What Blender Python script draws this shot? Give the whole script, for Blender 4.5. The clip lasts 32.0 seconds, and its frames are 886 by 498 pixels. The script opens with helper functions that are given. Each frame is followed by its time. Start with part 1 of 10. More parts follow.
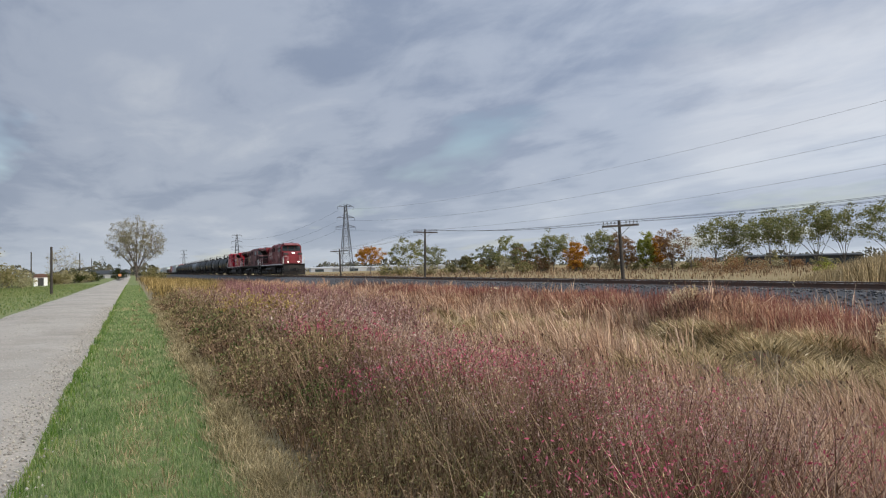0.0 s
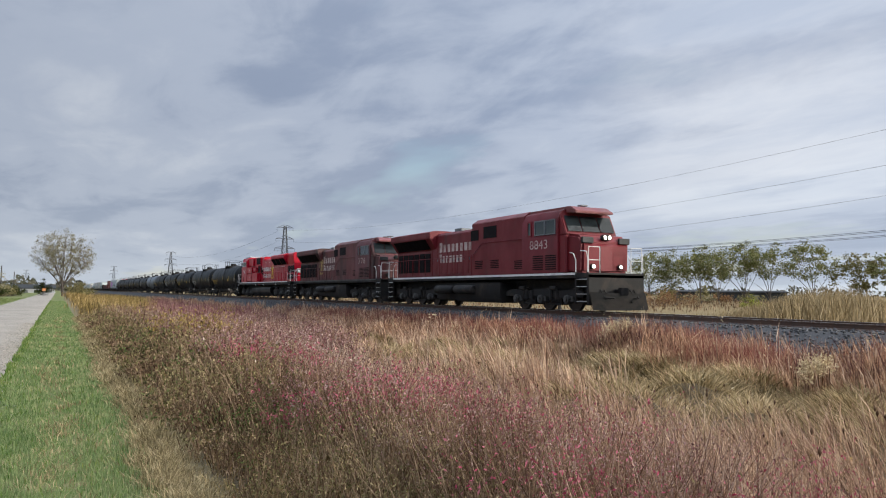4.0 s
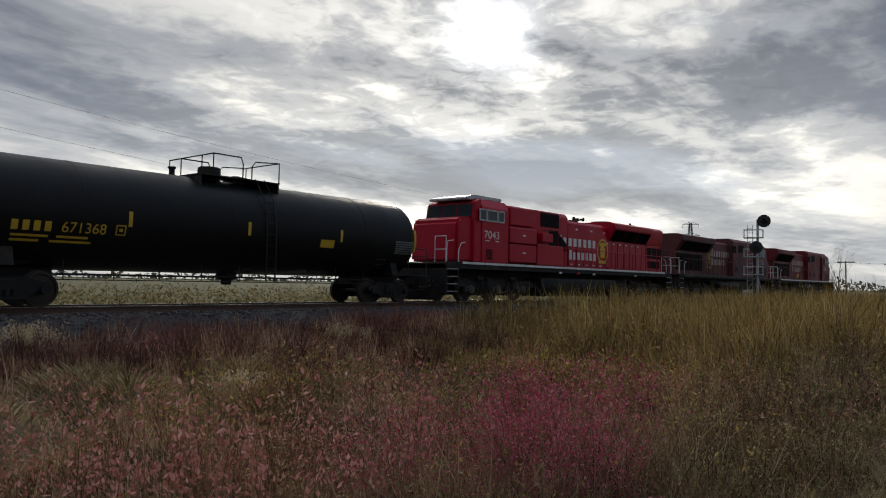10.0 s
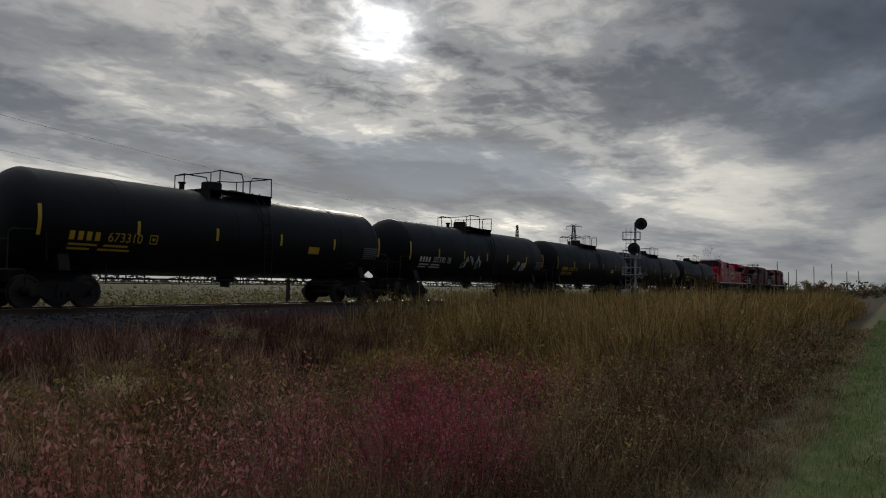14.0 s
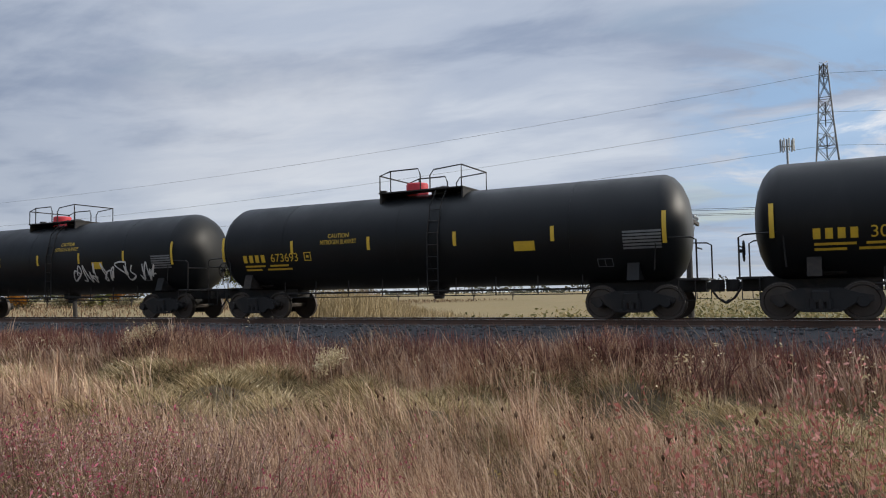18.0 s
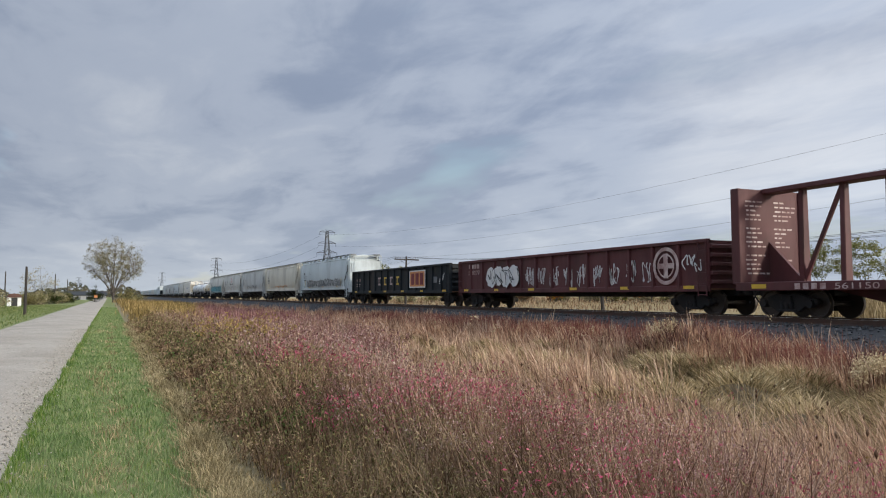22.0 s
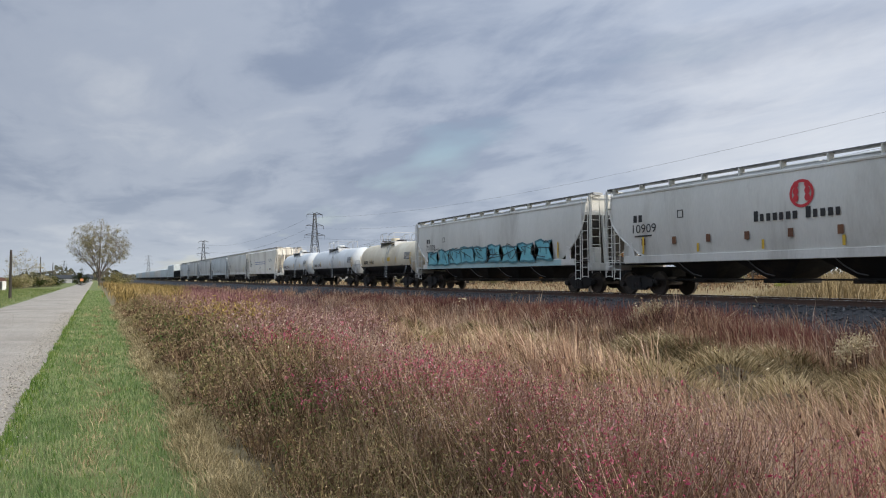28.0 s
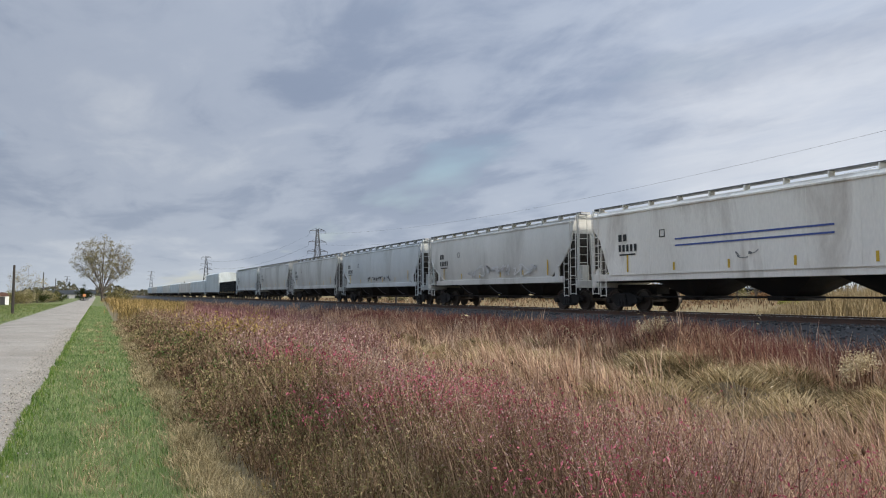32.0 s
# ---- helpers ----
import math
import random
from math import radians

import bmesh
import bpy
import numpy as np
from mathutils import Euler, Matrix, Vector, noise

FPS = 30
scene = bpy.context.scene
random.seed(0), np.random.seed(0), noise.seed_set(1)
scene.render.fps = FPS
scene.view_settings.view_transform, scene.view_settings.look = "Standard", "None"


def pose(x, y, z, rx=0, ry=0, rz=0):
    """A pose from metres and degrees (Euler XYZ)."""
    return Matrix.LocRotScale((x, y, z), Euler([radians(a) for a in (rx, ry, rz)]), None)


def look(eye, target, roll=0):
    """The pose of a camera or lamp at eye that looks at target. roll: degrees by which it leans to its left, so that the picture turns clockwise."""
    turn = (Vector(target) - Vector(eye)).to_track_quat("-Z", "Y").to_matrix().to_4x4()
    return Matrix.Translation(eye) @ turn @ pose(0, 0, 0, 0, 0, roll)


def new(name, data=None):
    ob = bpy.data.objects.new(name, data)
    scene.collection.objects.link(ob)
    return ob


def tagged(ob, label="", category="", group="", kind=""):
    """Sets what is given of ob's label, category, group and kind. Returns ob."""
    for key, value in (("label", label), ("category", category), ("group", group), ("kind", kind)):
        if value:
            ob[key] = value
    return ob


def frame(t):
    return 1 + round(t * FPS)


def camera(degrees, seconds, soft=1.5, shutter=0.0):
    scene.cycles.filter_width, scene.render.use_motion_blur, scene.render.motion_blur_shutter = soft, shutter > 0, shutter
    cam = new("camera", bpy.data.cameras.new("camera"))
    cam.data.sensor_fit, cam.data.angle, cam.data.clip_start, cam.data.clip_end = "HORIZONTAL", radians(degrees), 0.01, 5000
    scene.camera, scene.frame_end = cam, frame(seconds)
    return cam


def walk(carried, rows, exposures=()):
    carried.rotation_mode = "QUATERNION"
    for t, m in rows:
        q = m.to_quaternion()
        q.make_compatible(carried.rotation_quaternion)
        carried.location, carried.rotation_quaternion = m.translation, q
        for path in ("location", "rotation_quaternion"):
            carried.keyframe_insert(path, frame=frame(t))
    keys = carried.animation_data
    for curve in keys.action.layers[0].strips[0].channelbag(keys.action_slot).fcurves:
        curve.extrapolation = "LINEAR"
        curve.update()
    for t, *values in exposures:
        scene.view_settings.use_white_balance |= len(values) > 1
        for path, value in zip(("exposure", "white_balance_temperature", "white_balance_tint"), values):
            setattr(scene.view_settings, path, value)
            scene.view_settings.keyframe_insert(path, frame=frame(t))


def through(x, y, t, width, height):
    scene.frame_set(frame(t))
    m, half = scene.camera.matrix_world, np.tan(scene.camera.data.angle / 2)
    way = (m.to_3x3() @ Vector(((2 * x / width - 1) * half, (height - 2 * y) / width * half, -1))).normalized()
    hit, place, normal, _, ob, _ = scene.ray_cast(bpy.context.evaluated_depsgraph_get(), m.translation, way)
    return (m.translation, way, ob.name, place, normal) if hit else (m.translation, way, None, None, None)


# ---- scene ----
# ---------------------------------------------------------------- camera
# seconds, yaw, pitch, roll; the eye stands on the grass verge beside the road
PATH = [
    (0, -22.73, 1.34, -1.32), (0.5, -23.12, 1.11, -1.27), (1, -23.57, 1.08, -1.09), (1.5, -23.94, 1.25, -0.81),
    (2, -24.22, 1.57, -0.44), (2.5, -24.56, 1.98, -0.12), (4.5, -28.68, 3.70, 0.64), (5, -30.09, 3.98, 0.78),
    (5.5, -32.03, 4.17, 0.76), (6, -35.37, 4.35, 0.84), (6.5, -41.01, 4.45, 0.93), (7, -49.45, 4.46, 0.81),
    (7.5, -61.66, 4.31, 0.53), (8, -78.87, 3.90, 0.08), (8.2, -86.81, 3.73, -0.04), (8.5, -99.70, 3.69, 0.35),
    (9, -121.03, 3.13, 0.48), (9.5, -134.80, 2.54, 0.70), (10, -140.13, 2.60, 1.01), (10.5, -142.15, 2.75, 0.87),
    (11, -143.28, 2.66, 0.63), (11.5, -144.24, 2.59, 0.57), (12, -145.35, 2.56, 0.58), (12.5, -146.54, 2.56, 0.67),
    (13, -147.75, 2.61, 0.85), (13.5, -148.69, 2.76, 0.83), (15.5, -142.52, 3.57, 0.46), (16, -129.43, 3.37, 0.25),
    (16.5, -112.83, 3.30, -0.22), (17, -95.93, 3.27, -0.66), (17.5, -78.93, 3.23, -0.91), (18, -62.69, 3.37, -0.92),
    (18.5, -48.89, 3.49, -0.55), (19, -38.51, 3.52, -0.69), (19.5, -31.63, 3.44, -0.56), (20, -27.86, 3.47, -0.37),
    (20.5, -25.92, 3.56, -0.37), (21, -24.93, 3.60, -0.42), (21.5, -24.40, 3.58, -0.33), (22, -24.21, 3.47, -0.21),
    (22.5, -24.22, 3.23, -0.28), (23, -24.31, 3.03, -0.22), (23.5, -24.47, 2.70, -0.63), (24, -24.58, 2.56, -0.64),
    (24.5, -24.62, 2.35, -0.76), (25, -24.57, 2.19, -0.71), (25.5, -24.47, 2.04, -0.57), (27.5, -24.93, 2.00, -0.44),
    (28, -25.12, 2.09, -0.40), (28.5, -25.23, 2.11, -0.55), (29, -25.24, 2.21, -0.54), (29.5, -25.16, 2.43, -0.50),
    (30, -25.03, 2.73, -0.47), (30.5, -24.91, 2.95, -0.38), (31, -24.86, 3.16, -0.30), (31.5, -24.86, 3.24, -0.26),
    (32, -24.93, 3.37, -0.22),
]
EYE = (0.0, 0.0, 1.65)
cam = camera(61.72, 32.0, soft=1.1)
walk(cam, [(t, pose(*EYE, 0, 0, y) @ pose(0, 0, 0, 90 + p) @ pose(0, 0, 0, 0, 0, r)) for t, y, p, r in PATH],
     exposures=[(0, -0.05, 6580, 10), (2.5, 0.0, 6580, 10), (4.5, 0.1, 6580, 10), (6.5, 0.15, 6580, 10), (8.0, 0.1, 6580, 10), (9.0, -0.15, 6580, 10), (9.5, -0.75, 6580, 10), (10.0, -1.25, 6580, 10), (11.0, -1.9, 6580, 10),
                (13.5, -2.0, 6580, 10), (15.5, -2.1, 6580, 10), (16.5, -1.7, 6580, 10), (17.0, -1.15, 6580, 10), (17.6, -0.35, 6580, 10), (18.4, -0.05, 6580, 10),
                (19.2, 0.0, 6580, 10), (32, 0.0, 6580, 10)])

# ---------------------------------------------------------------- light
SUN_AZ, SUN_EL = 143.8, 19.0
SUN_DIR = Vector((math.sin(radians(SUN_AZ)) * math.cos(radians(SUN_EL)), math.cos(radians(SUN_AZ)) * math.cos(radians(SUN_EL)), math.sin(radians(SUN_EL))))


class Nodes:
    """A short hand for wiring shader nodes."""

    def __init__(self, tree):
        self.tree = tree
        tree.nodes.clear()

    def add(self, kind, props=None, **sockets):
        node = self.tree.nodes.new(kind)
        p = props or {}
        if "operation" in p:
            node.operation = p["operation"]
        if "use_clamp" in p:
            node.use_clamp = p["use_clamp"]
        if "data_type" in p:
            node.data_type, node.blend_type = p["data_type"], p["blend_type"]
        if "sky_type" in p:
            node.sky_type, node.sun_disc = p["sky_type"], p["sun_disc"]
            node.sun_elevation, node.sun_rotation = p["sun_elevation"], p["sun_rotation"]
        for k, v in sockets.items():
            self.put(node, k.replace("_", " "), v)
        return node

    def put(self, node, key, v):
        sock = node.inputs[int(key[1:])] if key[0] == "i" and key[1:].isdigit() else node.inputs[key]
        if isinstance(v, bpy.types.NodeSocket):
            self.tree.links.new(v, sock)
        elif isinstance(v, bpy.types.Node):
            self.tree.links.new(v.outputs[0], sock)
        else:
            sock.default_value = v

    def math(self, op, a, b=0.0, clamp=False):
        return self.add("ShaderNodeMath", {"operation": op, "use_clamp": clamp}, i0=a, i1=b).outputs[0]

    def ramp(self, fac, stops, interp="LINEAR"):
        node = self.add("ShaderNodeValToRGB", i0=fac)
        node.color_ramp.interpolation = interp
        els = node.color_ramp.elements
        while len(els) < len(stops):
            els.new(0.5)
        for el, (p, c) in zip(els, stops):
            el.position = p
            el.color = (*c, 1) if len(c) == 3 else c
        return node.outputs[0]

    def mix(self, fac, a, b, blend="MIX"):
        node = self.add("ShaderNodeMix", {"data_type": "RGBA", "blend_type": blend}, i0=fac, i6=a, i7=b)
        return node.outputs[2]

    def noise(self, vec, scale, detail=4, rough=0.55, dist=0.0):
        node = self.add("ShaderNodeTexNoise", i0=vec, Scale=scale, Detail=detail, Roughness=rough, Distortion=dist)
        return node.outputs[0]


world = bpy.data.worlds.new("overcast_sky")
scene.world = world
world.use_nodes = True
w = Nodes(world.node_tree)
way = w.add("ShaderNodeTexCoord").outputs["Generated"]
sep = w.add("ShaderNodeSeparateXYZ", i0=way)
zz = w.math("MAXIMUM", sep.outputs[2], 0.0)
over = w.math("ADD", zz, 0.10)
flat = w.add("ShaderNodeCombineXYZ", i0=w.math("DIVIDE", sep.outputs[0], over), i1=w.math("DIVIDE", sep.outputs[1], over), i2=0.0)
turn = w.add("ShaderNodeMapping", {}, i0=flat, Rotation=(0, 0, radians(35)), Scale=(1.0, 0.55, 1.0))
sheet = w.noise(turn.outputs[0], 0.50, 7, 0.50, 0.5)
fine = w.noise(turn.outputs[0], 2.6, 7, 0.58, 0.4)
ripple = w.noise(flat.outputs[0], 9.0, 4, 0.55, 0.8)
toward = w.add("ShaderNodeVectorMath", {"operation": "DOT_PRODUCT"}, i0=way, i1=SUN_DIR).outputs["Value"]
near = w.math("POWER", w.math("MAXIMUM", toward, 0.0), 5.5)
broken = w.math("ADD", w.math("MULTIPLY", fine, 0.33), w.math("MULTIPLY", ripple, 0.15))
smooth = w.math("ADD", w.math("MULTIPLY", fine, 0.17), 0.125)
detail = w.math("ADD", w.math("MULTIPLY", broken, near), w.math("MULTIPLY", smooth, w.math("SUBTRACT", 1.0, near)))
thick = w.math("ADD", w.math("MULTIPLY", sheet, 0.58), w.math("ADD", detail, w.math("MULTIPLY", near, w.math("SUBTRACT", w.math("MULTIPLY", sheet, 0.45), 0.205))))
low_sun = w.math("MULTIPLY", near, w.math("SUBTRACT", 0.07, w.math("MULTIPLY", zz, 0.24), True))
thick = w.math("SUBTRACT", thick, low_sun)
core = w.math("POWER", w.math("MAXIMUM", toward, 0.0), 1000.0)
halo = w.math("POWER", w.math("MAXIMUM", toward, 0.0), 60.0)
deck = w.ramp(thick, [(0.40, (0.62, 0.68, 0.78)), (0.475, (0.46, 0.53, 0.66)), (0.535, (0.31, 0.38, 0.52)), (0.62, (0.21, 0.275, 0.40))], "EASE")
lit = w.ramp(thick, [(0.31, (3.5, 3.44, 3.24)), (0.42, (2.3, 2.27, 2.16)), (0.495, (1.15, 1.18, 1.22)), (0.57, (0.54, 0.58, 0.65)), (0.68, (0.30, 0.33, 0.39))], "EASE")
shine = w.math("ADD", 0.70, w.math("MULTIPLY", w.math("MINIMUM", w.math("ADD", toward, 1.0), 1.05), 0.33))
deck = w.mix(1.0, deck, w.add("ShaderNodeCombineXYZ", i0=shine, i1=shine, i2=shine).outputs[0], "MULTIPLY")
cloud = w.mix(w.math("MULTIPLY", near, 1.0, True), deck, lit)
thin = w.ramp(thick, [(0.40, (1, 1, 1)), (0.50, (0.45, 0.45, 0.45)), (0.58, (0.02, 0.02, 0.02))])
glow = w.math("ADD", 1.0, w.math("MULTIPLY", thin, w.math("ADD", w.math("MULTIPLY", core, 5.0), w.math("MULTIPLY", halo, 0.15))))
rim = w.ramp(zz, [(0.05, (3.3, 3.1, 2.7)), (0.15, (2.4, 2.3, 2.08)), (0.29, (1, 1, 1))])
cloud = w.mix(near, cloud, w.mix(1.0, cloud, rim, "MULTIPLY"))
cloud = w.mix(1.0, cloud, w.add("ShaderNodeCombineXYZ", i0=glow, i1=glow, i2=glow).outputs[0], "MULTIPLY")
air = w.add("ShaderNodeTexSky", {"sky_type": "NISHITA", "sun_disc": False, "sun_elevation": radians(SUN_EL), "sun_rotation": radians(SUN_AZ)})
blue = w.mix(near, w.mix(1.0, air.outputs[0], (0.13, 0.13, 0.13, 1), "MULTIPLY"), (1.15, 1.55, 2.1, 1))
gap = w.ramp(w.noise(turn.outputs[0], 0.55, 5, 0.55, 0.2), [(0.555, (0, 0, 0)), (0.64, (1, 1, 1))])
# a rift of blue low in the east, torn at its edges
east = Vector((math.sin(radians(93)) * math.cos(radians(9.5)), math.cos(radians(93)) * math.cos(radians(9.5)), math.sin(radians(9.5))))
rift = w.ramp(w.add("ShaderNodeVectorMath", {"operation": "DOT_PRODUCT"}, i0=way, i1=east).outputs["Value"], [(0.968, (0, 0, 0)), (0.994, (1, 1, 1))])
torn = w.ramp(w.noise(flat.outputs[0], 1.5, 6, 0.6, 0.6), [(0.46, (0, 0, 0)), (0.56, (1, 1, 1))])
low = w.ramp(zz, [(0.0, (0.9, 0.9, 0.9)), (0.05, (0.35, 0.35, 0.35)), (0.22, (0.0, 0.0, 0.0))])
haze = w.mix(near, (0.60, 0.66, 0.72, 1), (2.3, 2.25, 2.1, 1))
sky = w.mix(w.math("MULTIPLY", gap, w.math("SUBTRACT", 0.8, w.math("MULTIPLY", near, 0.6), True)), cloud, blue)
sky = w.mix(w.math("MULTIPLY", w.math("MULTIPLY", rift, torn), 0.85), sky, (0.34, 0.53, 0.80, 1))
sky = w.mix(w.math("MULTIPLY", low, 0.75), sky, haze)
# a brighter, thinner patch of cloud in the north-east
north_east = Vector((math.sin(radians(50)) * math.cos(radians(15)), math.cos(radians(50)) * math.cos(radians(15)), math.sin(radians(15))))
patch = w.ramp(w.add("ShaderNodeVectorMath", {"operation": "DOT_PRODUCT"}, i0=way, i1=north_east).outputs["Value"], [(0.968, (0, 0, 0)), (0.998, (1, 1, 1))], "EASE")
ragged = w.ramp(w.noise(turn.outputs[0], 1.1, 6, 0.6, 0.5), [(0.36, (0, 0, 0)), (0.60, (1, 1, 1))])
sky = w.mix(w.math("MULTIPLY", w.math("MULTIPLY", patch, ragged), 0.5), sky, (0.80, 0.83, 0.88, 1))
# an overcast sky is brighter overhead than towards the horizon
lift = w.ramp(zz, [(0.40, (1, 1, 1)), (0.60, (1.9, 1.9, 1.9)), (1.0, (3.3, 3.3, 3.2))])
sky = w.mix(1.0, sky, lift, "MULTIPLY")
w.add("ShaderNodeOutputWorld", i0=w.add("ShaderNodeBackground", Color=sky, Strength=1.0).outputs[0])

sun = new("sun", bpy.data.lights.new("sun", "SUN"))
sun.data.energy, sun.data.angle, sun.data.color = 2.9, radians(9), (1.0, 0.93, 0.82)
sun.matrix_world = look(SUN_DIR * 100, (0, 0, 0))

# ---------------------------------------------------------------- materials
def paint(name, a, b=None, scale=1.5, rough=0.6, metal=0.0, bump=0.0, bscale=40.0, grime=None, grime_amt=0.0, vary=0.0, island=0.0, streak=1.0, spec=0.5, fine=0.12):
    """A surface: two base colours in blotches, fine grain, streaky grime, relief; vary and island change it from piece to piece."""
    m = bpy.data.materials.new(name)
    m.use_nodes = True
    n = Nodes(m.node_tree)
    co = n.add("ShaderNodeTexCoord").outputs["Object"]
    if streak != 1.0:
        co = n.add("ShaderNodeMapping", i0=co, Scale=(1.0, 1.0, streak)).outputs[0]
    b = b or tuple(c * 0.8 for c in a)
    blot = n.ramp(n.noise(co, scale, 5, 0.6), [(0.35, (0, 0, 0)), (0.65, (1, 1, 1))])
    col = n.mix(blot, (*a, 1), (*b, 1))
    if grime:
        g = n.ramp(n.noise(co, scale * 0.6, 8, 0.68, 0.5), [(0.62 - 0.25 * grime_amt, (0, 0, 0)), (0.80 - 0.12 * grime_amt, (1, 1, 1))])
        col = n.mix(n.math("MULTIPLY", g, min(1.0, 0.35 + grime_amt)), col, (*grime, 1))
    grain = n.math("ADD", 1.0 - fine, n.math("MULTIPLY", n.noise(co, bscale, 3, 0.6), 2 * fine))
    if vary:
        grain = n.math("MULTIPLY", grain, n.math("ADD", 1.0 - vary, n.math("MULTIPLY", n.add("ShaderNodeObjectInfo").outputs["Random"], 2 * vary)))
    if island:
        grain = n.math("MULTIPLY", grain, n.math("ADD", 1.0 - island, n.math("MULTIPLY", n.add("ShaderNodeNewGeometry").outputs["Random Per Island"], 2 * island)))
    col = n.mix(1.0, col, n.add("ShaderNodeCombineXYZ", i0=grain, i1=grain, i2=grain).outputs[0], "MULTIPLY")
    sh = n.add("ShaderNodeBsdfPrincipled", Base_Color=col, Metallic=metal)
    n.put(sh, "Roughness", n.math("ADD", rough - 0.08, n.math("MULTIPLY", blot, 0.16), True))
    n.put(sh, "Specular IOR Level", spec)
    if bump:
        n.put(sh, "Normal", n.add("ShaderNodeBump", Strength=bump, Distance=0.02, Height=n.noise(co, bscale, 4, 0.6)).outputs[0])
    n.add("ShaderNodeOutputMaterial", i0=sh.outputs[0])
    return m


def leafy(name, stops, through=0.24, gain=1.28):
    """Blades and leaves: each island takes its own colour from the ramp; light shines partly through."""
    m = bpy.data.materials.new(name)
    m.use_nodes = True
    n = Nodes(m.node_tree)
    geo = n.add("ShaderNodeNewGeometry")
    co = n.add("ShaderNodeTexCoord").outputs["Object"]
    blot = n.math("SUBTRACT", n.noise(co, 0.9, 4, 0.62, 0.4), 0.5)
    small = n.math("SUBTRACT", n.noise(co, 4.5, 2, 0.6), 0.5)
    k = n.math("ADD", n.math("MULTIPLY", geo.outputs["Random Per Island"], 0.80), n.math("ADD", 0.09, n.math("ADD", n.math("MULTIPLY", blot, 1.3), n.math("MULTIPLY", small, 0.9))))
    col = n.ramp(k, [(at, tuple(min(0.8, c * gain) for c in rgb)) for at, rgb in stops])
    d = n.add("ShaderNodeBsdfDiffuse", Color=col)
    t = n.add("ShaderNodeBsdfTranslucent", Color=col)
    mix = n.add("ShaderNodeMixShader", i0=through, i1=d.outputs[0], i2=t.outputs[0])
    n.add("ShaderNodeOutputMaterial", i0=mix.outputs[0])
    return m


def glowing(name, colour, strength):
    m = bpy.data.materials.new(name)
    m.use_nodes = True
    n = Nodes(m.node_tree)
    n.add("ShaderNodeOutputMaterial", i0=n.add("ShaderNodeEmission", Color=(*colour, 1), Strength=strength).outputs[0])
    return m


GLASS = bpy.data.materials.new("window_glass")
GLASS.use_nodes = True
GLASS.node_tree.nodes["Principled BSDF"].inputs["Base Color"].default_value = (0.03, 0.04, 0.045, 1)
GLASS.node_tree.nodes["Principled BSDF"].inputs["Roughness"].default_value = 0.06
GLASS.node_tree.nodes["Principled BSDF"].inputs["Specular IOR Level"].default_value = 0.4

RED_NEW = paint("red_enamel", (0.42, 0.006, 0.024), (0.37, 0.005, 0.020), 0.8, 0.36, spec=0.22, bump=0.03, bscale=18, grime=(0.30, 0.008, 0.02), grime_amt=0.15, fine=0.04)
RED_OLD = paint("weathered_red_paint", (0.165, 0.012, 0.018), (0.125, 0.011, 0.015), 0.9, 0.5, spec=0.3, bump=0.05, bscale=22, grime=(0.06, 0.022, 0.018), grime_amt=0.45, streak=0.5)
RED_FADED = paint("sun_bleached_red_paint", (0.20, 0.045, 0.045), (0.15, 0.030, 0.032), 1.2, 0.6, bump=0.05, bscale=22, grime=(0.10, 0.05, 0.045), grime_amt=0.4)
RED_DIRTY = paint("sooty_red_paint", (0.135, 0.017, 0.020), (0.085, 0.019, 0.018), 0.8, 0.6, bump=0.06, bscale=22, grime=(0.03, 0.02, 0.018), grime_amt=0.75, streak=0.45)
BLACK_TANK = paint("black_tank_paint", (0.007, 0.0075, 0.008), (0.011, 0.0115, 0.012), 0.7, 0.5, spec=0.18, bump=0.04, bscale=25, grime=(0.018, 0.018, 0.018), grime_amt=0.25, streak=0.4, vary=0.12)
GREY_TANK = paint("grey_tank_paint", (0.16, 0.18, 0.20), (0.13, 0.15, 0.17), 0.7, 0.5, bump=0.04, bscale=25, grime=(0.05, 0.05, 0.05), grime_amt=0.25, streak=0.4)
WHITE_TANK = paint("white_tank_paint", (0.62, 0.63, 0.62), (0.55, 0.56, 0.545), 0.6, 0.5, bump=0.03, bscale=25, grime=(0.30, 0.27, 0.22), grime_amt=0.30, streak=0.4)
CREAM_TANK = paint("stained_cream_tank_paint", (0.62, 0.56, 0.43), (0.55, 0.47, 0.33), 0.6, 0.55, bump=0.04, bscale=25, grime=(0.20, 0.13, 0.07), grime_amt=0.5, streak=0.35)
HOP_GREY = paint("stone_grey_hopper_paint", (0.60, 0.59, 0.545), (0.52, 0.51, 0.465), 0.5, 0.55, bump=0.05, bscale=16, grime=(0.17, 0.145, 0.115), grime_amt=0.5, streak=0.25)
HOP_UP = paint("pale_blue_grey_hopper_paint", (0.43, 0.47, 0.47), (0.38, 0.42, 0.42), 0.5, 0.55, bump=0.05, bscale=16, grime=(0.20, 0.18, 0.15), grime_amt=0.25, streak=0.3)
HOP_BLUE = paint("pale_blue_hopper_paint", (0.53, 0.58, 0.585), (0.46, 0.51, 0.515), 0.6, 0.55, bump=0.05, bscale=16, grime=(0.17, 0.17, 0.155), grime_amt=0.42, streak=0.3)
HOP_TAN = paint("dusty_beige_hopper_paint", (0.62, 0.58, 0.48), (0.52, 0.48, 0.395), 0.6, 0.62, bump=0.05, bscale=16, grime=(0.15, 0.12, 0.09), grime_amt=0.5, streak=0.3)
HOP_MID = paint("grey_hopper_paint", (0.50, 0.53, 0.53), (0.43, 0.46, 0.46), 0.6, 0.58, bump=0.05, bscale=16, grime=(0.17, 0.16, 0.14), grime_amt=0.4, streak=0.3)
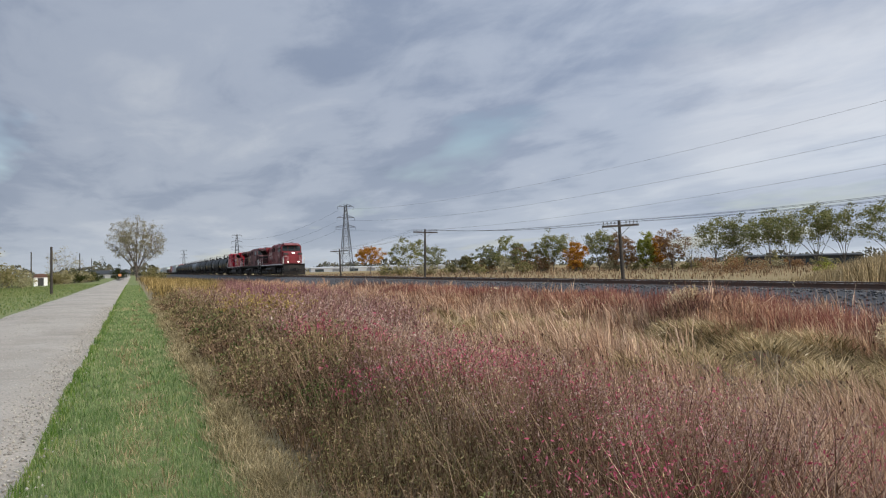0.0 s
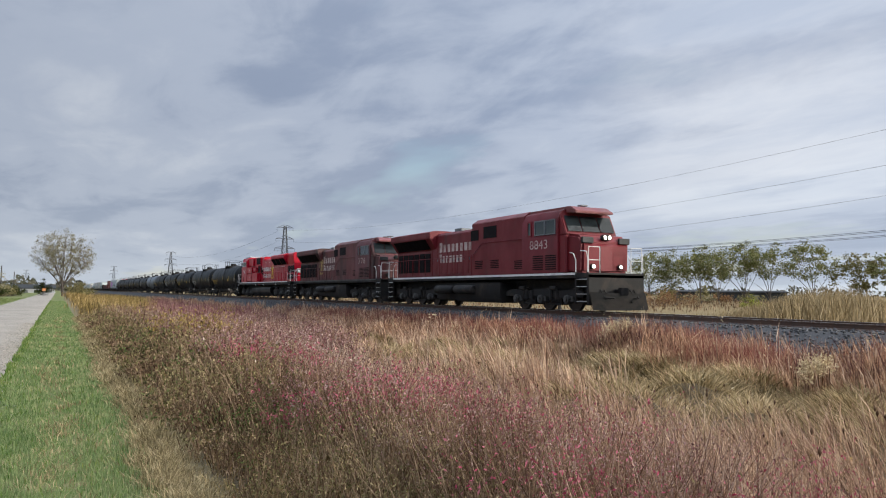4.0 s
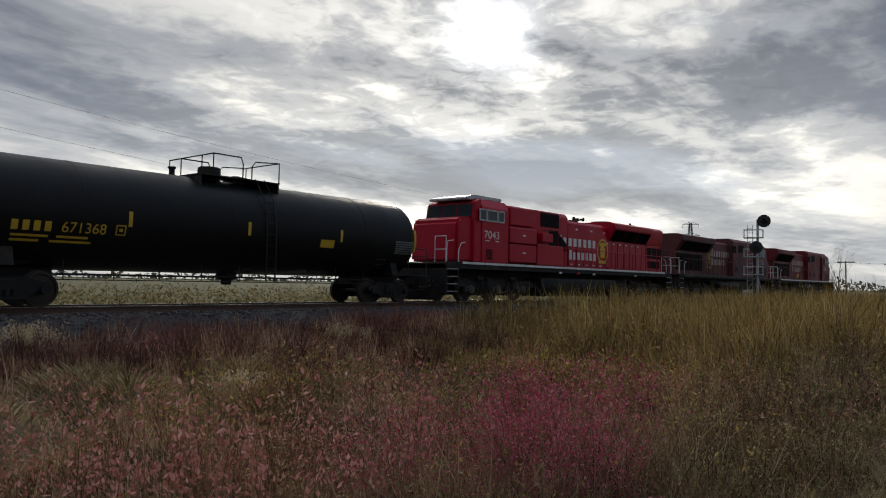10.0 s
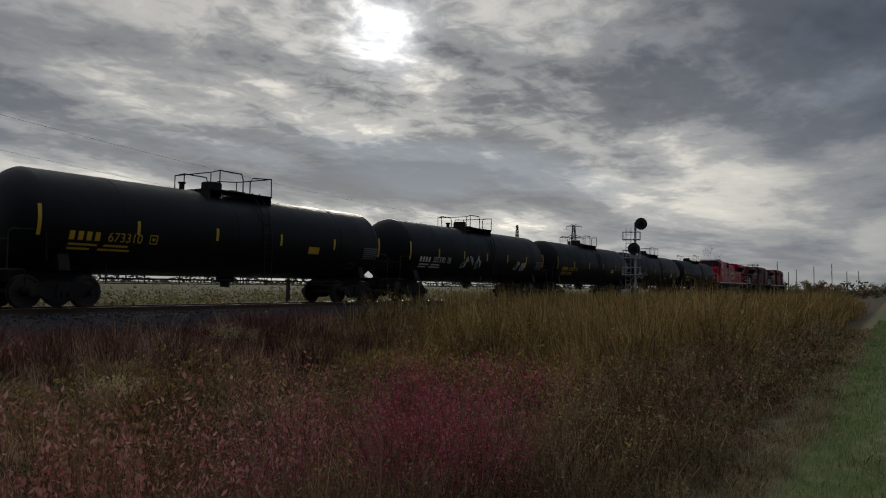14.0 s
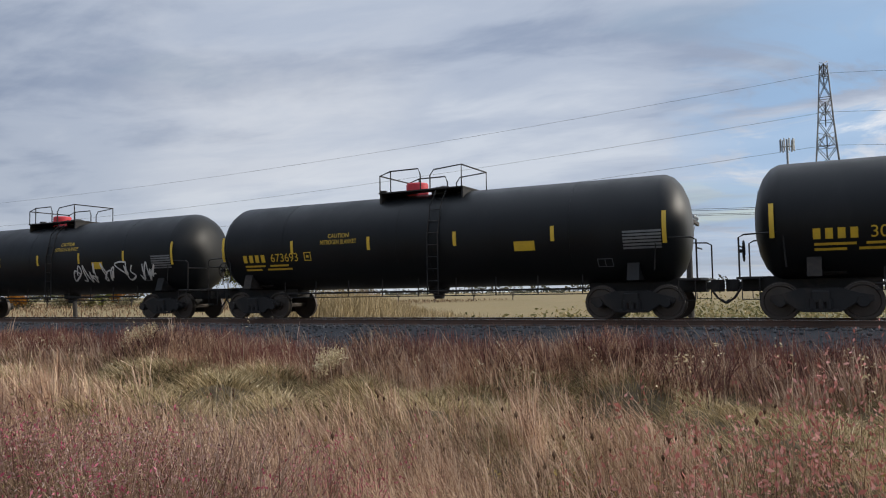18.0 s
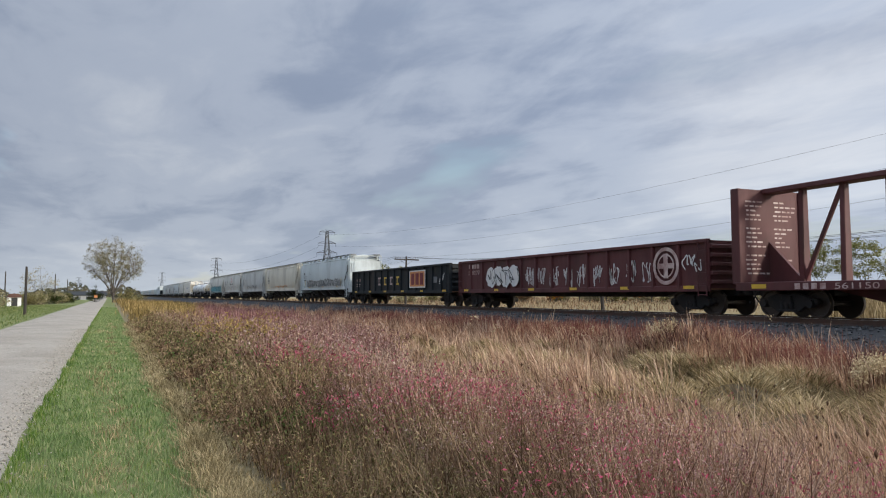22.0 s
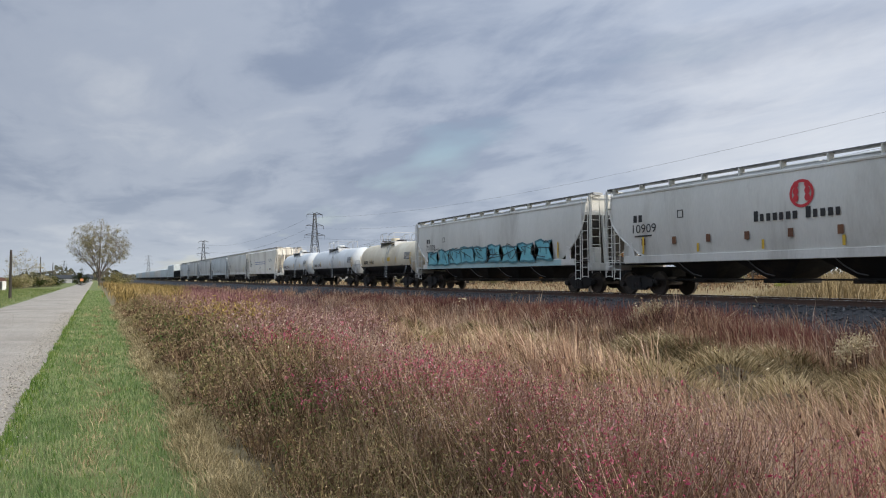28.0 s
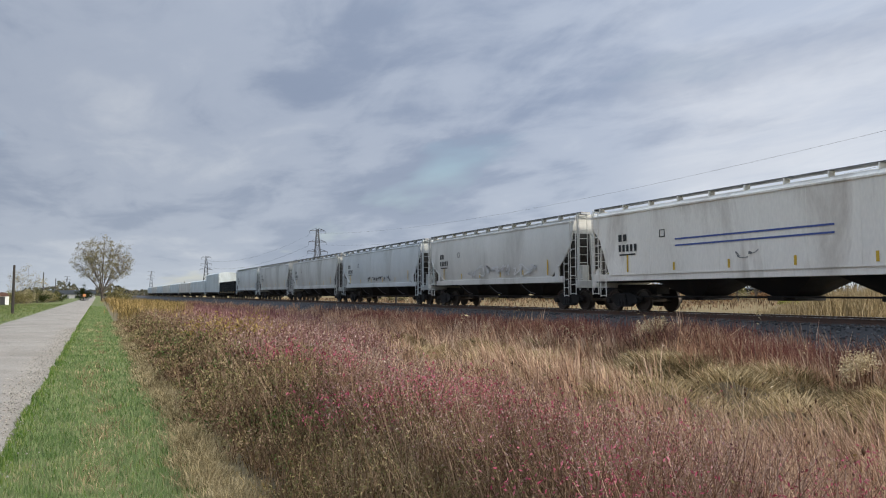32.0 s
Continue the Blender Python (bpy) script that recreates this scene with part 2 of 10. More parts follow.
HOP_DIRTY = paint("weathered_grey_hopper_paint", (0.50, 0.51, 0.49), (0.42, 0.42, 0.40), 0.6, 0.62, bump=0.05, bscale=16, grime=(0.13, 0.12, 0.10), grime_amt=0.55, streak=0.3)
HOP_WHITE = paint("off_white_hopper_paint", (0.80, 0.765, 0.685), (0.74, 0.705, 0.625), 0.6, 0.55, bump=0.05, bscale=16, grime=(0.22, 0.15, 0.09), grime_amt=0.5, streak=0.3)
BROWN_RED = paint("oxide_red_wagon_paint", (0.095, 0.020, 0.020), (0.068, 0.016, 0.016), 0.9, 0.65, bump=0.07, bscale=20, grime=(0.05, 0.022, 0.016), grime_amt=0.5, streak=0.4)
DARK_GREEN = paint("black_green_wagon_paint", (0.009, 0.013, 0.016), (0.014, 0.018, 0.020), 0.9, 0.6, spec=0.2, bump=0.06, bscale=20, grime=(0.05, 0.035, 0.025), grime_amt=0.4, streak=0.4)
BLACK_STEEL = paint("grimy_black_steel", (0.012, 0.012, 0.0125), (0.022, 0.020, 0.018), 1.6, 0.7, spec=0.25, bump=0.12, bscale=30, grime=(0.06, 0.045, 0.034), grime_amt=0.5, vary=0.15)
# dusty steel; on hopper slope sheets its dark tone also stands in for shade
CHUTE = paint("dusty_steel_and_shade", (0.07, 0.068, 0.062), (0.045, 0.042, 0.038), 1.6, 0.7, bump=0.10, bscale=30, grime=(0.14, 0.12, 0.10), grime_amt=0.4)
WHEEL_STEEL = paint("worn_wheel_steel", (0.045, 0.038, 0.032), (0.07, 0.055, 0.045), 3.0, 0.55, 0.5, bump=0.1, bscale=40)
TREAD = paint("bright_rail_steel", (0.52, 0.50, 0.48), (0.42, 0.40, 0.38), 4.0, 0.28, 1.0)
RAIL_RUST = paint("rusty_rail_side", (0.075, 0.046, 0.034), (0.11, 0.062, 0.042), 3.0, 0.8, bump=0.1, bscale=60)
GRILLE = paint("dark_grille", (0.005, 0.004, 0.005), (0.010, 0.006, 0.007), 4.0, 0.7, spec=0.12)
WHITE_PAINT = paint("white_lettering_paint", (0.72, 0.72, 0.70), (0.60, 0.59, 0.56), 3.0, 0.6, grime=(0.3, 0.26, 0.24), grime_amt=0.2)
FADED_PAINT = paint("faded_white_lettering", (0.55, 0.46, 0.42), (0.36, 0.24, 0.22), 2.2, 0.7, grime=(0.17, 0.05, 0.04), grime_amt=0.55)
YELLOW_PAINT = paint("yellow_reflective_strip", (0.62, 0.40, 0.03), (0.52, 0.33, 0.03), 3.0, 0.45)
GOLD_PAINT = paint("gold_crest_paint", (0.68, 0.40, 0.03), (0.60, 0.33, 0.02), 3.0, 0.5)
TARNISH = paint("tarnished_gold_paint", (0.36, 0.22, 0.05), (0.22, 0.13, 0.05), 3.0, 0.6)
ORANGE_PAINT = paint("orange_panel_paint", (0.62, 0.24, 0.05), (0.50, 0.22, 0.10), 2.0, 0.6)
PINK_PAINT = paint("pink_spray_paint", (0.62, 0.25, 0.56), (0.57, 0.22, 0.51), 1.2, 0.6)
TEAL_PAINT = paint("teal_spray_paint", (0.16, 0.46, 0.50), (0.10, 0.34, 0.42), 1.2, 0.6)
TEAL_WASH = paint("pale_teal_spray_wash", (0.36, 0.52, 0.53), (0.30, 0.46, 0.48), 1.2, 0.6)
TEAL_DARK = paint("dark_teal_spray_paint", (0.06, 0.19, 0.22), (0.04, 0.13, 0.16), 1.2, 0.6)
BLACK_PAINT = paint("black_spray_paint", (0.012, 0.012, 0.013), (0.022, 0.022, 0.022), 2.0, 0.6)
BLUE_PAINT = paint("blue_stripe_paint", (0.05, 0.09, 0.30), (0.05, 0.08, 0.25), 2.0, 0.6)
RED_PAINT = paint("red_mark_paint", (0.55, 0.03, 0.04), (0.48, 0.03, 0.04), 2.0, 0.6)
GREY_SPRAY = paint("grey_spray_paint", (0.17, 0.18, 0.18), (0.12, 0.125, 0.125), 1.2, 0.6)
CREAM_PAINT = paint("cream_spray_paint", (0.66, 0.64, 0.60), (0.55, 0.56, 0.56), 2.0, 0.6)
RUST = paint("rust_streak", (0.18, 0.08, 0.035), (0.11, 0.05, 0.03), 2.0, 0.85)
SILVER = paint("silver_painted_steel", (0.48, 0.49, 0.50), (0.40, 0.41, 0.42), 2.0, 0.45, 0.4)
TOWER_STEEL = paint("weathered_tower_steel", (0.085, 0.09, 0.098), (0.06, 0.064, 0.07), 2.0, 0.6, 0.4)
GALV = paint("galvanised_steel", (0.20, 0.21, 0.22), (0.15, 0.16, 0.17), 2.0, 0.55, 0.6)
POLE_WOOD = paint("creosoted_pole_wood", (0.026, 0.021, 0.017), (0.045, 0.036, 0.030), 3.0, 0.85, bump=0.2, bscale=30, streak=0.2)
TIE_WOOD = paint("old_tie_wood", (0.06, 0.05, 0.042), (0.10, 0.085, 0.07), 3.0, 0.9, bump=0.25, bscale=30, vary=0.25)
BALLAST = paint("ballast_stone", (0.052, 0.052, 0.055), (0.092, 0.090, 0.089), 3.0, 0.85, bump=0.5, bscale=26, island=0.55)
BALLAST_BED = paint("ballast_bed", (0.030, 0.030, 0.032), (0.060, 0.058, 0.058), 5.0, 0.9, bump=1.0, bscale=18)
GRAVEL = paint("pale_limestone_gravel", (0.275, 0.24, 0.195), (0.335, 0.295, 0.245), 0.5, 0.95, bump=1.0, bscale=34, grime=(0.20, 0.172, 0.135), grime_amt=0.55, fine=0.60)
STONE = paint("loose_gravel_stone", (0.28, 0.25, 0.205), (0.37, 0.335, 0.285), 3.0, 0.9, bump=0.3, bscale=40, island=0.4)
BARK = paint("grey_bark", (0.085, 0.070, 0.058), (0.13, 0.11, 0.095), 2.0, 0.9, bump=0.4, bscale=14, streak=0.3)
CONCRETE = paint("pale_building_panel", (0.38, 0.385, 0.39), (0.33, 0.335, 0.34), 0.4, 0.7)
DARK_ROOF = paint("dark_roof_metal", (0.03, 0.033, 0.036), (0.045, 0.048, 0.05), 0.4, 0.85, spec=0.15)
SHED_WHITE = paint("white_shed_boards", (0.74, 0.74, 0.73), (0.66, 0.66, 0.64), 1.5, 0.7)
SHED_ROOF = paint("rust_brown_shed_roof", (0.12, 0.055, 0.04), (0.09, 0.045, 0.035), 2.0, 0.8)
HEADLIGHT = glowing("headlight_glow", (1.0, 0.93, 0.80), 7.0)


def ground_material():
    m = bpy.data.materials.new("earth_grass_and_stubble")
    m.use_nodes = True
    n = Nodes(m.node_tree)
    co = n.add("ShaderNodeTexCoord").outputs["Object"]
    sx = n.add("ShaderNodeSeparateXYZ", i0=co)
    x = n.math("ADD", sx.outputs[0], n.math("MULTIPLY", n.math("SUBTRACT", n.noise(co, 1.6, 4), 0.5), 0.7))
    lawn = n.mix(n.noise(co, 0.35, 5, 0.6), (0.095, 0.138, 0.037, 1), (0.165, 0.178, 0.070, 1))
    lawn = n.mix(n.ramp(n.noise(co, 2.2, 5, 0.65), [(0.5, (0, 0, 0)), (0.72, (1, 1, 1))]), lawn, (0.27, 0.225, 0.12, 1))
    straw = n.mix(n.noise(co, 3.0, 5, 0.65), (0.24, 0.19, 0.115, 1), (0.13, 0.11, 0.056, 1))
    duff = n.mix(n.noise(co, 1.2, 6, 0.65), (0.055, 0.042, 0.026, 1), (0.12, 0.088, 0.05, 1))
    field = n.mix(n.noise(co, 0.06, 5, 0.6), (0.25, 0.175, 0.090, 1), (0.18, 0.145, 0.068, 1))
    green = n.mix(n.noise(co, 0.05, 5, 0.6), (0.10, 0.13, 0.035, 1), (0.17, 0.16, 0.06, 1))

    def edge(at, wide):
        return n.math("MULTIPLY", n.math("SUBTRACT", x, at), 1.0 / wide, True)

    col = n.mix(edge(-9.0, 1.0), green, lawn)
    col = n.mix(edge(0.72, 0.35), col, straw)
    col = n.mix(edge(1.15, 0.35), col, duff)
    south = n.math("MULTIPLY", n.math("SUBTRACT", 16.0, sx.outputs[1]), 0.06, True)
    field = n.mix(south, field, n.mix(n.noise(co, 0.3, 5, 0.6), (0.10, 0.095, 0.045, 1), (0.17, 0.145, 0.075, 1)))
    col = n.mix(edge(24.5, 1.5), col, field)
    g = n.math("ADD", 0.72, n.math("MULTIPLY", n.noise(co, 38.0, 4, 0.7), 0.56))
    col = n.mix(1.0, col, n.add("ShaderNodeCombineXYZ", i0=g, i1=g, i2=g).outputs[0], "MULTIPLY")
    sh = n.add("ShaderNodeBsdfPrincipled", Base_Color=col, Roughness=0.95)
    n.put(sh, "Specular IOR Level", 0.15)
    n.put(sh, "Normal", n.add("ShaderNodeBump", Strength=0.7, Distance=0.03, Height=n.noise(co, 24.0, 5, 0.7)).outputs[0])
    n.add("ShaderNodeOutputMaterial", i0=sh.outputs[0])
    return m


# ---------------------------------------------------------------- mesh helpers
def box(bm, x0, x1, y0, y1, z0, z1, bev=0.0):
    vs = [bm.verts.new((x, y, z)) for x in (x0, x1) for y in (y0, y1) for z in (z0, z1)]
    fs = [bm.faces.new([vs[i] for i in q]) for q in ((0, 1, 3, 2), (4, 6, 7, 5), (0, 4, 5, 1), (2, 3, 7, 6), (0, 2, 6, 4), (1, 5, 7, 3))]
    if bev:
        bmesh.ops.bevel(bm, geom=list({e for f in fs for e in f.edges}), offset=bev, segments=1, affect="EDGES")
    return bm


def prism(bm, outline, a0, a1, axis="x", bev=0.0):
    """An outline pushed along an axis: (y, z) along x, (x, z) along y, (x, y) along z."""
    def at(p, a):
        return {"x": (a, p[0], p[1]), "y": (p[0], a, p[1]), "z": (p[0], p[1], a)}[axis]
    lo, hi = [bm.verts.new(at(p, a0)) for p in outline], [bm.verts.new(at(p, a1)) for p in outline]
    k = len(outline)
    fs = [bm.faces.new(lo), bm.faces.new(hi[::-1])] + [bm.faces.new((lo[i], hi[i], hi[(i + 1) % k], lo[(i + 1) % k])) for i in range(k)]
    bmesh.ops.recalc_face_normals(bm, faces=fs)
    if bev:
        bmesh.ops.bevel(bm, geom=list({e for f in fs for e in f.edges}), offset=bev, segments=2, affect="EDGES")
    return bm


def tube(bm, pts, r, n=6, r1=None, closed=False):
    pts = [Vector(p) for p in pts]
    rings = []
    for i, p in enumerate(pts):
        d = (pts[min(i + 1, len(pts) - 1)] - pts[max(i - 1, 0)]).normalized()
        u = d.cross(Vector((0.31, 0.17, 0.93)) if abs(d.z) < 0.9 else Vector((0.95, 0.2, 0.1))).normalized()
        v = d.cross(u)
        k = r if r1 is None else r + (r1 - r) * i / max(1, len(pts) - 1)
        rings.append([bm.verts.new(p + k * (math.cos(a) * u + math.sin(a) * v)) for a in (math.tau * j / n for j in range(n))])
    for a, b in zip(rings, rings[1:]):
        for j in range(n):
            bm.faces.new((a[j], a[(j + 1) % n], b[(j + 1) % n], b[j]))
    bm.faces.new(rings[0][::-1]), bm.faces.new(rings[-1])
    return bm


def lathe(bm, profile, axis="y", centre=(0, 0, 0), n=32):
    """A profile of (along, radius) turned round an axis through centre."""
    c = Vector(centre)
    rings = []
    for a, r in profile:
        ring = []
        for j in range(n):
            t = math.tau * j / n
            o = {"y": (r * math.cos(t), a, r * math.sin(t)), "x": (a, r * math.cos(t), r * math.sin(t)), "z": (r * math.cos(t), r * math.sin(t), a)}[axis]
            ring.append(bm.verts.new(c + Vector(o)))
        rings.append(ring)
    for p, q in zip(rings, rings[1:]):
        for j in range(n):
            bm.faces.new((p[j], p[(j + 1) % n], q[(j + 1) % n], q[j]))
    bm.faces.new(rings[0]), bm.faces.new(rings[-1])
    bmesh.ops.recalc_face_normals(bm, faces=bm.faces)
    return bm


def finish(bm, name, mat, smooth=True):
    me = bpy.data.meshes.new(name)
    bm.to_mesh(me)
    bm.free()
    me.materials.append(mat)
    if smooth:
        me.shade_smooth()
        me.set_sharp_from_angle(angle=0.6)
    return me


def part(name, bm, mat, parent, label="", at=None):
    """Links a bmesh, or a mesh that other pieces share, as one part under a thing or a part."""
    me = finish(bm, name, mat) if isinstance(bm, bmesh.types.BMesh) else bm
    ob = new(name, me)
    if me.materials and me.materials[0] != mat:
        ob.material_slots[0].link = "OBJECT"
        ob.material_slots[0].material = mat
    ob.parent = parent
    if at is not None:
        ob.matrix_basis = at if isinstance(at, Matrix) else Matrix.Translation(at)
    return tagged(ob, label)


STORE = {}


def kept(key, maker, mat):
    """A mesh made once and shared by alike parts."""
    if key not in STORE:
        bm = bmesh.new()
        maker(bm)
        STORE[key] = finish(bm, key.split(":")[0], mat)
    return STORE[key]


def B():
    return bmesh.new()


def soup(name, verts, faces, mat, smooth=False):
    """One mesh from arrays: verts (n, 3), faces (m, 3)."""
    me = bpy.data.meshes.new(name)
    verts, faces = np.asarray(verts, np.float32), np.asarray(faces, np.int32)
    me.vertices.add(len(verts))
    me.vertices.foreach_set("co", verts.ravel())
    me.loops.add(faces.size)
    me.loops.foreach_set("vertex_index", faces.ravel())
    me.polygons.add(len(faces))
    me.polygons.foreach_set("loop_start", np.arange(0, faces.size, faces.shape[1], dtype=np.int32))
    me.update(calc_edges=True)
    me.materials.append(mat)
    return me


# ---------------------------------------------------------------- ground, road, railway
TRACK_X, RAIL_Z = 21.0, 0.84


_mr = np.random.default_rng(55)
# soft grass mounds in the ditch: x, y, radius, height
MOUNDS = np.stack([_mr.uniform(7.0, 15.2, 135), _mr.uniform(-10, 26, 135), _mr.uniform(0.6, 1.2, 135), _mr.uniform(0.22, 0.66, 135)], 1)


def ground_z(x, y):
    x, y = np.asarray(x, float), np.asarray(y, float)
    z = np.interp(x, [-60, -30, -5.2, 1.2, 3.2, 5.5, 12.5, 16.5, 17.4, 25.0, 27.5, 40, 120], [-0.3, -0.1, -0.03, 0.0, -0.25, -0.55, -0.80, -0.25, -0.05, -0.05, -0.45, -0.5, -0.2])
    bumps = 0.07 * np.sin(x * 1.3 + 0.7 * np.sin(y * 0.6)) * np.sin(y * 0.9 + x * 0.4)
    z = np.where(np.abs(x - TRACK_X) < 4.6, np.maximum(z, np.interp(np.abs(x - TRACK_X), [0, 1.75, 3.7, 4.6], [RAIL_Z - 0.3, RAIL_Z - 0.3, -0.18, -0.45])), z)
    z = z + np.where((x > 3) & (x < 16.5), bumps, 0.0)
    inside = (x > 4.5) & (x < 16) & (y > -13) & (y < 27)
    if np.any(inside):
        px, py = np.broadcast_arrays(x, y)
        px, py = px[inside], py[inside]
        rise = np.zeros(px.shape)
        for mx, my, mr, mh in MOUNDS:
            rise = np.maximum(rise, mh * np.exp(-((px - mx) ** 2 + (py - my) ** 2) / (mr * mr)))
        z = np.array(z)
        z[inside] += rise * 1.0
    return z


def build_ground():
    xs = np.concatenate([[-2500, -1200, -600, -300, -150, -80, -50, -30, -20, -14, -10, -7, -5.6], np.arange(-4.8, 28, 0.4), [30, 33, 37, 45, 60, 90, 150, 300, 600, 1200, 2500]])
    ys = np.concatenate([[-2500, -1200, -600, -300, -180, -120, -90, -70, -55], np.arange(-45, -14, 1.0), np.arange(-14, 27, 0.4), np.arange(27, 61, 1.0), [70, 85, 105, 140, 200, 300, 500, 900, 1500, 2500]])
    gx, gy = np.meshgrid(xs, ys)
    v = np.stack([gx, gy, ground_z(gx, gy)], -1).reshape(-1, 3)
    k = len(xs)
    i = (np.arange(len(ys) - 1)[:, None] * k + np.arange(k - 1)[None]).ravel()
    me = soup("ground", v, np.stack([i, i + 1, i + k + 1, i + k], 1), ground_material())
    me.shade_smooth()
    tagged(new("ground", me), "rough ground with mown verge, ditch and stubble field", "ground", kind="structure")


def build_road():
    prof = [(-4.95, -0.06), (-4.75, 0.015), (-4.0, 0.045), (-2.85, 0.07), (-1.7, 0.045), (-0.95, 0.015), (-0.78, -0.05)]
    ys = np.concatenate([np.arange(-60, 60, 1.0), np.arange(60, 440, 10.0)])
    rng = np.random.default_rng(3)
    v, f = [], []
    for y in ys:
        for j, (x, z) in enumerate(prof):
            w = 0.05 * math.sin(y * 0.45 + j) + 0.02 * rng.normal() if j in (0, 1, 5, 6) else 0.0
            v.append((x + w, y, z))
    k = len(prof)
    for a in range(len(ys) - 1):
        for j in range(k - 1):
            i = a * k + j
            f.append((i, i + 1, i + k + 1, i + k))
    me = soup("road", v, f, GRAVEL)
    me.shade_smooth()
    tagged(new("road", me), "pale gravel country road with loose edges", "road", kind="structure")


def rocks(count, place, size, rng):
    """Many small angular stones in one set of arrays; place(n) gives their centres."""
    base = np.array([(1, 0, 0), (-1, 0, 0), (0, 1, 0), (0, -1, 0), (0, 0, 1), (0, 0, -1)], float)
    tri = np.array([(0, 2, 4), (2, 1, 4), (1, 3, 4), (3, 0, 4), (2, 0, 5), (1, 2, 5), (3, 1, 5), (0, 3, 5)])
    c = place(count)
    s = size * rng.uniform(0.55, 1.35, (count, 1, 1)) * rng.uniform(0.6, 1.25, (count, 6, 3))
    a = rng.uniform(0, math.tau, count)
    p = base[None] * s
    q = np.empty_like(p)
    q[..., 0] = p[..., 0] * np.cos(a)[:, None] - p[..., 1] * np.sin(a)[:, None]
    q[..., 1] = p[..., 0] * np.sin(a)[:, None] + p[..., 1] * np.cos(a)[:, None]
    q[..., 2] = p[..., 2] * 0.8
    v = (q + c[:, None, :]).reshape(-1, 3)
    f = (tri[None] + 6 * np.arange(count)[:, None, None]).reshape(-1, 3)
    return v, f


def ballast_z(x):
    return np.interp(np.abs(x - TRACK_X), [0, 1.75, 3.7, 4.6], [RAIL_Z - 0.20, RAIL_Z - 0.22, -0.10, -0.35])


def build_track():
    bed = tagged(new("ballast_bank"), "dark crushed stone ballast bank carrying the track", "ballast", kind="structure")
    bm = B()
    prof = [(TRACK_X + s, float(ballast_z(TRACK_X + s))) for s in (-4.6, -3.7, -1.75, 1.75, 3.7, 4.6)]
    prism(bm, prof + [(TRACK_X + 4.6, -1.0), (TRACK_X - 4.6, -1.0)], -900, 1600, "y")
    part("bed", bm, BALLAST_BED, bed)
    rng = np.random.default_rng(11)

    def spot(n):
        y = np.concatenate([rng.uniform(-42, 75, int(n * 0.8)), rng.uniform(-120, 200, n - int(n * 0.8))])
        x = TRACK_X - rng.uniform(0.2, 4.5, n) ** 1.0
        return np.stack([x, y, ballast_z(x) + rng.uniform(-0.02, 0.03, n)], 1)

    v, f = rocks(24000, spot, 0.062, rng)
    tagged(new("ballast_stones", soup("ballast_stones", v, f, BALLAST)), "loose crushed grey ballast stones", "stones", kind="stuff")
    track = tagged(new("railway_track"), "steel rails on wooden ties, worn bright on top", "track", kind="structure")
    for side in (-1, 1):
        bm = B()
        x = TRACK_X + side * 0.755
        prism(bm, [(x - 0.075, RAIL_Z - 0.185), (x + 0.075, RAIL_Z - 0.185), (x + 0.07, RAIL_Z - 0.165), (x + 0.012, RAIL_Z - 0.145), (x + 0.012, RAIL_Z - 0.045),
                   (x + 0.037, RAIL_Z - 0.035), (x + 0.037, RAIL_Z - 0.006), (x - 0.037, RAIL_Z - 0.006), (x - 0.037, RAIL_Z - 0.035), (x - 0.012, RAIL_Z - 0.045),
                   (x - 0.012, RAIL_Z - 0.145), (x - 0.07, RAIL_Z - 0.165)], -900, 1600, "y")
        rail = part("rail", bm, RAIL_RUST, track)
        bm = B()
        box(bm, x - 0.033, x + 0.033, -900, 1600, RAIL_Z - 0.006, RAIL_Z)
        part("rail_head", bm, TREAD, rail, "bright worn running surface")
    tie = kept("tie", lambda bm: box(bm, -1.3, 1.3, -0.115, 0.115, -0.19, 0.0, 0.012), TIE_WOOD)
    for i in range(290):
        part("tie", tie, TIE_WOOD, track, at=pose(TRACK_X + random.uniform(-0.04, 0.04), -70 + i * 0.53, RAIL_Z - 0.187, 0, 0, random.uniform(-0.6, 0.6)))


build_ground()
build_road()
build_track()

# ---------------------------------------------------------------- rolling stock
# A vehicle's space: origin on the rails under its middle, y against the way of travel, the road side at -x.
TRAIN = []


def vehicle(name, label, category, front, back, group):
    ob = tagged(new(name), label, category, group)
    TRAIN.append((ob, (front + back) / 2))
    ob.matrix_basis = pose(TRACK_X, 95 + (front + back) / 2, RAIL_Z)
    return ob


def wheelset(parent, y, r, gauge=0.755):
    def make(bm):
        tube(bm, [(-0.95, 0, r), (0.95, 0, r)], 0.075, 8)
        for s in (-1, 1):
            x = s * gauge
            lathe(bm, [(x - s * 0.09, r + 0.025), (x - s * 0.055, r + 0.025), (x - s * 0.05, r), (x + s * 0.055, r - 0.006), (x + s * 0.055, r - 0.07), (x + s * 0.015, r - 0.09),
                       (x + s * 0.015, 0.16), (x + s * 0.07, 0.14), (x + s * 0.07, 0.02)], "x", (0, 0, r), 28)
    return part("wheelset", kept("wheelset:%.2f" % r, make, WHEEL_STEEL), WHEEL_STEEL, parent, at=(0, y, 0))


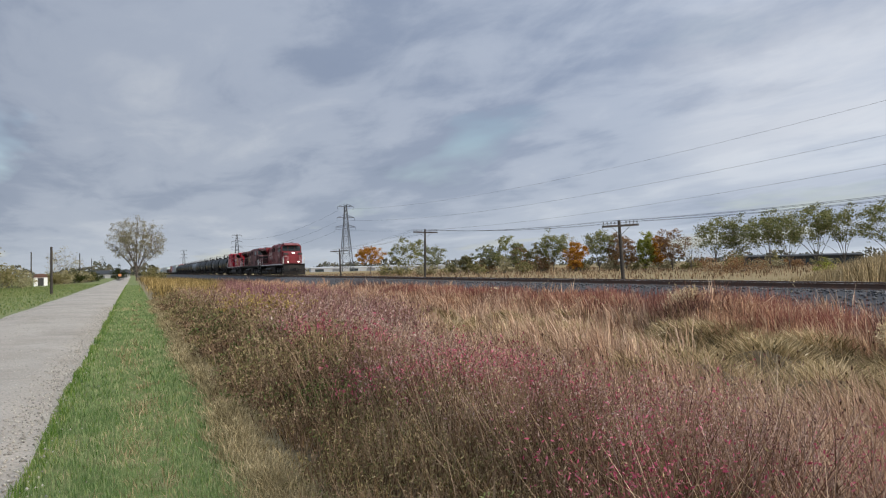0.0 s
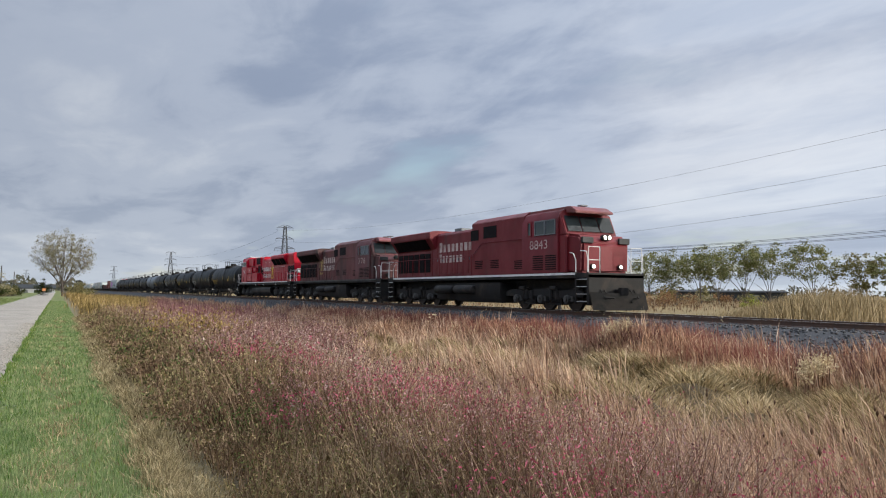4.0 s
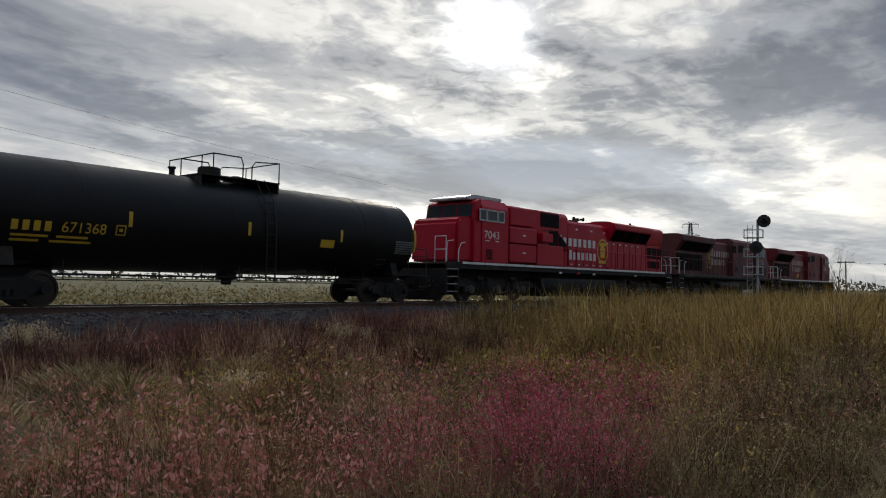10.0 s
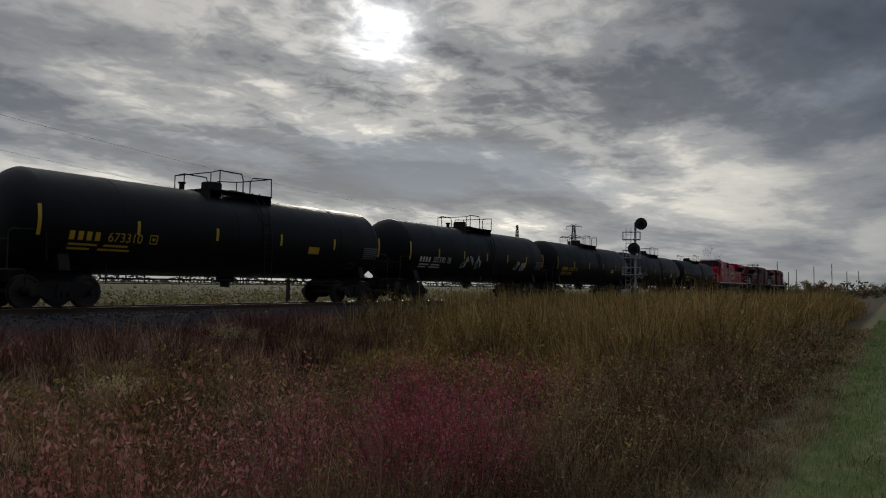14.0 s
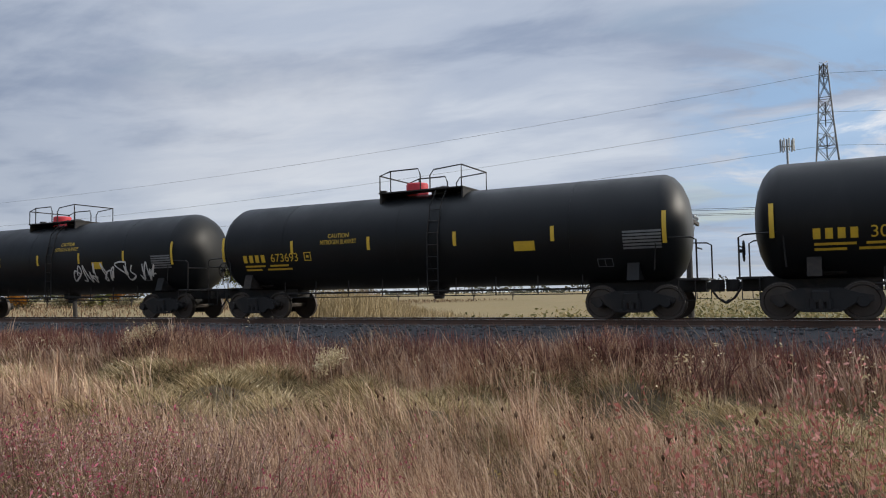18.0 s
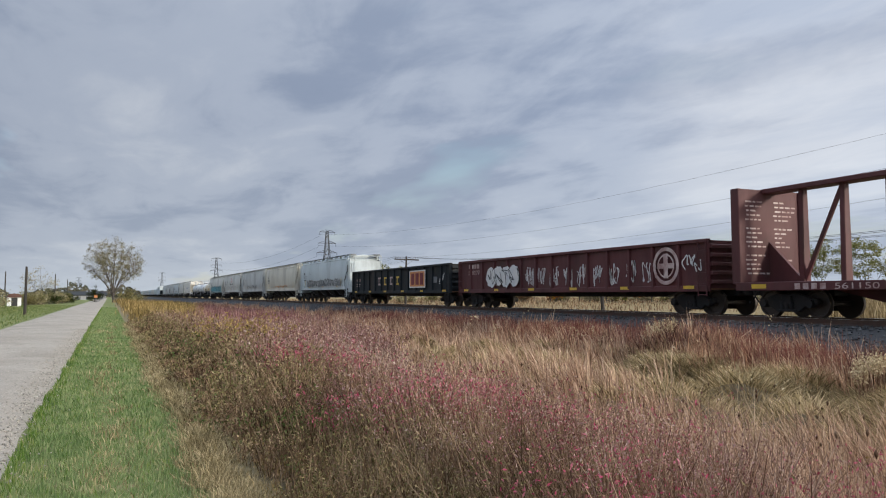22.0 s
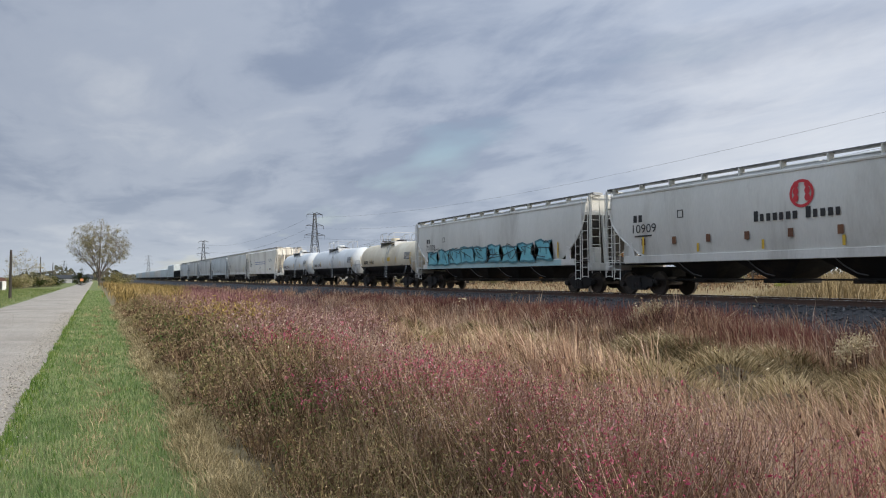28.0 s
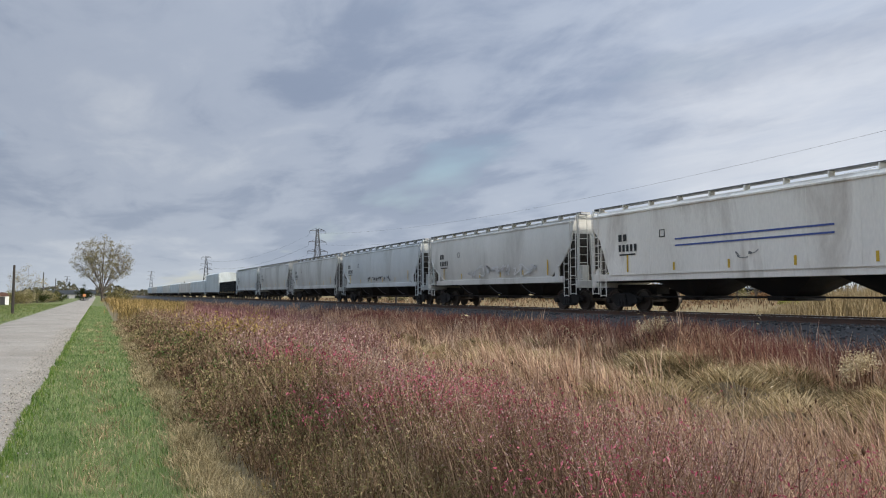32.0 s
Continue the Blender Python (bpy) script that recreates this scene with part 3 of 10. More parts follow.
def freight_truck(car, y):
    def bolster(bm):
        box(bm, -1.15, 1.15, -0.2, 0.2, 0.42, 0.72, 0.03)
        tube(bm, [(0, 0, 0.7), (0, 0, 0.9)], 0.3, 12)
    tr = part("truck", kept("truck_bolster", bolster, BLACK_STEEL), BLACK_STEEL, car, "black cast steel two-axle truck", at=(0, y, 0))

    def side(bm):
        prism(bm, [(-1.12, 0.46), (-1.12, 0.60), (-0.80, 0.66), (-0.42, 0.78), (0.42, 0.78), (0.80, 0.66), (1.12, 0.60), (1.12, 0.46), (0.98, 0.40), (0.72, 0.40), (0.42, 0.20), (-0.42, 0.20), (-0.72, 0.40), (-0.98, 0.40)], -0.08, 0.08, "x", 0.015)
        for dy in (-0.18, 0.0, 0.18):
            tube(bm, [(-0.10, dy, 0.28), (-0.10, dy, 0.52)], 0.075, 8)
        for dy in (-0.89, 0.89):
            tube(bm, [(-0.19, dy, 0.46), (0.02, dy, 0.46)], 0.13, 10)
        box(bm, -0.15, 0.02, -0.36, 0.36, 0.20, 0.28, 0.01)
    for s in (-1, 1):
        part("sideframe", kept("sideframe", side, BLACK_STEEL), BLACK_STEEL, tr, at=pose(s * 1.0, 0, 0, 0, 0, 0 if s < 0 else 180))
    for dy in (-0.89, 0.89):
        wheelset(tr, dy, 0.46)
    return tr


def coupler(car, y, out):
    def make(bm):
        box(bm, -0.13, 0.13, -0.45, 0.05, 0.78, 0.98, 0.02)
        prism(bm, [(-0.17, 0.0), (0.17, 0.0), (0.20, 0.22), (0.08, 0.34), (0.02, 0.2), (-0.10, 0.34), (-0.2, 0.2)], 0.72, 1.04, "z", 0.02)
        tube(bm, [(-0.35, -0.1, 0.85), (-0.38, 0.1, 0.55), (-0.3, 0.3, 0.42), (-0.2, 0.42, 0.5)], 0.03, 6)
    part("coupler", kept("coupler", make, BLACK_STEEL), BLACK_STEEL, car, at=pose(0, y, 0, 0, 0, 0 if out > 0 else 180))


def lettering(car, words, y_left, y_right, z0, height, mat, x=-1.5, wrap=None, name="number", label=""):
    """Words on the road side, from y_left to y_right, in the built-in font; wrap: the tank's radius and axis height."""
    cu = bpy.data.curves.new(name, "FONT")
    cu.body = words
    cu.fill_mode = "BOTH"
    tmp = new("tmp", cu)
    deps = bpy.context.evaluated_depsgraph_get()
    me = bpy.data.meshes.new_from_object(tmp.evaluated_get(deps))
    bpy.data.objects.remove(tmp)
    bpy.data.curves.remove(cu)
    co = np.empty(len(me.vertices) * 3, np.float32)
    me.vertices.foreach_get("co", co)
    co = co.reshape(-1, 3)
    lo, hi = co[:, :2].min(0), co[:, :2].max(0)
    u = (co[:, 0] - lo[0]) / (hi[0] - lo[0])
    v = (co[:, 1] - lo[1]) / (hi[1] - lo[1])
    z = z0 + v * height
    xs = np.full_like(z, x) if wrap is None else -np.sqrt(np.maximum(0.01, (wrap[0] + 0.008) ** 2 - (z - wrap[1]) ** 2))
    me.vertices.foreach_set("co", np.stack([xs, y_left + u * (y_right - y_left), z], 1).astype(np.float32).ravel())
    me.materials.clear()
    me.materials.append(mat)
    me.name = name
    return part(name, me, mat, car, label)


def bars(car, rects, mat, x=-1.5, wrap=None, name="marking", label=""):
    """Flat marks on the road side: rectangles (y_left, y_right, z0, z1); a name's blocks are parts one by one."""
    if name == "company_name":
        return [bars(car, [r], mat, x, wrap, "name_block", label if i == 0 else "") for i, r in enumerate(rects)]
    bm = B()
    for a, b, z0, z1 in rects:
        steps = 1 if wrap is None else max(1, int((z1 - z0) / 0.12))
        prev = None
        for i in range(steps + 1):
            z = z0 + (z1 - z0) * i / steps
            xx = x if wrap is None else -math.sqrt(max(0.01, (wrap[0] + 0.008) ** 2 - (z - wrap[1]) ** 2))
            row = (bm.verts.new((xx, a, z)), bm.verts.new((xx, b, z)))
            if prev:
                bm.faces.new((prev[0], prev[1], row[1], row[0]))
            prev = row
    bmesh.ops.recalc_face_normals(bm, faces=bm.faces)
    return part(name, bm, mat, car, label)


def letter_blocks(y_left, y_right, z0, height, count, first=0.0):
    """Plain slab-shaped blocks the size of the letters of a word."""
    step = (y_right - y_left) / count
    out = []
    for i in range(count):
        a, b, top = y_left + step * (i + 0.12), y_left + step * (i + (0.80, 0.70, 0.76)[i % 3]), z0 + height + (first if i == 0 else 0.0)
        out += [(a, b, z0, top)]
    return out


def scrawl(car, y0, y1, z0, z1, mat, seed, loops=6, width=0.05, x=-1.5, wrap=None, label="illegible spray-painted scrawl"):
    """Spray-painted scribble: ribbons that wander across a stretch of the side."""
    rng = random.Random(seed)
    bm = B()
    for k in range(loops):
        c = y0 + (y1 - y0) * (k + 0.5) / loops
        span = abs(y1 - y0) / loops
        pts = [(c + rng.uniform(-0.6, 0.6) * span, rng.uniform(z0, z1)) for _ in range(6)]
        fine_pts = []
        for i in range(len(pts) - 1):
            for s in range(6):
                t = s / 6
                p0, p1, p2, p3 = pts[max(i - 1, 0)], pts[i], pts[i + 1], pts[min(i + 2, len(pts) - 1)]
                fine_pts.append(tuple(0.5 * (2 * p1[d] + (p2[d] - p0[d]) * t + (2 * p0[d] - 5 * p1[d] + 4 * p2[d] - p3[d]) * t * t + (3 * p1[d] - p0[d] - 3 * p2[d] + p3[d]) * t ** 3) for d in (0, 1)))
        prev = None
        for i, (y, z) in enumerate(fine_pts):
            q = fine_pts[min(i + 1, len(fine_pts) - 1)]
            r = fine_pts[max(i - 1, 0)]
            d = Vector((q[0] - r[0], q[1] - r[1]))
            d = d.normalized() if d.length else Vector((1, 0))
            w2 = width * rng.uniform(0.4, 0.6)
            row = []
            for s in (-1, 1):
                yy, zz2 = y - d.y * w2 * s, min(max(z + d.x * w2 * s, z0 - 0.1), z1 + 0.1)
                xx = x - 0.0005 * k if wrap is None else -math.sqrt(max(0.01, (wrap[0] + 0.010 + 0.0005 * k) ** 2 - (zz2 - wrap[1]) ** 2))
                row.append(bm.verts.new((xx, yy, zz2)))
            if prev:
                bm.faces.new((prev[0], prev[1], row[1], row[0]))
            prev = row
    return part("graffiti", bm, mat, car, label)


def blobs(car, shapes, mat, x=-1.5, name="graffiti", label="", wrap=None):
    """Closed outlines filled flat on the road side; a shape is a list of (y, z)."""
    bm = B()
    for k, s in enumerate(shapes):
        vs = [bm.verts.new((x - 0.001 * k if wrap is None else -math.sqrt(max(0.01, (wrap[0] + 0.008) ** 2 - (z - wrap[1]) ** 2)), y, z)) for y, z in s]
        bm.faces.new(vs)
    bmesh.ops.triangulate(bm, faces=bm.faces)
    bmesh.ops.recalc_face_normals(bm, faces=bm.faces)
    return part(name, bm, mat, car, label)


def tag_letters(car, y0, y1, z0, z1, count, fill, line, x, seed, edge=0.06):
    """A row of fat spray-painted letter shapes that cannot be read: dark outline, filled face, a few slits."""
    rng = random.Random(seed)
    step = (y1 - y0) / count
    for i in range(count):
        c = y0 + step * (i + 0.5)
        w, lo, hi = abs(step) * rng.uniform(0.42, 0.52), z0 + rng.uniform(0, 0.12) * (z1 - z0), z1 - rng.uniform(0, 0.25) * (z1 - z0)
        tilt = rng.uniform(-0.25, 0.25)
        waist = rng.uniform(0.62, 1.0)
        face = [(-1, 0), (-0.3, -0.06), (0.25, 0.04), (1, 0), (waist, 0.5), (1.05, 1), (0.35, 1.07), (-0.2, 0.93), (-1, 1.0), (-waist, 0.55)]
        pts = [(u * rng.uniform(0.9, 1.08), v + rng.uniform(-0.03, 0.03)) for u, v in face]

        def place(grow_by):
            return [(c + (w + grow_by) * u * 0.95 + tilt * (v - 0.5) * w, lo + (hi - lo) * v + grow_by * (1 if v > 0.5 else -1)) for u, v in pts]
        blobs(car, [place(edge)], line, x=x - 0.0012 * i, label="dark spray-painted outline")
        blobs(car, [place(0.0)], fill, x=x - 0.010 - 0.0012 * i, label="sprayed fat letter shape")
        for k in range(2):
            a, zz = c + rng.uniform(-0.5, 0.4) * w, lo + (hi - lo) * rng.uniform(0.25, 0.6)
            blobs(car, [[(a, zz), (a + 0.07, zz - 0.02), (a + 0.10 + tilt * 0.2, zz + (hi - lo) * 0.38), (a + 0.02, zz + (hi - lo) * 0.34)]], line, x=x - 0.022 - 0.0012 * i, label="dark sprayed slit")


def oval(y, z, ry, rz, n=28, wob=0.0, seed=0):
    rng = random.Random(seed)
    return [(y + ry * math.cos(math.tau * i / n) * (1 + rng.uniform(-wob, wob)), z + rz * math.sin(math.tau * i / n) * (1 + rng.uniform(-wob, wob))) for i in range(n)]


def ring(bm, y, z, r0, r1, x, n=40):
    vs = [[bm.verts.new((x, y + r * math.cos(math.tau * i / n), z + r * math.sin(math.tau * i / n))) for i in range(n)] for r in (r0, r1)]
    for i in range(n):
        bm.faces.new((vs[0][i], vs[0][(i + 1) % n], vs[1][(i + 1) % n], vs[1][i]))


def brake_wheel(car, x, y, z):
    def make(bm):
        n = 18
        tube(bm, [(0.26 * math.cos(math.tau * i / n), 0, 0.26 * math.sin(math.tau * i / n)) for i in range(n + 1)], 0.018, 6)
        for i in range(5):
            a = math.tau * i / 5
            tube(bm, [(0, 0, 0), (0.26 * math.cos(a), 0, 0.26 * math.sin(a))], 0.014, 5)
        tube(bm, [(0, -0.02, 0), (0, 0.14, 0)], 0.05, 8)
    part("brake_wheel", kept("brake_wheel", make, BLACK_STEEL), BLACK_STEEL, car, at=(x, y, z))


def tank_car(label, front, back, mat, number, num_mat=WHITE_PAINT, marks=5, valve=None, platform="hoop", radius=1.50, seed=0, skirt=None, extra=None, strips=True, rails=BLACK_STEEL, zc=2.47):
    rng = random.Random(seed)
    car = vehicle("tank_car", label, "tank car", front, back, "tank cars of the train")
    half = (back - front) / 2
    e = half - 0.80
    R, q = radius, radius / 1.5
    wrap = (R, zc)
    bm = B()
    prof = [(-e, 0.02), (-e + 0.02, 0.45 * q), (-e + 0.10, 0.85 * q), (-e + 0.24, 1.18 * q), (-e + 0.42, 1.40 * q), (-e + 0.60, R - 0.01), (-e + 0.66, R)]
    prof += [(y, R) for y in (-2.2, -2.19, -0.02, 2.19, 2.2)]
    prof += [(-y, r) for y, r in prof[6::-1]]
    lathe(bm, prof, "y", (0, 0, zc), 56)
    part("tank", bm, mat, car)
    if skirt:
        bm = B()
        prev = None
        for i in range(25):
            a = radians(-90 - 67 + 134 * i / 24)
            row = [bm.verts.new(((R + 0.014) * math.cos(a), y, zc + (R + 0.014) * math.sin(a))) for y in (-e + 0.62, e - 0.62)]
            if prev:
                bm.faces.new((prev[0], prev[1], row[1], row[0]))
            prev = row
        bmesh.ops.recalc_face_normals(bm, faces=bm.faces)
        part("painted_belly", bm, BLACK_TANK, car, "black-painted lower half")
    for y in (-e * 0.62, -0.55, 0.55, e * 0.62):
        bm = B()
        lathe(bm, [(y - 0.035, R - 0.02), (y - 0.035, R + 0.006), (y + 0.035, R + 0.006), (y + 0.035, R - 0.02)], "y", (0, 0, zc), 56)
        part("weld_band", bm, mat, car)
    # underframe at both ends, running pipe and outlet
    for s in (-1, 1):
        bm = B()
        box(bm, -0.35, 0.35, s * (half - 0.45) - 0.0, s * (half - 3.6), 0.72, 1.10, 0.02)
        prism(bm, [(-1.30, 1.06), (1.30, 1.06), (1.1, 1.75), (0.5, 1.1), (-0.5, 1.1), (-1.1, 1.75)], s * (half - 2.15) - 0.16, s * (half - 2.15) + 0.16, "y")
        part("stub_sill", bm, BLACK_STEEL, car)
        bm = B()
        box(bm, -1.45, 1.45, s * (half - 0.42), s * (half - 0.95), 1.02, 1.08, 0.01)
        part("end_platform", bm, BLACK_STEEL, car)
        bm = B()
        for x in (-1.42, 1.42):
            tube(bm, [(x, s * (half - 0.50), 1.05), (x, s * (half - 0.50), 2.05), (x, s * (half - 0.62), 2.12), (x, s * (half - 1.5), 2.15), (x, s * (half - 1.55), 1.3)], 0.022, 6)
        tube(bm, [(-1.42, s * (half - 0.5), 1.85), (-0.5, s * (half - 0.5), 1.85)], 0.02, 6)
        part("end_railing", bm, rails, car)
        for x in (-1.46, 1.46):
            bm = B()
            tube(bm, [(x, s * (half - 0.55), 1.05), (x, s * (half - 0.55), 0.52), (x, s * (half - 0.95), 0.52), (x, s * (half - 0.95), 1.05)], 0.018, 5)
            part("sill_step", bm, BLACK_STEEL, car)
        coupler(car, s * (half - 0.35), s)
        freight_truck(car, s * (half - 2.25))
    brake_wheel(car, -0.7, half - 0.55, 1.75)
    bm = B()
    box(bm, -0.75, -0.35, half - 2.9, half - 1.9, 1.10, 1.42, 0.06)
    part("brake_cylinder", bm, BLACK_STEEL, car)
    bm = B()
    tube(bm, [(-1.02, -half + 3.4, 0.86), (-1.02, half - 3.4, 0.86)], 0.03, 6)
    for i in range(9):
        y = -half + 3.6 + i * (2 * half - 7.2) / 8
        tube(bm, [(-1.02, y, 0.72), (-1.0, y, 1.25)], 0.018, 5)
    tube(bm, [(-1.02, -half + 3.4, 0.72), (-1.02, half - 3.4, 0.72)], 0.016, 5)
    part("brake_pipe", bm, BLACK_STEEL, car)
    bm = B()
    lathe(bm, [(0.62, 0.10), (0.62, 0.16), (0.78, 0.18), (0.80, 0.32), (1.02, 0.34)], "z", (0, -0.2, 0), 16)
    part("outlet", bm, BLACK_STEEL, car)
    # top platform, valve housing, railing
    top = zc + R
    bm = B()
    for y0, y1 in ((-1.55, -0.35), (0.35, 1.45)):
        box(bm, -0.95, 0.95, y0, y1, top + 0.02, top + 0.06)
    box(bm, -0.95, -0.45, -0.35, 0.35, top + 0.02, top + 0.06)
    box(bm, 0.45, 0.95, -0.35, 0.35, top + 0.02, top + 0.06)
    for y in (-1.5, 1.4):
        box(bm, -0.9, 0.9, y - 0.03, y + 0.03, top - 0.32, top + 0.02)
    part("top_platform", bm, BLACK_STEEL if rails is BLACK_STEEL else SILVER, car)
    bm = B()
    lathe(bm, [(top - 0.1, 0.36), (top + 0.36, 0.36), (top + 0.40, 0.33), (top + 0.42, 0.02)], "z", (0, 0.55, 0), 18)
    part("valve_housing", bm, valve or (BLACK_STEEL if rails is BLACK_STEEL else mat), car, "round valve housing")
    bm = B()
    lathe(bm, [(top - 0.1, 0.42), (top + 0.10, 0.42), (top + 0.10, 0.50), (top + 0.15, 0.50), (top + 0.17, 0.3), (top + 0.24, 0.12), (top + 0.25, 0.01)], "z", (0, -0.45, 0), 18)
    part("manway", bm, BLACK_STEEL, car)
    bm = B()
    lathe(bm, [(top - 0.1, 0.09), (top + 0.20, 0.09), (top + 0.21, 0.13), (top + 0.26, 0.13), (top + 0.27, 0.02)], "z", (0, 1.85, 0), 10)
    part("relief_valve", bm, BLACK_STEEL, car)
    bm = B()
    h = 0.72
    for x in (-0.93, 0.93):
        tube(bm, [(x, -1.5, top + 0.05), (x, -1.5, top + h), (x, -0.55, top + h - 0.08), (x, -0.42, top + h - 0.25), (x, -0.42, top + 0.05)], 0.022, 6)
        tube(bm, [(x, 1.4, top + 0.05), (x, 1.4, top + h - 0.12), (x, 1.0, top + h), (x, 0.0, top + h), (x, -0.08, top + h - 0.2), (x, -0.08, top + 0.05)], 0.022, 6)
        tube(bm, [(x, 1.0, top + 0.05), (x, 1.0, top + h)], 0.02, 6)
    tube(bm, [(-0.93, -1.5, top + h), (0.93, -1.5, top + h)], 0.022, 6)
    tube(bm, [(-0.93, 1.4, top + h - 0.12), (0.93, 1.4, top + h - 0.12)], 0.022, 6)
    part("safety_railing", bm, rails, car, "thin tubular safety railing")
    bm = B()
    for x, y in ((-R - 0.06, -0.62), (-R - 0.06, -0.98)):
        tube(bm, [(x, y, 0.75), (x, y, zc), (x + 0.22, y, zc + 0.95), (x + 0.72, y, zc + R + 0.1)], 0.02, 5)
    for i in range(9):
        z = 0.8 + i * 0.36
        dx = 0.0 if z < zc else R - math.sqrt(max(0, R * R - (z - zc) ** 2))
        tube(bm, [(-R - 0.05 + dx, -0.62, z), (-R - 0.05 + dx, -0.98, z)], 0.014, 5)
    part("side_ladder", bm, rails, car)
    # reflective strips, data panel, number
    if strips:
        for i in range(marks + 1):
            y = (e - 0.35) * (1 - 2 * i / marks) * 0.985
            tall = i in (0, marks)
            z0 = (2.0 if tall else 2.18) + zc - 2.47
            bars(car, [(y + 0.055, y - 0.055, z0, z0 + (0.84 if tall else 0.42))], YELLOW_PAINT, wrap=wrap, name="reflector", label="yellow reflective strip")
    if number:
        a = e - 1.35
        up = -0.14 if skirt else 0.0
        for i in range(4):
            bars(car, [(a - 0.26 * i, a - 0.26 * i - 0.16, 1.93 + up, 2.18 + up)], num_mat, wrap=wrap, name="owner_mark")
        lettering(car, number, a - 1.2, a - 1.2 - 0.19 * len(number), 1.93 + up, 0.27, num_mat, wrap=wrap)
        bars(car, [] if skirt else [(a - 0.02, a - 0.9, 1.78, 1.84), (a - 1.1, a - 1.9, 1.78, 1.84), (a - 0.02, a - 0.7, 1.66, 1.72), (a - 0.95, a - 2.0, 1.66, 1.72)], num_mat, wrap=wrap, name="small_print")
        y = a - 2.6
        bars(car, [] if skirt else [(y, y - 0.28, 2.18, 2.21), (y, y - 0.28, 1.93, 1.96), (y, y - 0.03, 1.96, 2.18), (y - 0.25, y - 0.28, 1.96, 2.18), (y - 0.09, y - 0.19, 2.03, 2.11)], num_mat, wrap=wrap, name="square_mark")
        y = -e + 1.55
        for i in range(6):
            bars(car, [(y, y - 1.0, 1.88 + (0.15 if skirt else 0) + 0.085 * i, 1.88 + (0.15 if skirt else 0) + 0.085 * i + 0.055)], GALV, wrap=wrap, name="data_line", label="line of small print")
        y = -e + 2.3
        bars(car, [(y, y - 0.42, 1.44, 1.46), (y, y - 0.42, 1.64, 1.66), (y, y - 0.02, 1.46, 1.64), (y - 0.4, y - 0.42, 1.46, 1.64), (y - 0.2, y - 0.22, 1.46, 1.64)], GALV, wrap=wrap, name="card_board")
        if rng.random() < 0.75:
            y = -e + rng.uniform(3.4, 5.6)
            bars(car, [(y, y - 0.62, 1.95, 2.22)], YELLOW_PAINT, wrap=wrap, name="warning_plate", label="yellow warning plate")
    if skirt:
        bm = B()
        box(bm, -1.30, 1.30, -half + 2.2, half - 2.2, 0.99, 1.03)
        part("running_rod", bm, BLACK_STEEL, car)
    if extra:
        extra(car, wrap, e)
    return car


def freight_ends(car, half, body, z_top, mat):
    """Ladders, brake wheel, couplers and trucks that box-like cars share."""
    for s in (-1, 1):
        coupler(car, s * (half - 0.35), s)
        freight_truck(car, s * (half - 2.0))
        bm = B()
        for y in (s * (body - 0.06), s * (body - 0.48)):
            tube(bm, [(-1.60, y, 0.7), (-1.60, y, z_top)], 0.022, 5)
        k = int((z_top - 0.7) / 0.4)
        for i in range(k):
            tube(bm, [(-1.60, s * (body - 0.06), 0.75 + 0.4 * i), (-1.60, s * (body - 0.48), 0.75 + 0.4 * i)], 0.016, 5)
        part("ladder", bm, mat, car)
    brake_wheel(car, -0.5, half - 0.75, 2.4)


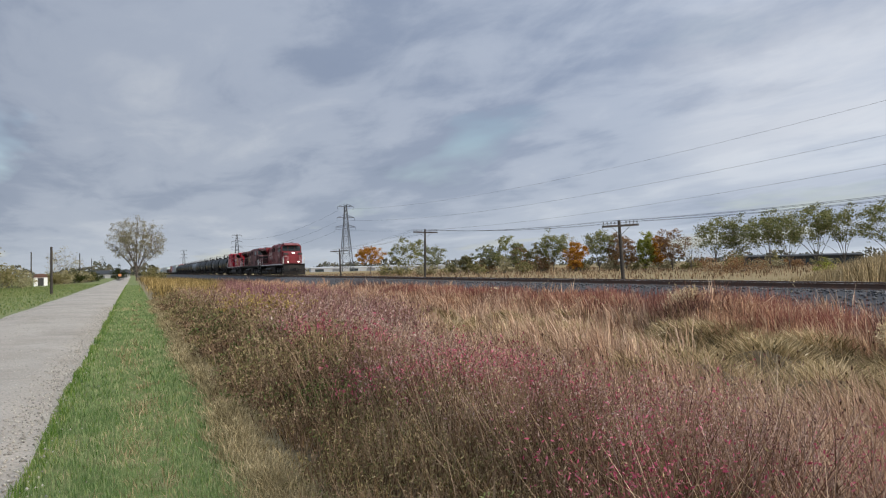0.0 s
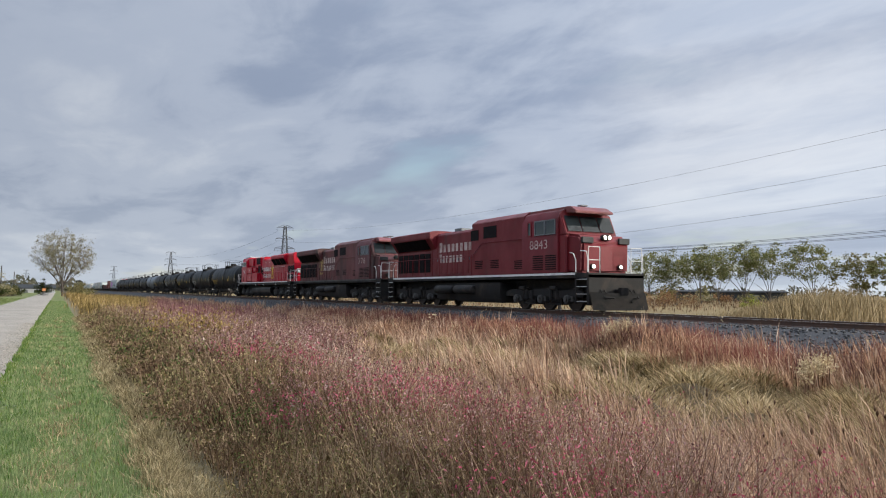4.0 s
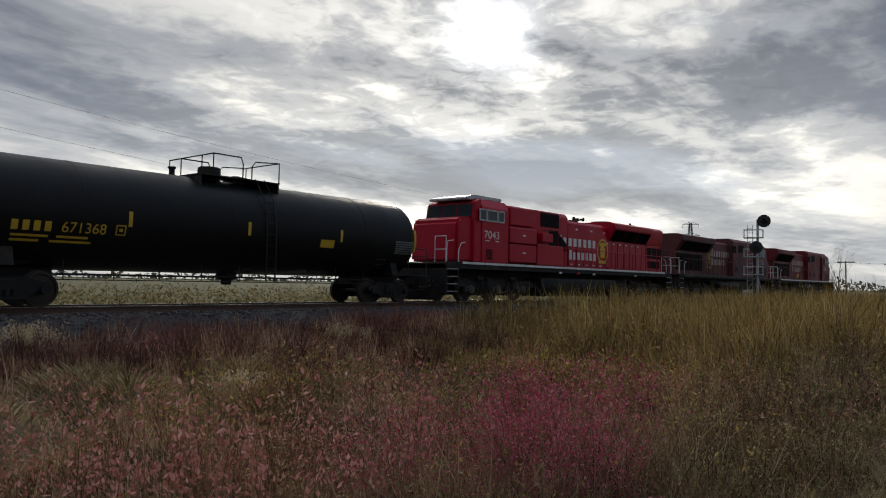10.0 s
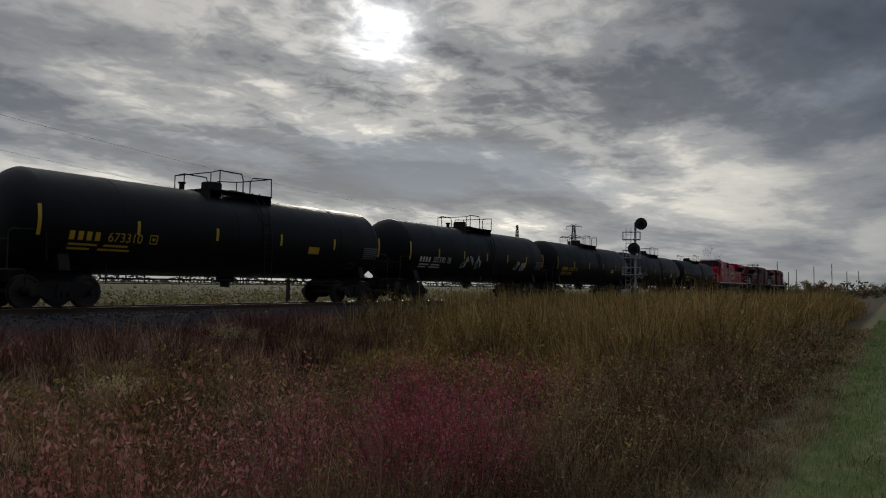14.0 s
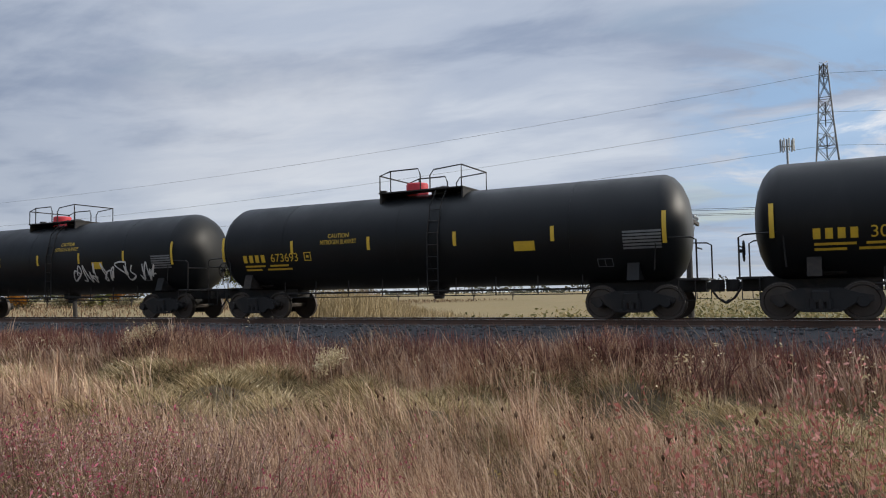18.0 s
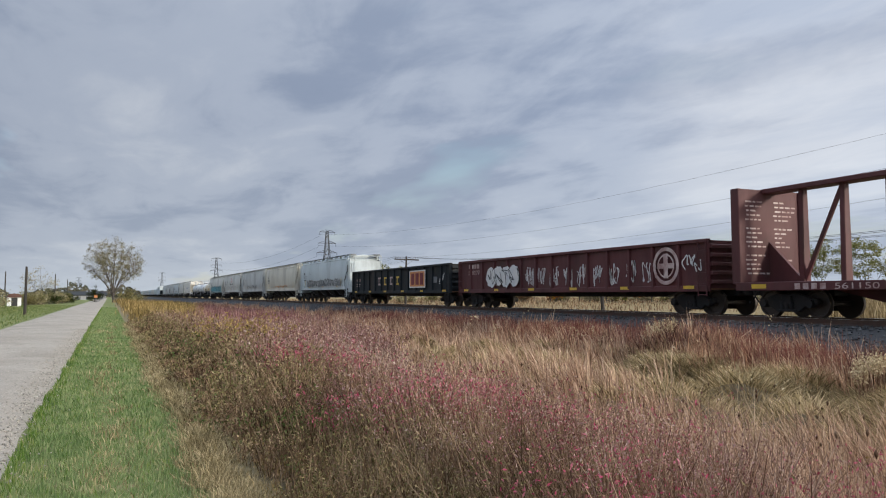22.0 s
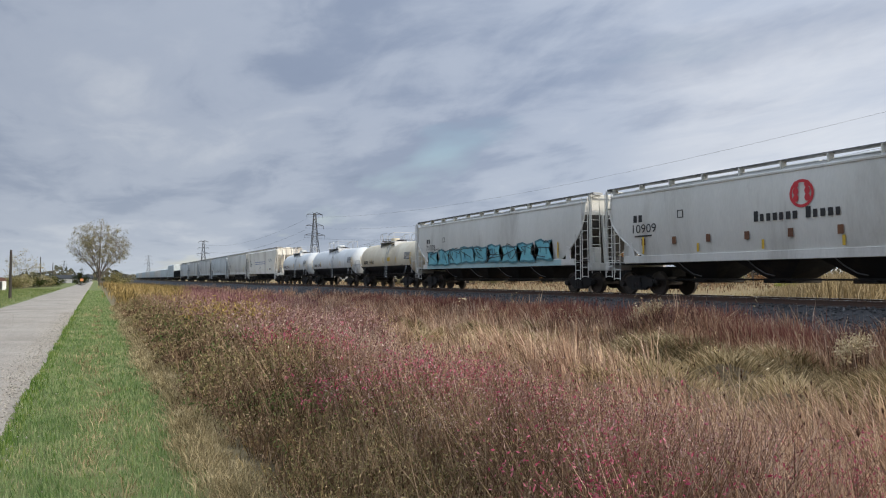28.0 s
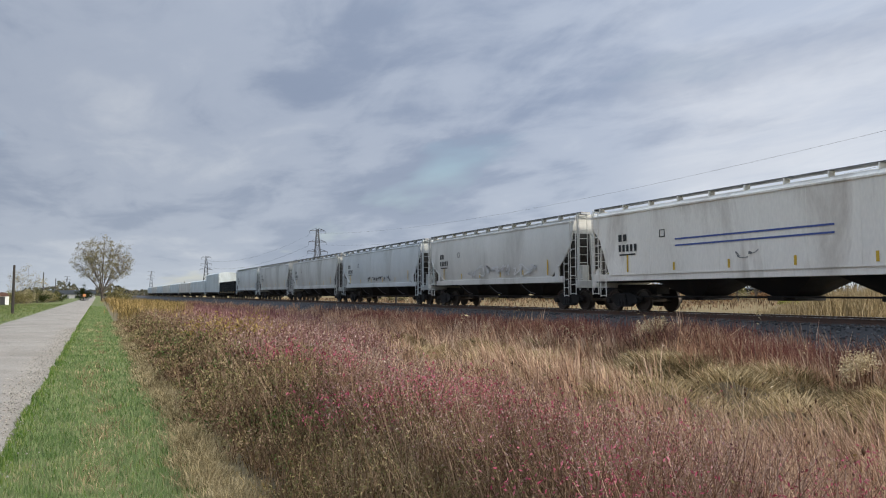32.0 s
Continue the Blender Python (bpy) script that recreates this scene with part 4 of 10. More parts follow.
def hopper_car(label, front, back, mat, number, style="flat", bays=3, num_mat=BLACK_PAINT, seed=0, extra=None, sill_mat=None, top=4.22):
    """A covered hopper. style: flat, bowed or closed (bowed, with sheeted ends), or ribbed (a ribbed slope sheet in the open)."""
    car = vehicle("hopper_car", label, "hopper car", front, back, "covered hopper cars of the train")
    half = (back - front) / 2
    b = half - 0.66                       # body's half length at the roof
    s0 = 1.50                             # side sill height
    W = 1.58
    bow = style in ("bowed", "closed")
    z_knee = {"flat": s0 + 1.45, "bowed": top - 0.75, "closed": top - 0.80, "ribbed": top - 0.70}[style]
    run = {"flat": 1.75, "bowed": 2.05, "closed": 2.0, "ribbed": 1.85}[style]
    inset = {"flat": 0.0, "bowed": 0.22, "closed": 0.42, "ribbed": 0.0}[style]

    def section(z):
        if not bow:
            return W
        t = min(1.0, max(0.0, (z - s0) / (top - s0)))
        return W - 0.24 + 0.24 * math.sin(math.pi * (0.12 + 0.80 * t)) ** 0.75

    def end_at(z):
        t = min(1.0, max(0.0, (z - s0) / (z_knee - s0)))
        if bow:                            # a gently curved edge
            t = math.sin(t * math.pi / 2) ** 0.85
        return b - inset - run * (1 - t)

    zs = sorted({s0 + (top - 0.18 - s0) * i / 12 for i in range(13)} | {z_knee})
    rows = [(section(z), end_at(z), z) for z in zs] + [(section(top - 0.18) - 0.28, b - inset, top), (0.55, b - inset, top + 0.08)]
    bm = B()
    for s in (-1, 1):
        prev = None
        for x, ln, z in rows:
            row = (bm.verts.new((s * x, -ln, z)), bm.verts.new((s * x, ln, z)))
            if prev:
                bm.faces.new((prev[0], prev[1], row[1], row[0]))
            prev = row
    x, ln, z = rows[-1]
    bm.faces.new([bm.verts.new(p) for p in ((-x, -ln, z), (x, -ln, z), (x, ln, z), (-x, ln, z))])
    bmesh.ops.remove_doubles(bm, verts=bm.verts, dist=0.001)
    bmesh.ops.recalc_face_normals(bm, faces=bm.faces)
    part("body", bm, mat, car)
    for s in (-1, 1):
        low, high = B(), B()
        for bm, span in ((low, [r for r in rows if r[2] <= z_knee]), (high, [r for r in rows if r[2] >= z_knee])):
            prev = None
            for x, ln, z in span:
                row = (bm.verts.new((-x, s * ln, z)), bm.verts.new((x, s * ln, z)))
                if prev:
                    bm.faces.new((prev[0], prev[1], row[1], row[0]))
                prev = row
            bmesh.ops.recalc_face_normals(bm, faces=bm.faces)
        # dark colour holds both grime and the shade under the end sheet
        part("slope_sheet", low, mat if style == "ribbed" else CHUTE, car, "" if style == "ribbed" else "end slope sheet darkened by grime and painted-in shade")
        part("end_sheet", high, mat, car)
    # curved stiffener where the bowed side meets the slope
    if bow:
        for s in (-1, 1):
            bm = B()
            for x in (-1, 1):
                tube(bm, [(x * (section(z) + 0.012), s * (end_at(z) - 0.02), z) for z in zs], 0.035, 5)
            part("edge_stiffener", bm, mat, car)
    # roof hatches, running boards on posts
    for i in range(2):
        bm = B()
        box(bm, -0.33, 0.33, (-b + 0.35, 0.25)[i], (-0.25, b - 0.35)[i], top + 0.06, top + 0.19, 0.03)
        part("hatch", bm, mat, car)
    for x in (-1.12, 1.12):
        bm = B()
        box(bm, x - 0.25, x + 0.25, -b - 0.18, b + 0.18, top + 0.17, top + 0.20)
        for y in (-b - 0.17, b + 0.13):
            box(bm, x - 0.25, x + 0.25, y, y + 0.04, top + 0.10, top + 0.17)
        part("running_board", bm, GALV, car, "galvanised roof walkway")
    post = kept("board_post:%s" % mat.name, lambda bm: box(bm, -0.13, 0.13, -0.022, 0.022, -0.12, 0.17), mat)
    k = 15 if style == "flat" else 12
    for i in range(k):
        for x in (-1.24, 1.24):
            part("board_post", post, mat, car, at=(x, -b + 0.2 + i * (2 * b - 0.4) / (k - 1), top))
    # side sills and eaves
    sill = half - (0.55 if not bow else 1.75)
    for x in (-1, 1):
        bm = B()
        box(bm, x * (W - 0.10) - 0.06, x * (W - 0.10) + 0.06, -sill, sill, s0 - 0.24, s0 + 0.05, 0.012)
        part("side_sill", bm, sill_mat or mat, car)
        bm = B()
        xe = section(top - 0.18)
        box(bm, x * xe - 0.035, x * xe + 0.035, -b + inset, b - inset, top - 0.24, top - 0.16, 0.012)
        part("eave", bm, mat, car)
    if style in ("flat", "ribbed"):
        rib = kept("hopper_seam:%s%.2f" % (mat.name, top), lambda bm: box(bm, -W - 0.008, -W + 0.01, -0.010, 0.010, s0 + 0.06, top - 0.26), mat)
        for i in range(1, 8):
            part("side_seam", rib, mat, car, at=(0, -b + 1.9 + i * (2 * b - 3.8) / 8, 0))
    # ends: sill, deck, posts, braces, ladders, reservoir
    for s in (-1, 1):
        bm = B()
        box(bm, -W + 0.05, W - 0.05, s * (half - 0.52), s * (half - 0.74), s0 - 0.50, s0 - 0.16, 0.02)
        part("end_sill", bm, mat, car)
        bm = B()
        box(bm, -W + 0.10, W - 0.10, s * (half - 2.9), s * (half - 0.74), s0 - 0.28, s0 - 0.20, 0.01)
        box(bm, -0.35, 0.35, s * (half - 3.2), s * (half - 0.5), 0.72, 1.12, 0.02)
        part("end_deck", bm, BLACK_STEEL, car)
        for x in (-W + 0.09, W - 0.09):
            bm = B()
            box(bm, x - 0.035, x + 0.035, s * (b + 0.02), s * (b + 0.10), s0 - 0.2, top + 0.10, 0.01)
            part("corner_post", bm, mat, car)
        bm = B()
        box(bm, -W + 0.09, W - 0.09, s * (b + 0.03), s * (b + 0.09), top + 0.02, top + 0.10, 0.01)
        part("end_beam", bm, mat, car)
        for x in (-0.62, 0.62):
            bm = B()
            prism(bm, [(s * (half - 0.60), s0 - 0.2), (s * (half - 0.72), s0 - 0.2), (s * (end_at(z_knee) - 0.06), z_knee - 0.02), (s * (end_at(z_knee) + 0.06), z_knee - 0.02)], x - 0.045, x + 0.045, "x")
            part("end_brace", bm, mat, car)
        bm = B()
        prism(bm, [(s * (half - 2.45), s0 - 0.2), (s * (half - 2.05), s0 - 0.2), (s * (half - 2.05), s0 + 0.55), (s * (half - 2.25), s0 + 0.62)] if bow else
              [(s * (half - 1.15), s0 - 0.2), (s * (half - 0.78), s0 - 0.2), (s * (half - 0.78), s0 + 0.20), (s * (half - 1.0), s0 + 0.35)], -W + 0.02, -W + 0.10, "x")
        part("sill_bracket", bm, mat, car)
        bm = B()
        for y in (half - 1.18, half - 1.55):
            tube(bm, [(-W - 0.02, s * y, 0.60), (-W - 0.02, s * y, s0 + 1.15), (-W + 0.14, s * y, s0 + 1.22)], 0.020, 5)
        for i in range(6):
            tube(bm, [(-W - 0.02, s * (half - 1.18), 0.66 + 0.36 * i), (-W - 0.02, s * (half - 1.55), 0.66 + 0.36 * i)], 0.015, 5)
        part("side_ladder", bm, mat, car)
        bm = B()
        for x in (-W + 0.12, -W + 0.55):
            tube(bm, [(x, s * (b + 0.14), s0 - 0.6), (x, s * (b + 0.14), top + 0.15)], 0.02, 5)
        for i in range(9):
            tube(bm, [(-W + 0.12, s * (b + 0.14), s0 - 0.45 + 0.36 * i), (-W + 0.55, s * (b + 0.14), s0 - 0.45 + 0.36 * i)], 0.014, 5)
        part("end_ladder", bm, mat, car)
        bm = B()
        tube(bm, [(-0.45, s * (half - 1.5), s0 - 0.05), (0.9, s * (half - 1.5), s0 - 0.05)], 0.22, 12)
        part("air_reservoir", bm, BLACK_STEEL, car)
        bm = B()
        box(bm, -0.95, -0.55, s * (half - 1.05), s * (half - 1.35), s0 - 0.2, s0 + 0.55, 0.03)
        part("valve_box", bm, mat, car)
        if style == "flat":
            # the upper sheet reaches down and a pale plate closes the foot of the end
            bm = B()
            box(bm, -W + 0.12, W - 0.12, s * (b - 0.01), s * (b + 0.02), z_knee - 0.35, z_knee + 0.15, 0.005)
            part("end_apron", bm, mat, car)
            bm = B()
            box(bm, -0.95, 0.95, s * (half - 1.62), s * (half - 1.66), s0 - 0.2, s0 + 0.62, 0.005)
            part("foot_plate", bm, mat, car)
        if style == "ribbed":
            for i in range(6):
                x = -W + 0.25 + i * (2 * W - 0.5) / 5
                bm = B()
                prism(bm, [(s * (end_at(s0) + 0.0), s0), (s * end_at(z_knee), z_knee), (s * end_at(z_knee), top - 0.1), (s * (end_at(z_knee) + 0.09), top - 0.1), (s * (end_at(z_knee) + 0.09), z_knee - 0.05), (s * (end_at(s0) + 0.12), s0)], x - 0.035, x + 0.035, "x")
                part("slope_rib", bm, mat, car)
            bm = B()
            prism(bm, [(s * (end_at(s0) - 0.1), s0), (s * (end_at(s0) + 0.75), s0), (s * (end_at(s0 + 1.5)), s0 + 1.5)], -W - 0.004, -W + 0.05, "x")
            part("gusset", bm, mat, car)
        if style == "closed":
            # flat sheets set in behind the bowed side, and an end wall with two round openings
            for x in (-W + 0.16, W - 0.16):
                bm = B()
                prism(bm, [(s * (half - 0.64), s0 - 0.16), (s * (half - 0.64), top - 0.42), (s * (b - inset - 0.05), top - 0.20), (s * (b - inset - 0.12), z_knee), (s * (b - run - inset), s0 - 0.16)], x - 0.02, x + 0.02, "x")
                part("end_side_sheet", bm, mat, car)
            bm = B()
            box(bm, -W + 0.14, W - 0.14, s * (half - 0.62) - 0.02, s * (half - 0.62) + 0.02, s0 - 0.15, top - 0.42, 0.01)
            wall = part("end_wall", bm, mat, car)
            for x in (-0.75, 0.75):
                bm = B()
                lathe(bm, [(0.0, 0.02), (0.0, 0.24), (0.008, 0.24), (0.008, 0.02)], "y", (x, s * (half - 0.595) - 0.004, s0 + 0.55), 18)
                part("round_opening", bm, GRILLE, wall)
            bm = B()
            box(bm, -W + 0.30, -W + 0.34, s * (half - 0.60), s * (half - 0.54), s0 + 1.3, top - 0.6)
            part("end_stiffener", bm, mat, wall)
    # discharge bays
    span = 2 * (half - 3.6)
    for i in range(bays):
        y = -span / 2 + span * (i + 0.5) / bays
        w2 = span / bays * 0.49
        bm = B()
        lo = [bm.verts.new(p) for p in ((-0.62, y - 0.45, 0.66), (0.62, y - 0.45, 0.66), (0.62, y + 0.45, 0.66), (-0.62, y + 0.45, 0.66))]
        hi = [bm.verts.new(p) for p in ((-W + 0.20, y - w2, s0 - 0.02), (W - 0.20, y - w2, s0 - 0.02), (W - 0.20, y + w2, s0 - 0.02), (-W + 0.20, y + w2, s0 - 0.02))]
        for j in range(4):
            bm.faces.new((lo[j], lo[(j + 1) % 4], hi[(j + 1) % 4], hi[j]))
        bm.faces.new(lo), bm.faces.new(hi[::-1])
        bmesh.ops.recalc_face_normals(bm, faces=bm.faces)
        bay = part("discharge_bay", bm, BLACK_STEEL, car)
        bm = B()
        box(bm, -0.72, 0.72, y - 0.55, y + 0.55, 0.50, 0.66, 0.015)
        tube(bm, [(-1.0, y - 0.3, 0.57), (1.0, y - 0.3, 0.57)], 0.05, 6)
        part("outlet_gate", bm, BLACK_STEEL, bay)
        if bow:
            bm = B()
            tube(bm, [(-1.22, y + 0.75, s0 - 0.22), (-1.10, y + 0.55, 1.05), (-0.95, y + 0.25, 0.82), (-0.8, y, 0.74)], 0.022, 5)
            part("shaker_bracket", bm, GALV, bay, "pale bent bracket")
    bm = B()
    tube(bm, [(-0.95, -half + 3.0, 0.62), (-0.95, half - 3.0, 0.62)], 0.03, 6)
    part("brake_pipe", bm, BLACK_STEEL, car)
    freight_ends(car, half, b + 0.1, top, mat)

    def face_x(z):
        return -section(z) - 0.014
    x = face_x(2.5) - (0.012 if bow else 0.004)
    if number:
        z = 2.45
        x2 = min(face_x(z), face_x(z + 0.7)) - 0.004
        bars(car, [(b - 1.75 - 0.30 * i, b - 1.96 - 0.30 * i, z + 0.42, z + 0.70) for i in range(2)], num_mat, x=x2, name="owner_mark")
        if number[0] == "-":
            for i in range(len(number)):
                bars(car, [(b - 1.75 - 0.24 * i, b - 1.90 - 0.24 * i, z, z + 0.28)], num_mat, x=x2, name="number_block")
        else:
            lettering(car, number, b - 1.7, b - 1.7 - 0.27 * len(number), z, 0.33, num_mat, x=x2)
        bars(car, [(b - 1.8, b - 2.8, z - 0.16, z - 0.10)], num_mat, x=face_x(z - 0.12) - 0.006, name="small_print")
        bars(car, [(b - 4.2, b - 4.24, z + 0.45, z + 0.72), (b - 4.46, b - 4.5, z + 0.45, z + 0.72), (b - 4.2, b - 4.5, z + 0.70, z + 0.73), (b - 4.2, b - 4.5, z + 0.44, z + 0.47)], num_mat, x=x2, name="square_mark")
    for i in range(6):
        y = (b - 2.3) * (1 - 2 * i / 5)
        z1 = s0 + (0.85 if i in (0, 5) else 0.42)
        bars(car, [(y + 0.05, y - 0.05, s0 + 0.12, z1)], YELLOW_PAINT, x=min(face_x(z1), face_x(s0 + 0.12)) - 0.004, name="reflector", label="yellow reflective strip")
    if extra:
        extra(car, x, b)
    return car


def gondola(label, front, back, mat, number, extra=None, top=2.70, floor=0.98):
    car = vehicle("gondola_car", label, "gondola car", front, back, "open gondola cars of the train")
    half = (back - front) / 2
    b = half - 0.62
    for s in (-1, 1):
        bm = B()
        box(bm, s * 1.44 - 0.03, s * 1.44 + 0.03, -b, b, floor, top)
        part("side_wall", bm, mat, car)
        bm = B()
        box(bm, s * 1.50 - 0.09, s * 1.50 + 0.09, -b, b, top - 0.08, top + 0.06, 0.02)
        part("top_rail", bm, mat, car)
        bm = B()
        box(bm, s * 1.50 - 0.06, s * 1.50 + 0.06, -b, b, floor - 0.12, floor + 0.10, 0.015)
        part("side_sill", bm, mat, car)
        bm = B()
        box(bm, -1.47, 1.47, s * (b - 0.06), s * b, floor, top)
        for i in range(5):
            box(bm, -1.47, 1.47, s * b, s * (b + 0.09), floor + 0.15 + 0.32 * i, floor + 0.30 + 0.32 * i, 0.02)
        part("end_wall", bm, mat, car)
        bm = B()
        box(bm, -0.32, 0.32, s * (half - 3.4), s * (half - 0.5), 0.72, floor, 0.02)
        part("draft_sill", bm, BLACK_STEEL, car)
    bm = B()
    box(bm, -1.44, 1.44, -b, b, floor - 0.06, floor)
    part("floor", bm, RUST, car)
    bm = B()
    prism(bm, [(-half + 3.2, floor - 0.1), (half - 3.2, floor - 0.1), (half - 4.6, 0.66), (-half + 4.6, 0.66)], -0.25, 0.25, "x")
    part("centre_sill", bm, BLACK_STEEL, car)
    rib = kept("gondola_rib:%.2f" % top, lambda bm: prism(bm, [(-1.47, -0.09), (-1.57, -0.06), (-1.57, 0.06), (-1.47, 0.09)], floor, top - 0.08, "z"), mat)
    k = 15
    for i in range(k):
        y = -b + 0.08 + (2 * b - 0.16) * i / (k - 1)
        part("side_rib", rib, mat, car, at=(0, y, 0))
        part("side_rib", rib, mat, car, at=pose(0, y, 0, 0, 0, 180))
    freight_ends(car, half, b, top, mat)
    for i in range(6):
        y = (b - 1.0) * (1 - 2 * i / 5)
        bars(car, [(y + 0.28, y - 0.28, floor - 0.02, floor + 0.10)], YELLOW_PAINT, x=-1.565, name="reflector", label="yellow reflective strip")
    if extra:
        extra(car, -1.475, b)
    return car


def centerbeam(label, front, back, mat):
    car = vehicle("centerbeam_flat_car", label, "flat car", front, back, "")
    half = (back - front) / 2
    b = half - 0.60
    top = 4.38
    bm = B()
    box(bm, -1.50, 1.50, -b, b, 0.98, 1.10, 0.01)
    part("deck", bm, mat, car)
    for s in (-1, 1):
        bm = B()
        box(bm, s * 1.50 - 0.05, s * 1.50 + 0.05, -b, b, 0.88, 1.16, 0.015)
        part("side_sill", bm, mat, car)
        bm = B()
        box(bm, -1.45, 1.45, s * (b - 0.12), s * b, 1.1, top)
        for i in range(7):
            box(bm, -1.45, 1.45, s * b, s * (b + 0.14), 1.25 + 0.45 * i, 1.42 + 0.45 * i, 0.02)
        box(bm, -1.52, -1.40, s * (b - 0.20), s * (b + 0.16), 1.1, top, 0.02)
        box(bm, 1.40, 1.52, s * (b - 0.20), s * (b + 0.16), 1.1, top, 0.02)
        bulk = part("bulkhead", bm, mat, car, "tall ribbed end bulkhead")
        bm = B()
        rng = random.Random(5)
        y = s * (b - 0.124)
        for i in range(17):
            z = 1.45 + 0.155 * i
            if i % 6 == 5:
                continue
            for left in (-1.15, 0.15):
                a = left + rng.uniform(0, 0.12)
                for k in range(rng.randint(2, 4)):
                    e = a + rng.uniform(0.10, 0.30)
                    bm.faces.new([bm.verts.new(q) for q in ((a, y, z), (e, y, z), (e, y, z + 0.055), (a, y, z + 0.055))])
                    a = e + 0.06
        part("small_print", bm, FADED_PAINT, bulk)
        bm = B()
        box(bm, -0.32, 0.32, s * (half - 3.4), s * (half - 0.5), 0.70, 0.98, 0.02)
        part("draft_sill", bm, BLACK_STEEL, car)
    bm = B()
    prism(bm, [(-half + 3.2, 0.95), (half - 3.2, 0.95), (half - 5.2, 0.48), (-half + 5.2, 0.48)], -0.3, 0.3, "x")
    part("centre_sill", bm, mat, car)
    bm = B()
    box(bm, -0.32, 0.32, -b, b, top - 0.14, top + 0.03, 0.02)
    part("top_chord", bm, mat, car)
    k = 15
    for i in range(1, k):
        y = -b + 2 * b * i / k
        bm = B()
        prism(bm, [(-0.17, 1.1), (0.17, 1.1), (0.11, top - 0.1), (-0.11, top - 0.1)], y - 0.09, y + 0.09, "y", 0.015)
        part("upright", bm, mat, car)
    for i in range(1, k - 1):
        y0, y1 = -b + 2 * b * i / k, -b + 2 * b * (i + 1) / k
        if i >= k // 2:
            y0, y1 = y1, y0
        if i % 2:
            bm = B()
            tube(bm, [(-0.05, y0, 1.15), (-0.05, y1, top - 0.15)], 0.085, 4)
            part("diagonal_brace", bm, mat, car)
    for s in (-1, 1):
        bm = B()
        prism(bm, [(s * (b - 0.1), 1.1), (s * (b - 0.1), 2.6), (s * (b - 1.6), 1.1)], -0.06, 0.06, "x")
        part("gusset", bm, mat, car)
        coupler(car, s * (half - 0.35), s)
        freight_truck(car, s * (half - 2.3))
    brake_wheel(car, -0.5, half - 0.5, 1.9)
    bars(car, [(half - 3.0 - 0.3 * i, half - 3.2 - 0.3 * i, 0.92, 1.1) for i in range(4)] + [(-2.0 - 0.3 * i, -2.2 - 0.3 * i, 0.92, 1.1) for i in range(4)], FADED_PAINT, x=-1.553, name="owner_mark")
    lettering(car, "561150", half - 4.4, half - 5.8, 0.92, 0.18, FADED_PAINT, x=-1.553)
    bars(car, [(y + 0.3, y - 0.3, 0.95, 1.09) for y in (-half + 1.2, -4.0, 4.0, half - 1.6)], YELLOW_PAINT, x=-1.553, name="reflector")
    return car


def box_car(label, front, back, mat, top=4.6, name="box_car", ribs=14, z0=1.05):
    car = vehicle(name, label, "box car", front, back, "")
    half = (back - front) / 2
    b = half - 0.6
    bm = B()
    prism(bm, [(-1.5, z0), (1.5, z0), (1.5, top - 0.25), (1.1, top - 0.05), (0, top), (-1.1, top - 0.05), (-1.5, top - 0.25)], -b, b, "y", 0.02)
    part("body", bm, mat, car)
    rib = kept("box_rib:%.2f%.2f" % (top, z0), lambda bm: box(bm, -1.56, -1.48, -0.06, 0.06, z0, top - 0.28, 0.015), mat)
    for i in range(ribs):
        part("side_rib", rib, mat, car, at=(0, -b + 0.1 + (2 * b - 0.2) * i / (ribs - 1), 0))
    bm = B()
    box(bm, -1.55, 1.55, -b, b, z0 - 0.14, z0 + 0.04, 0.01)
    box(bm, -0.35, 0.35, -half + 0.5, half - 0.5, 0.7, z0, 0.02)
    part("underframe", bm, BLACK_STEEL, car)
    freight_ends(car, half, b, top - 0.3, mat)
    return car

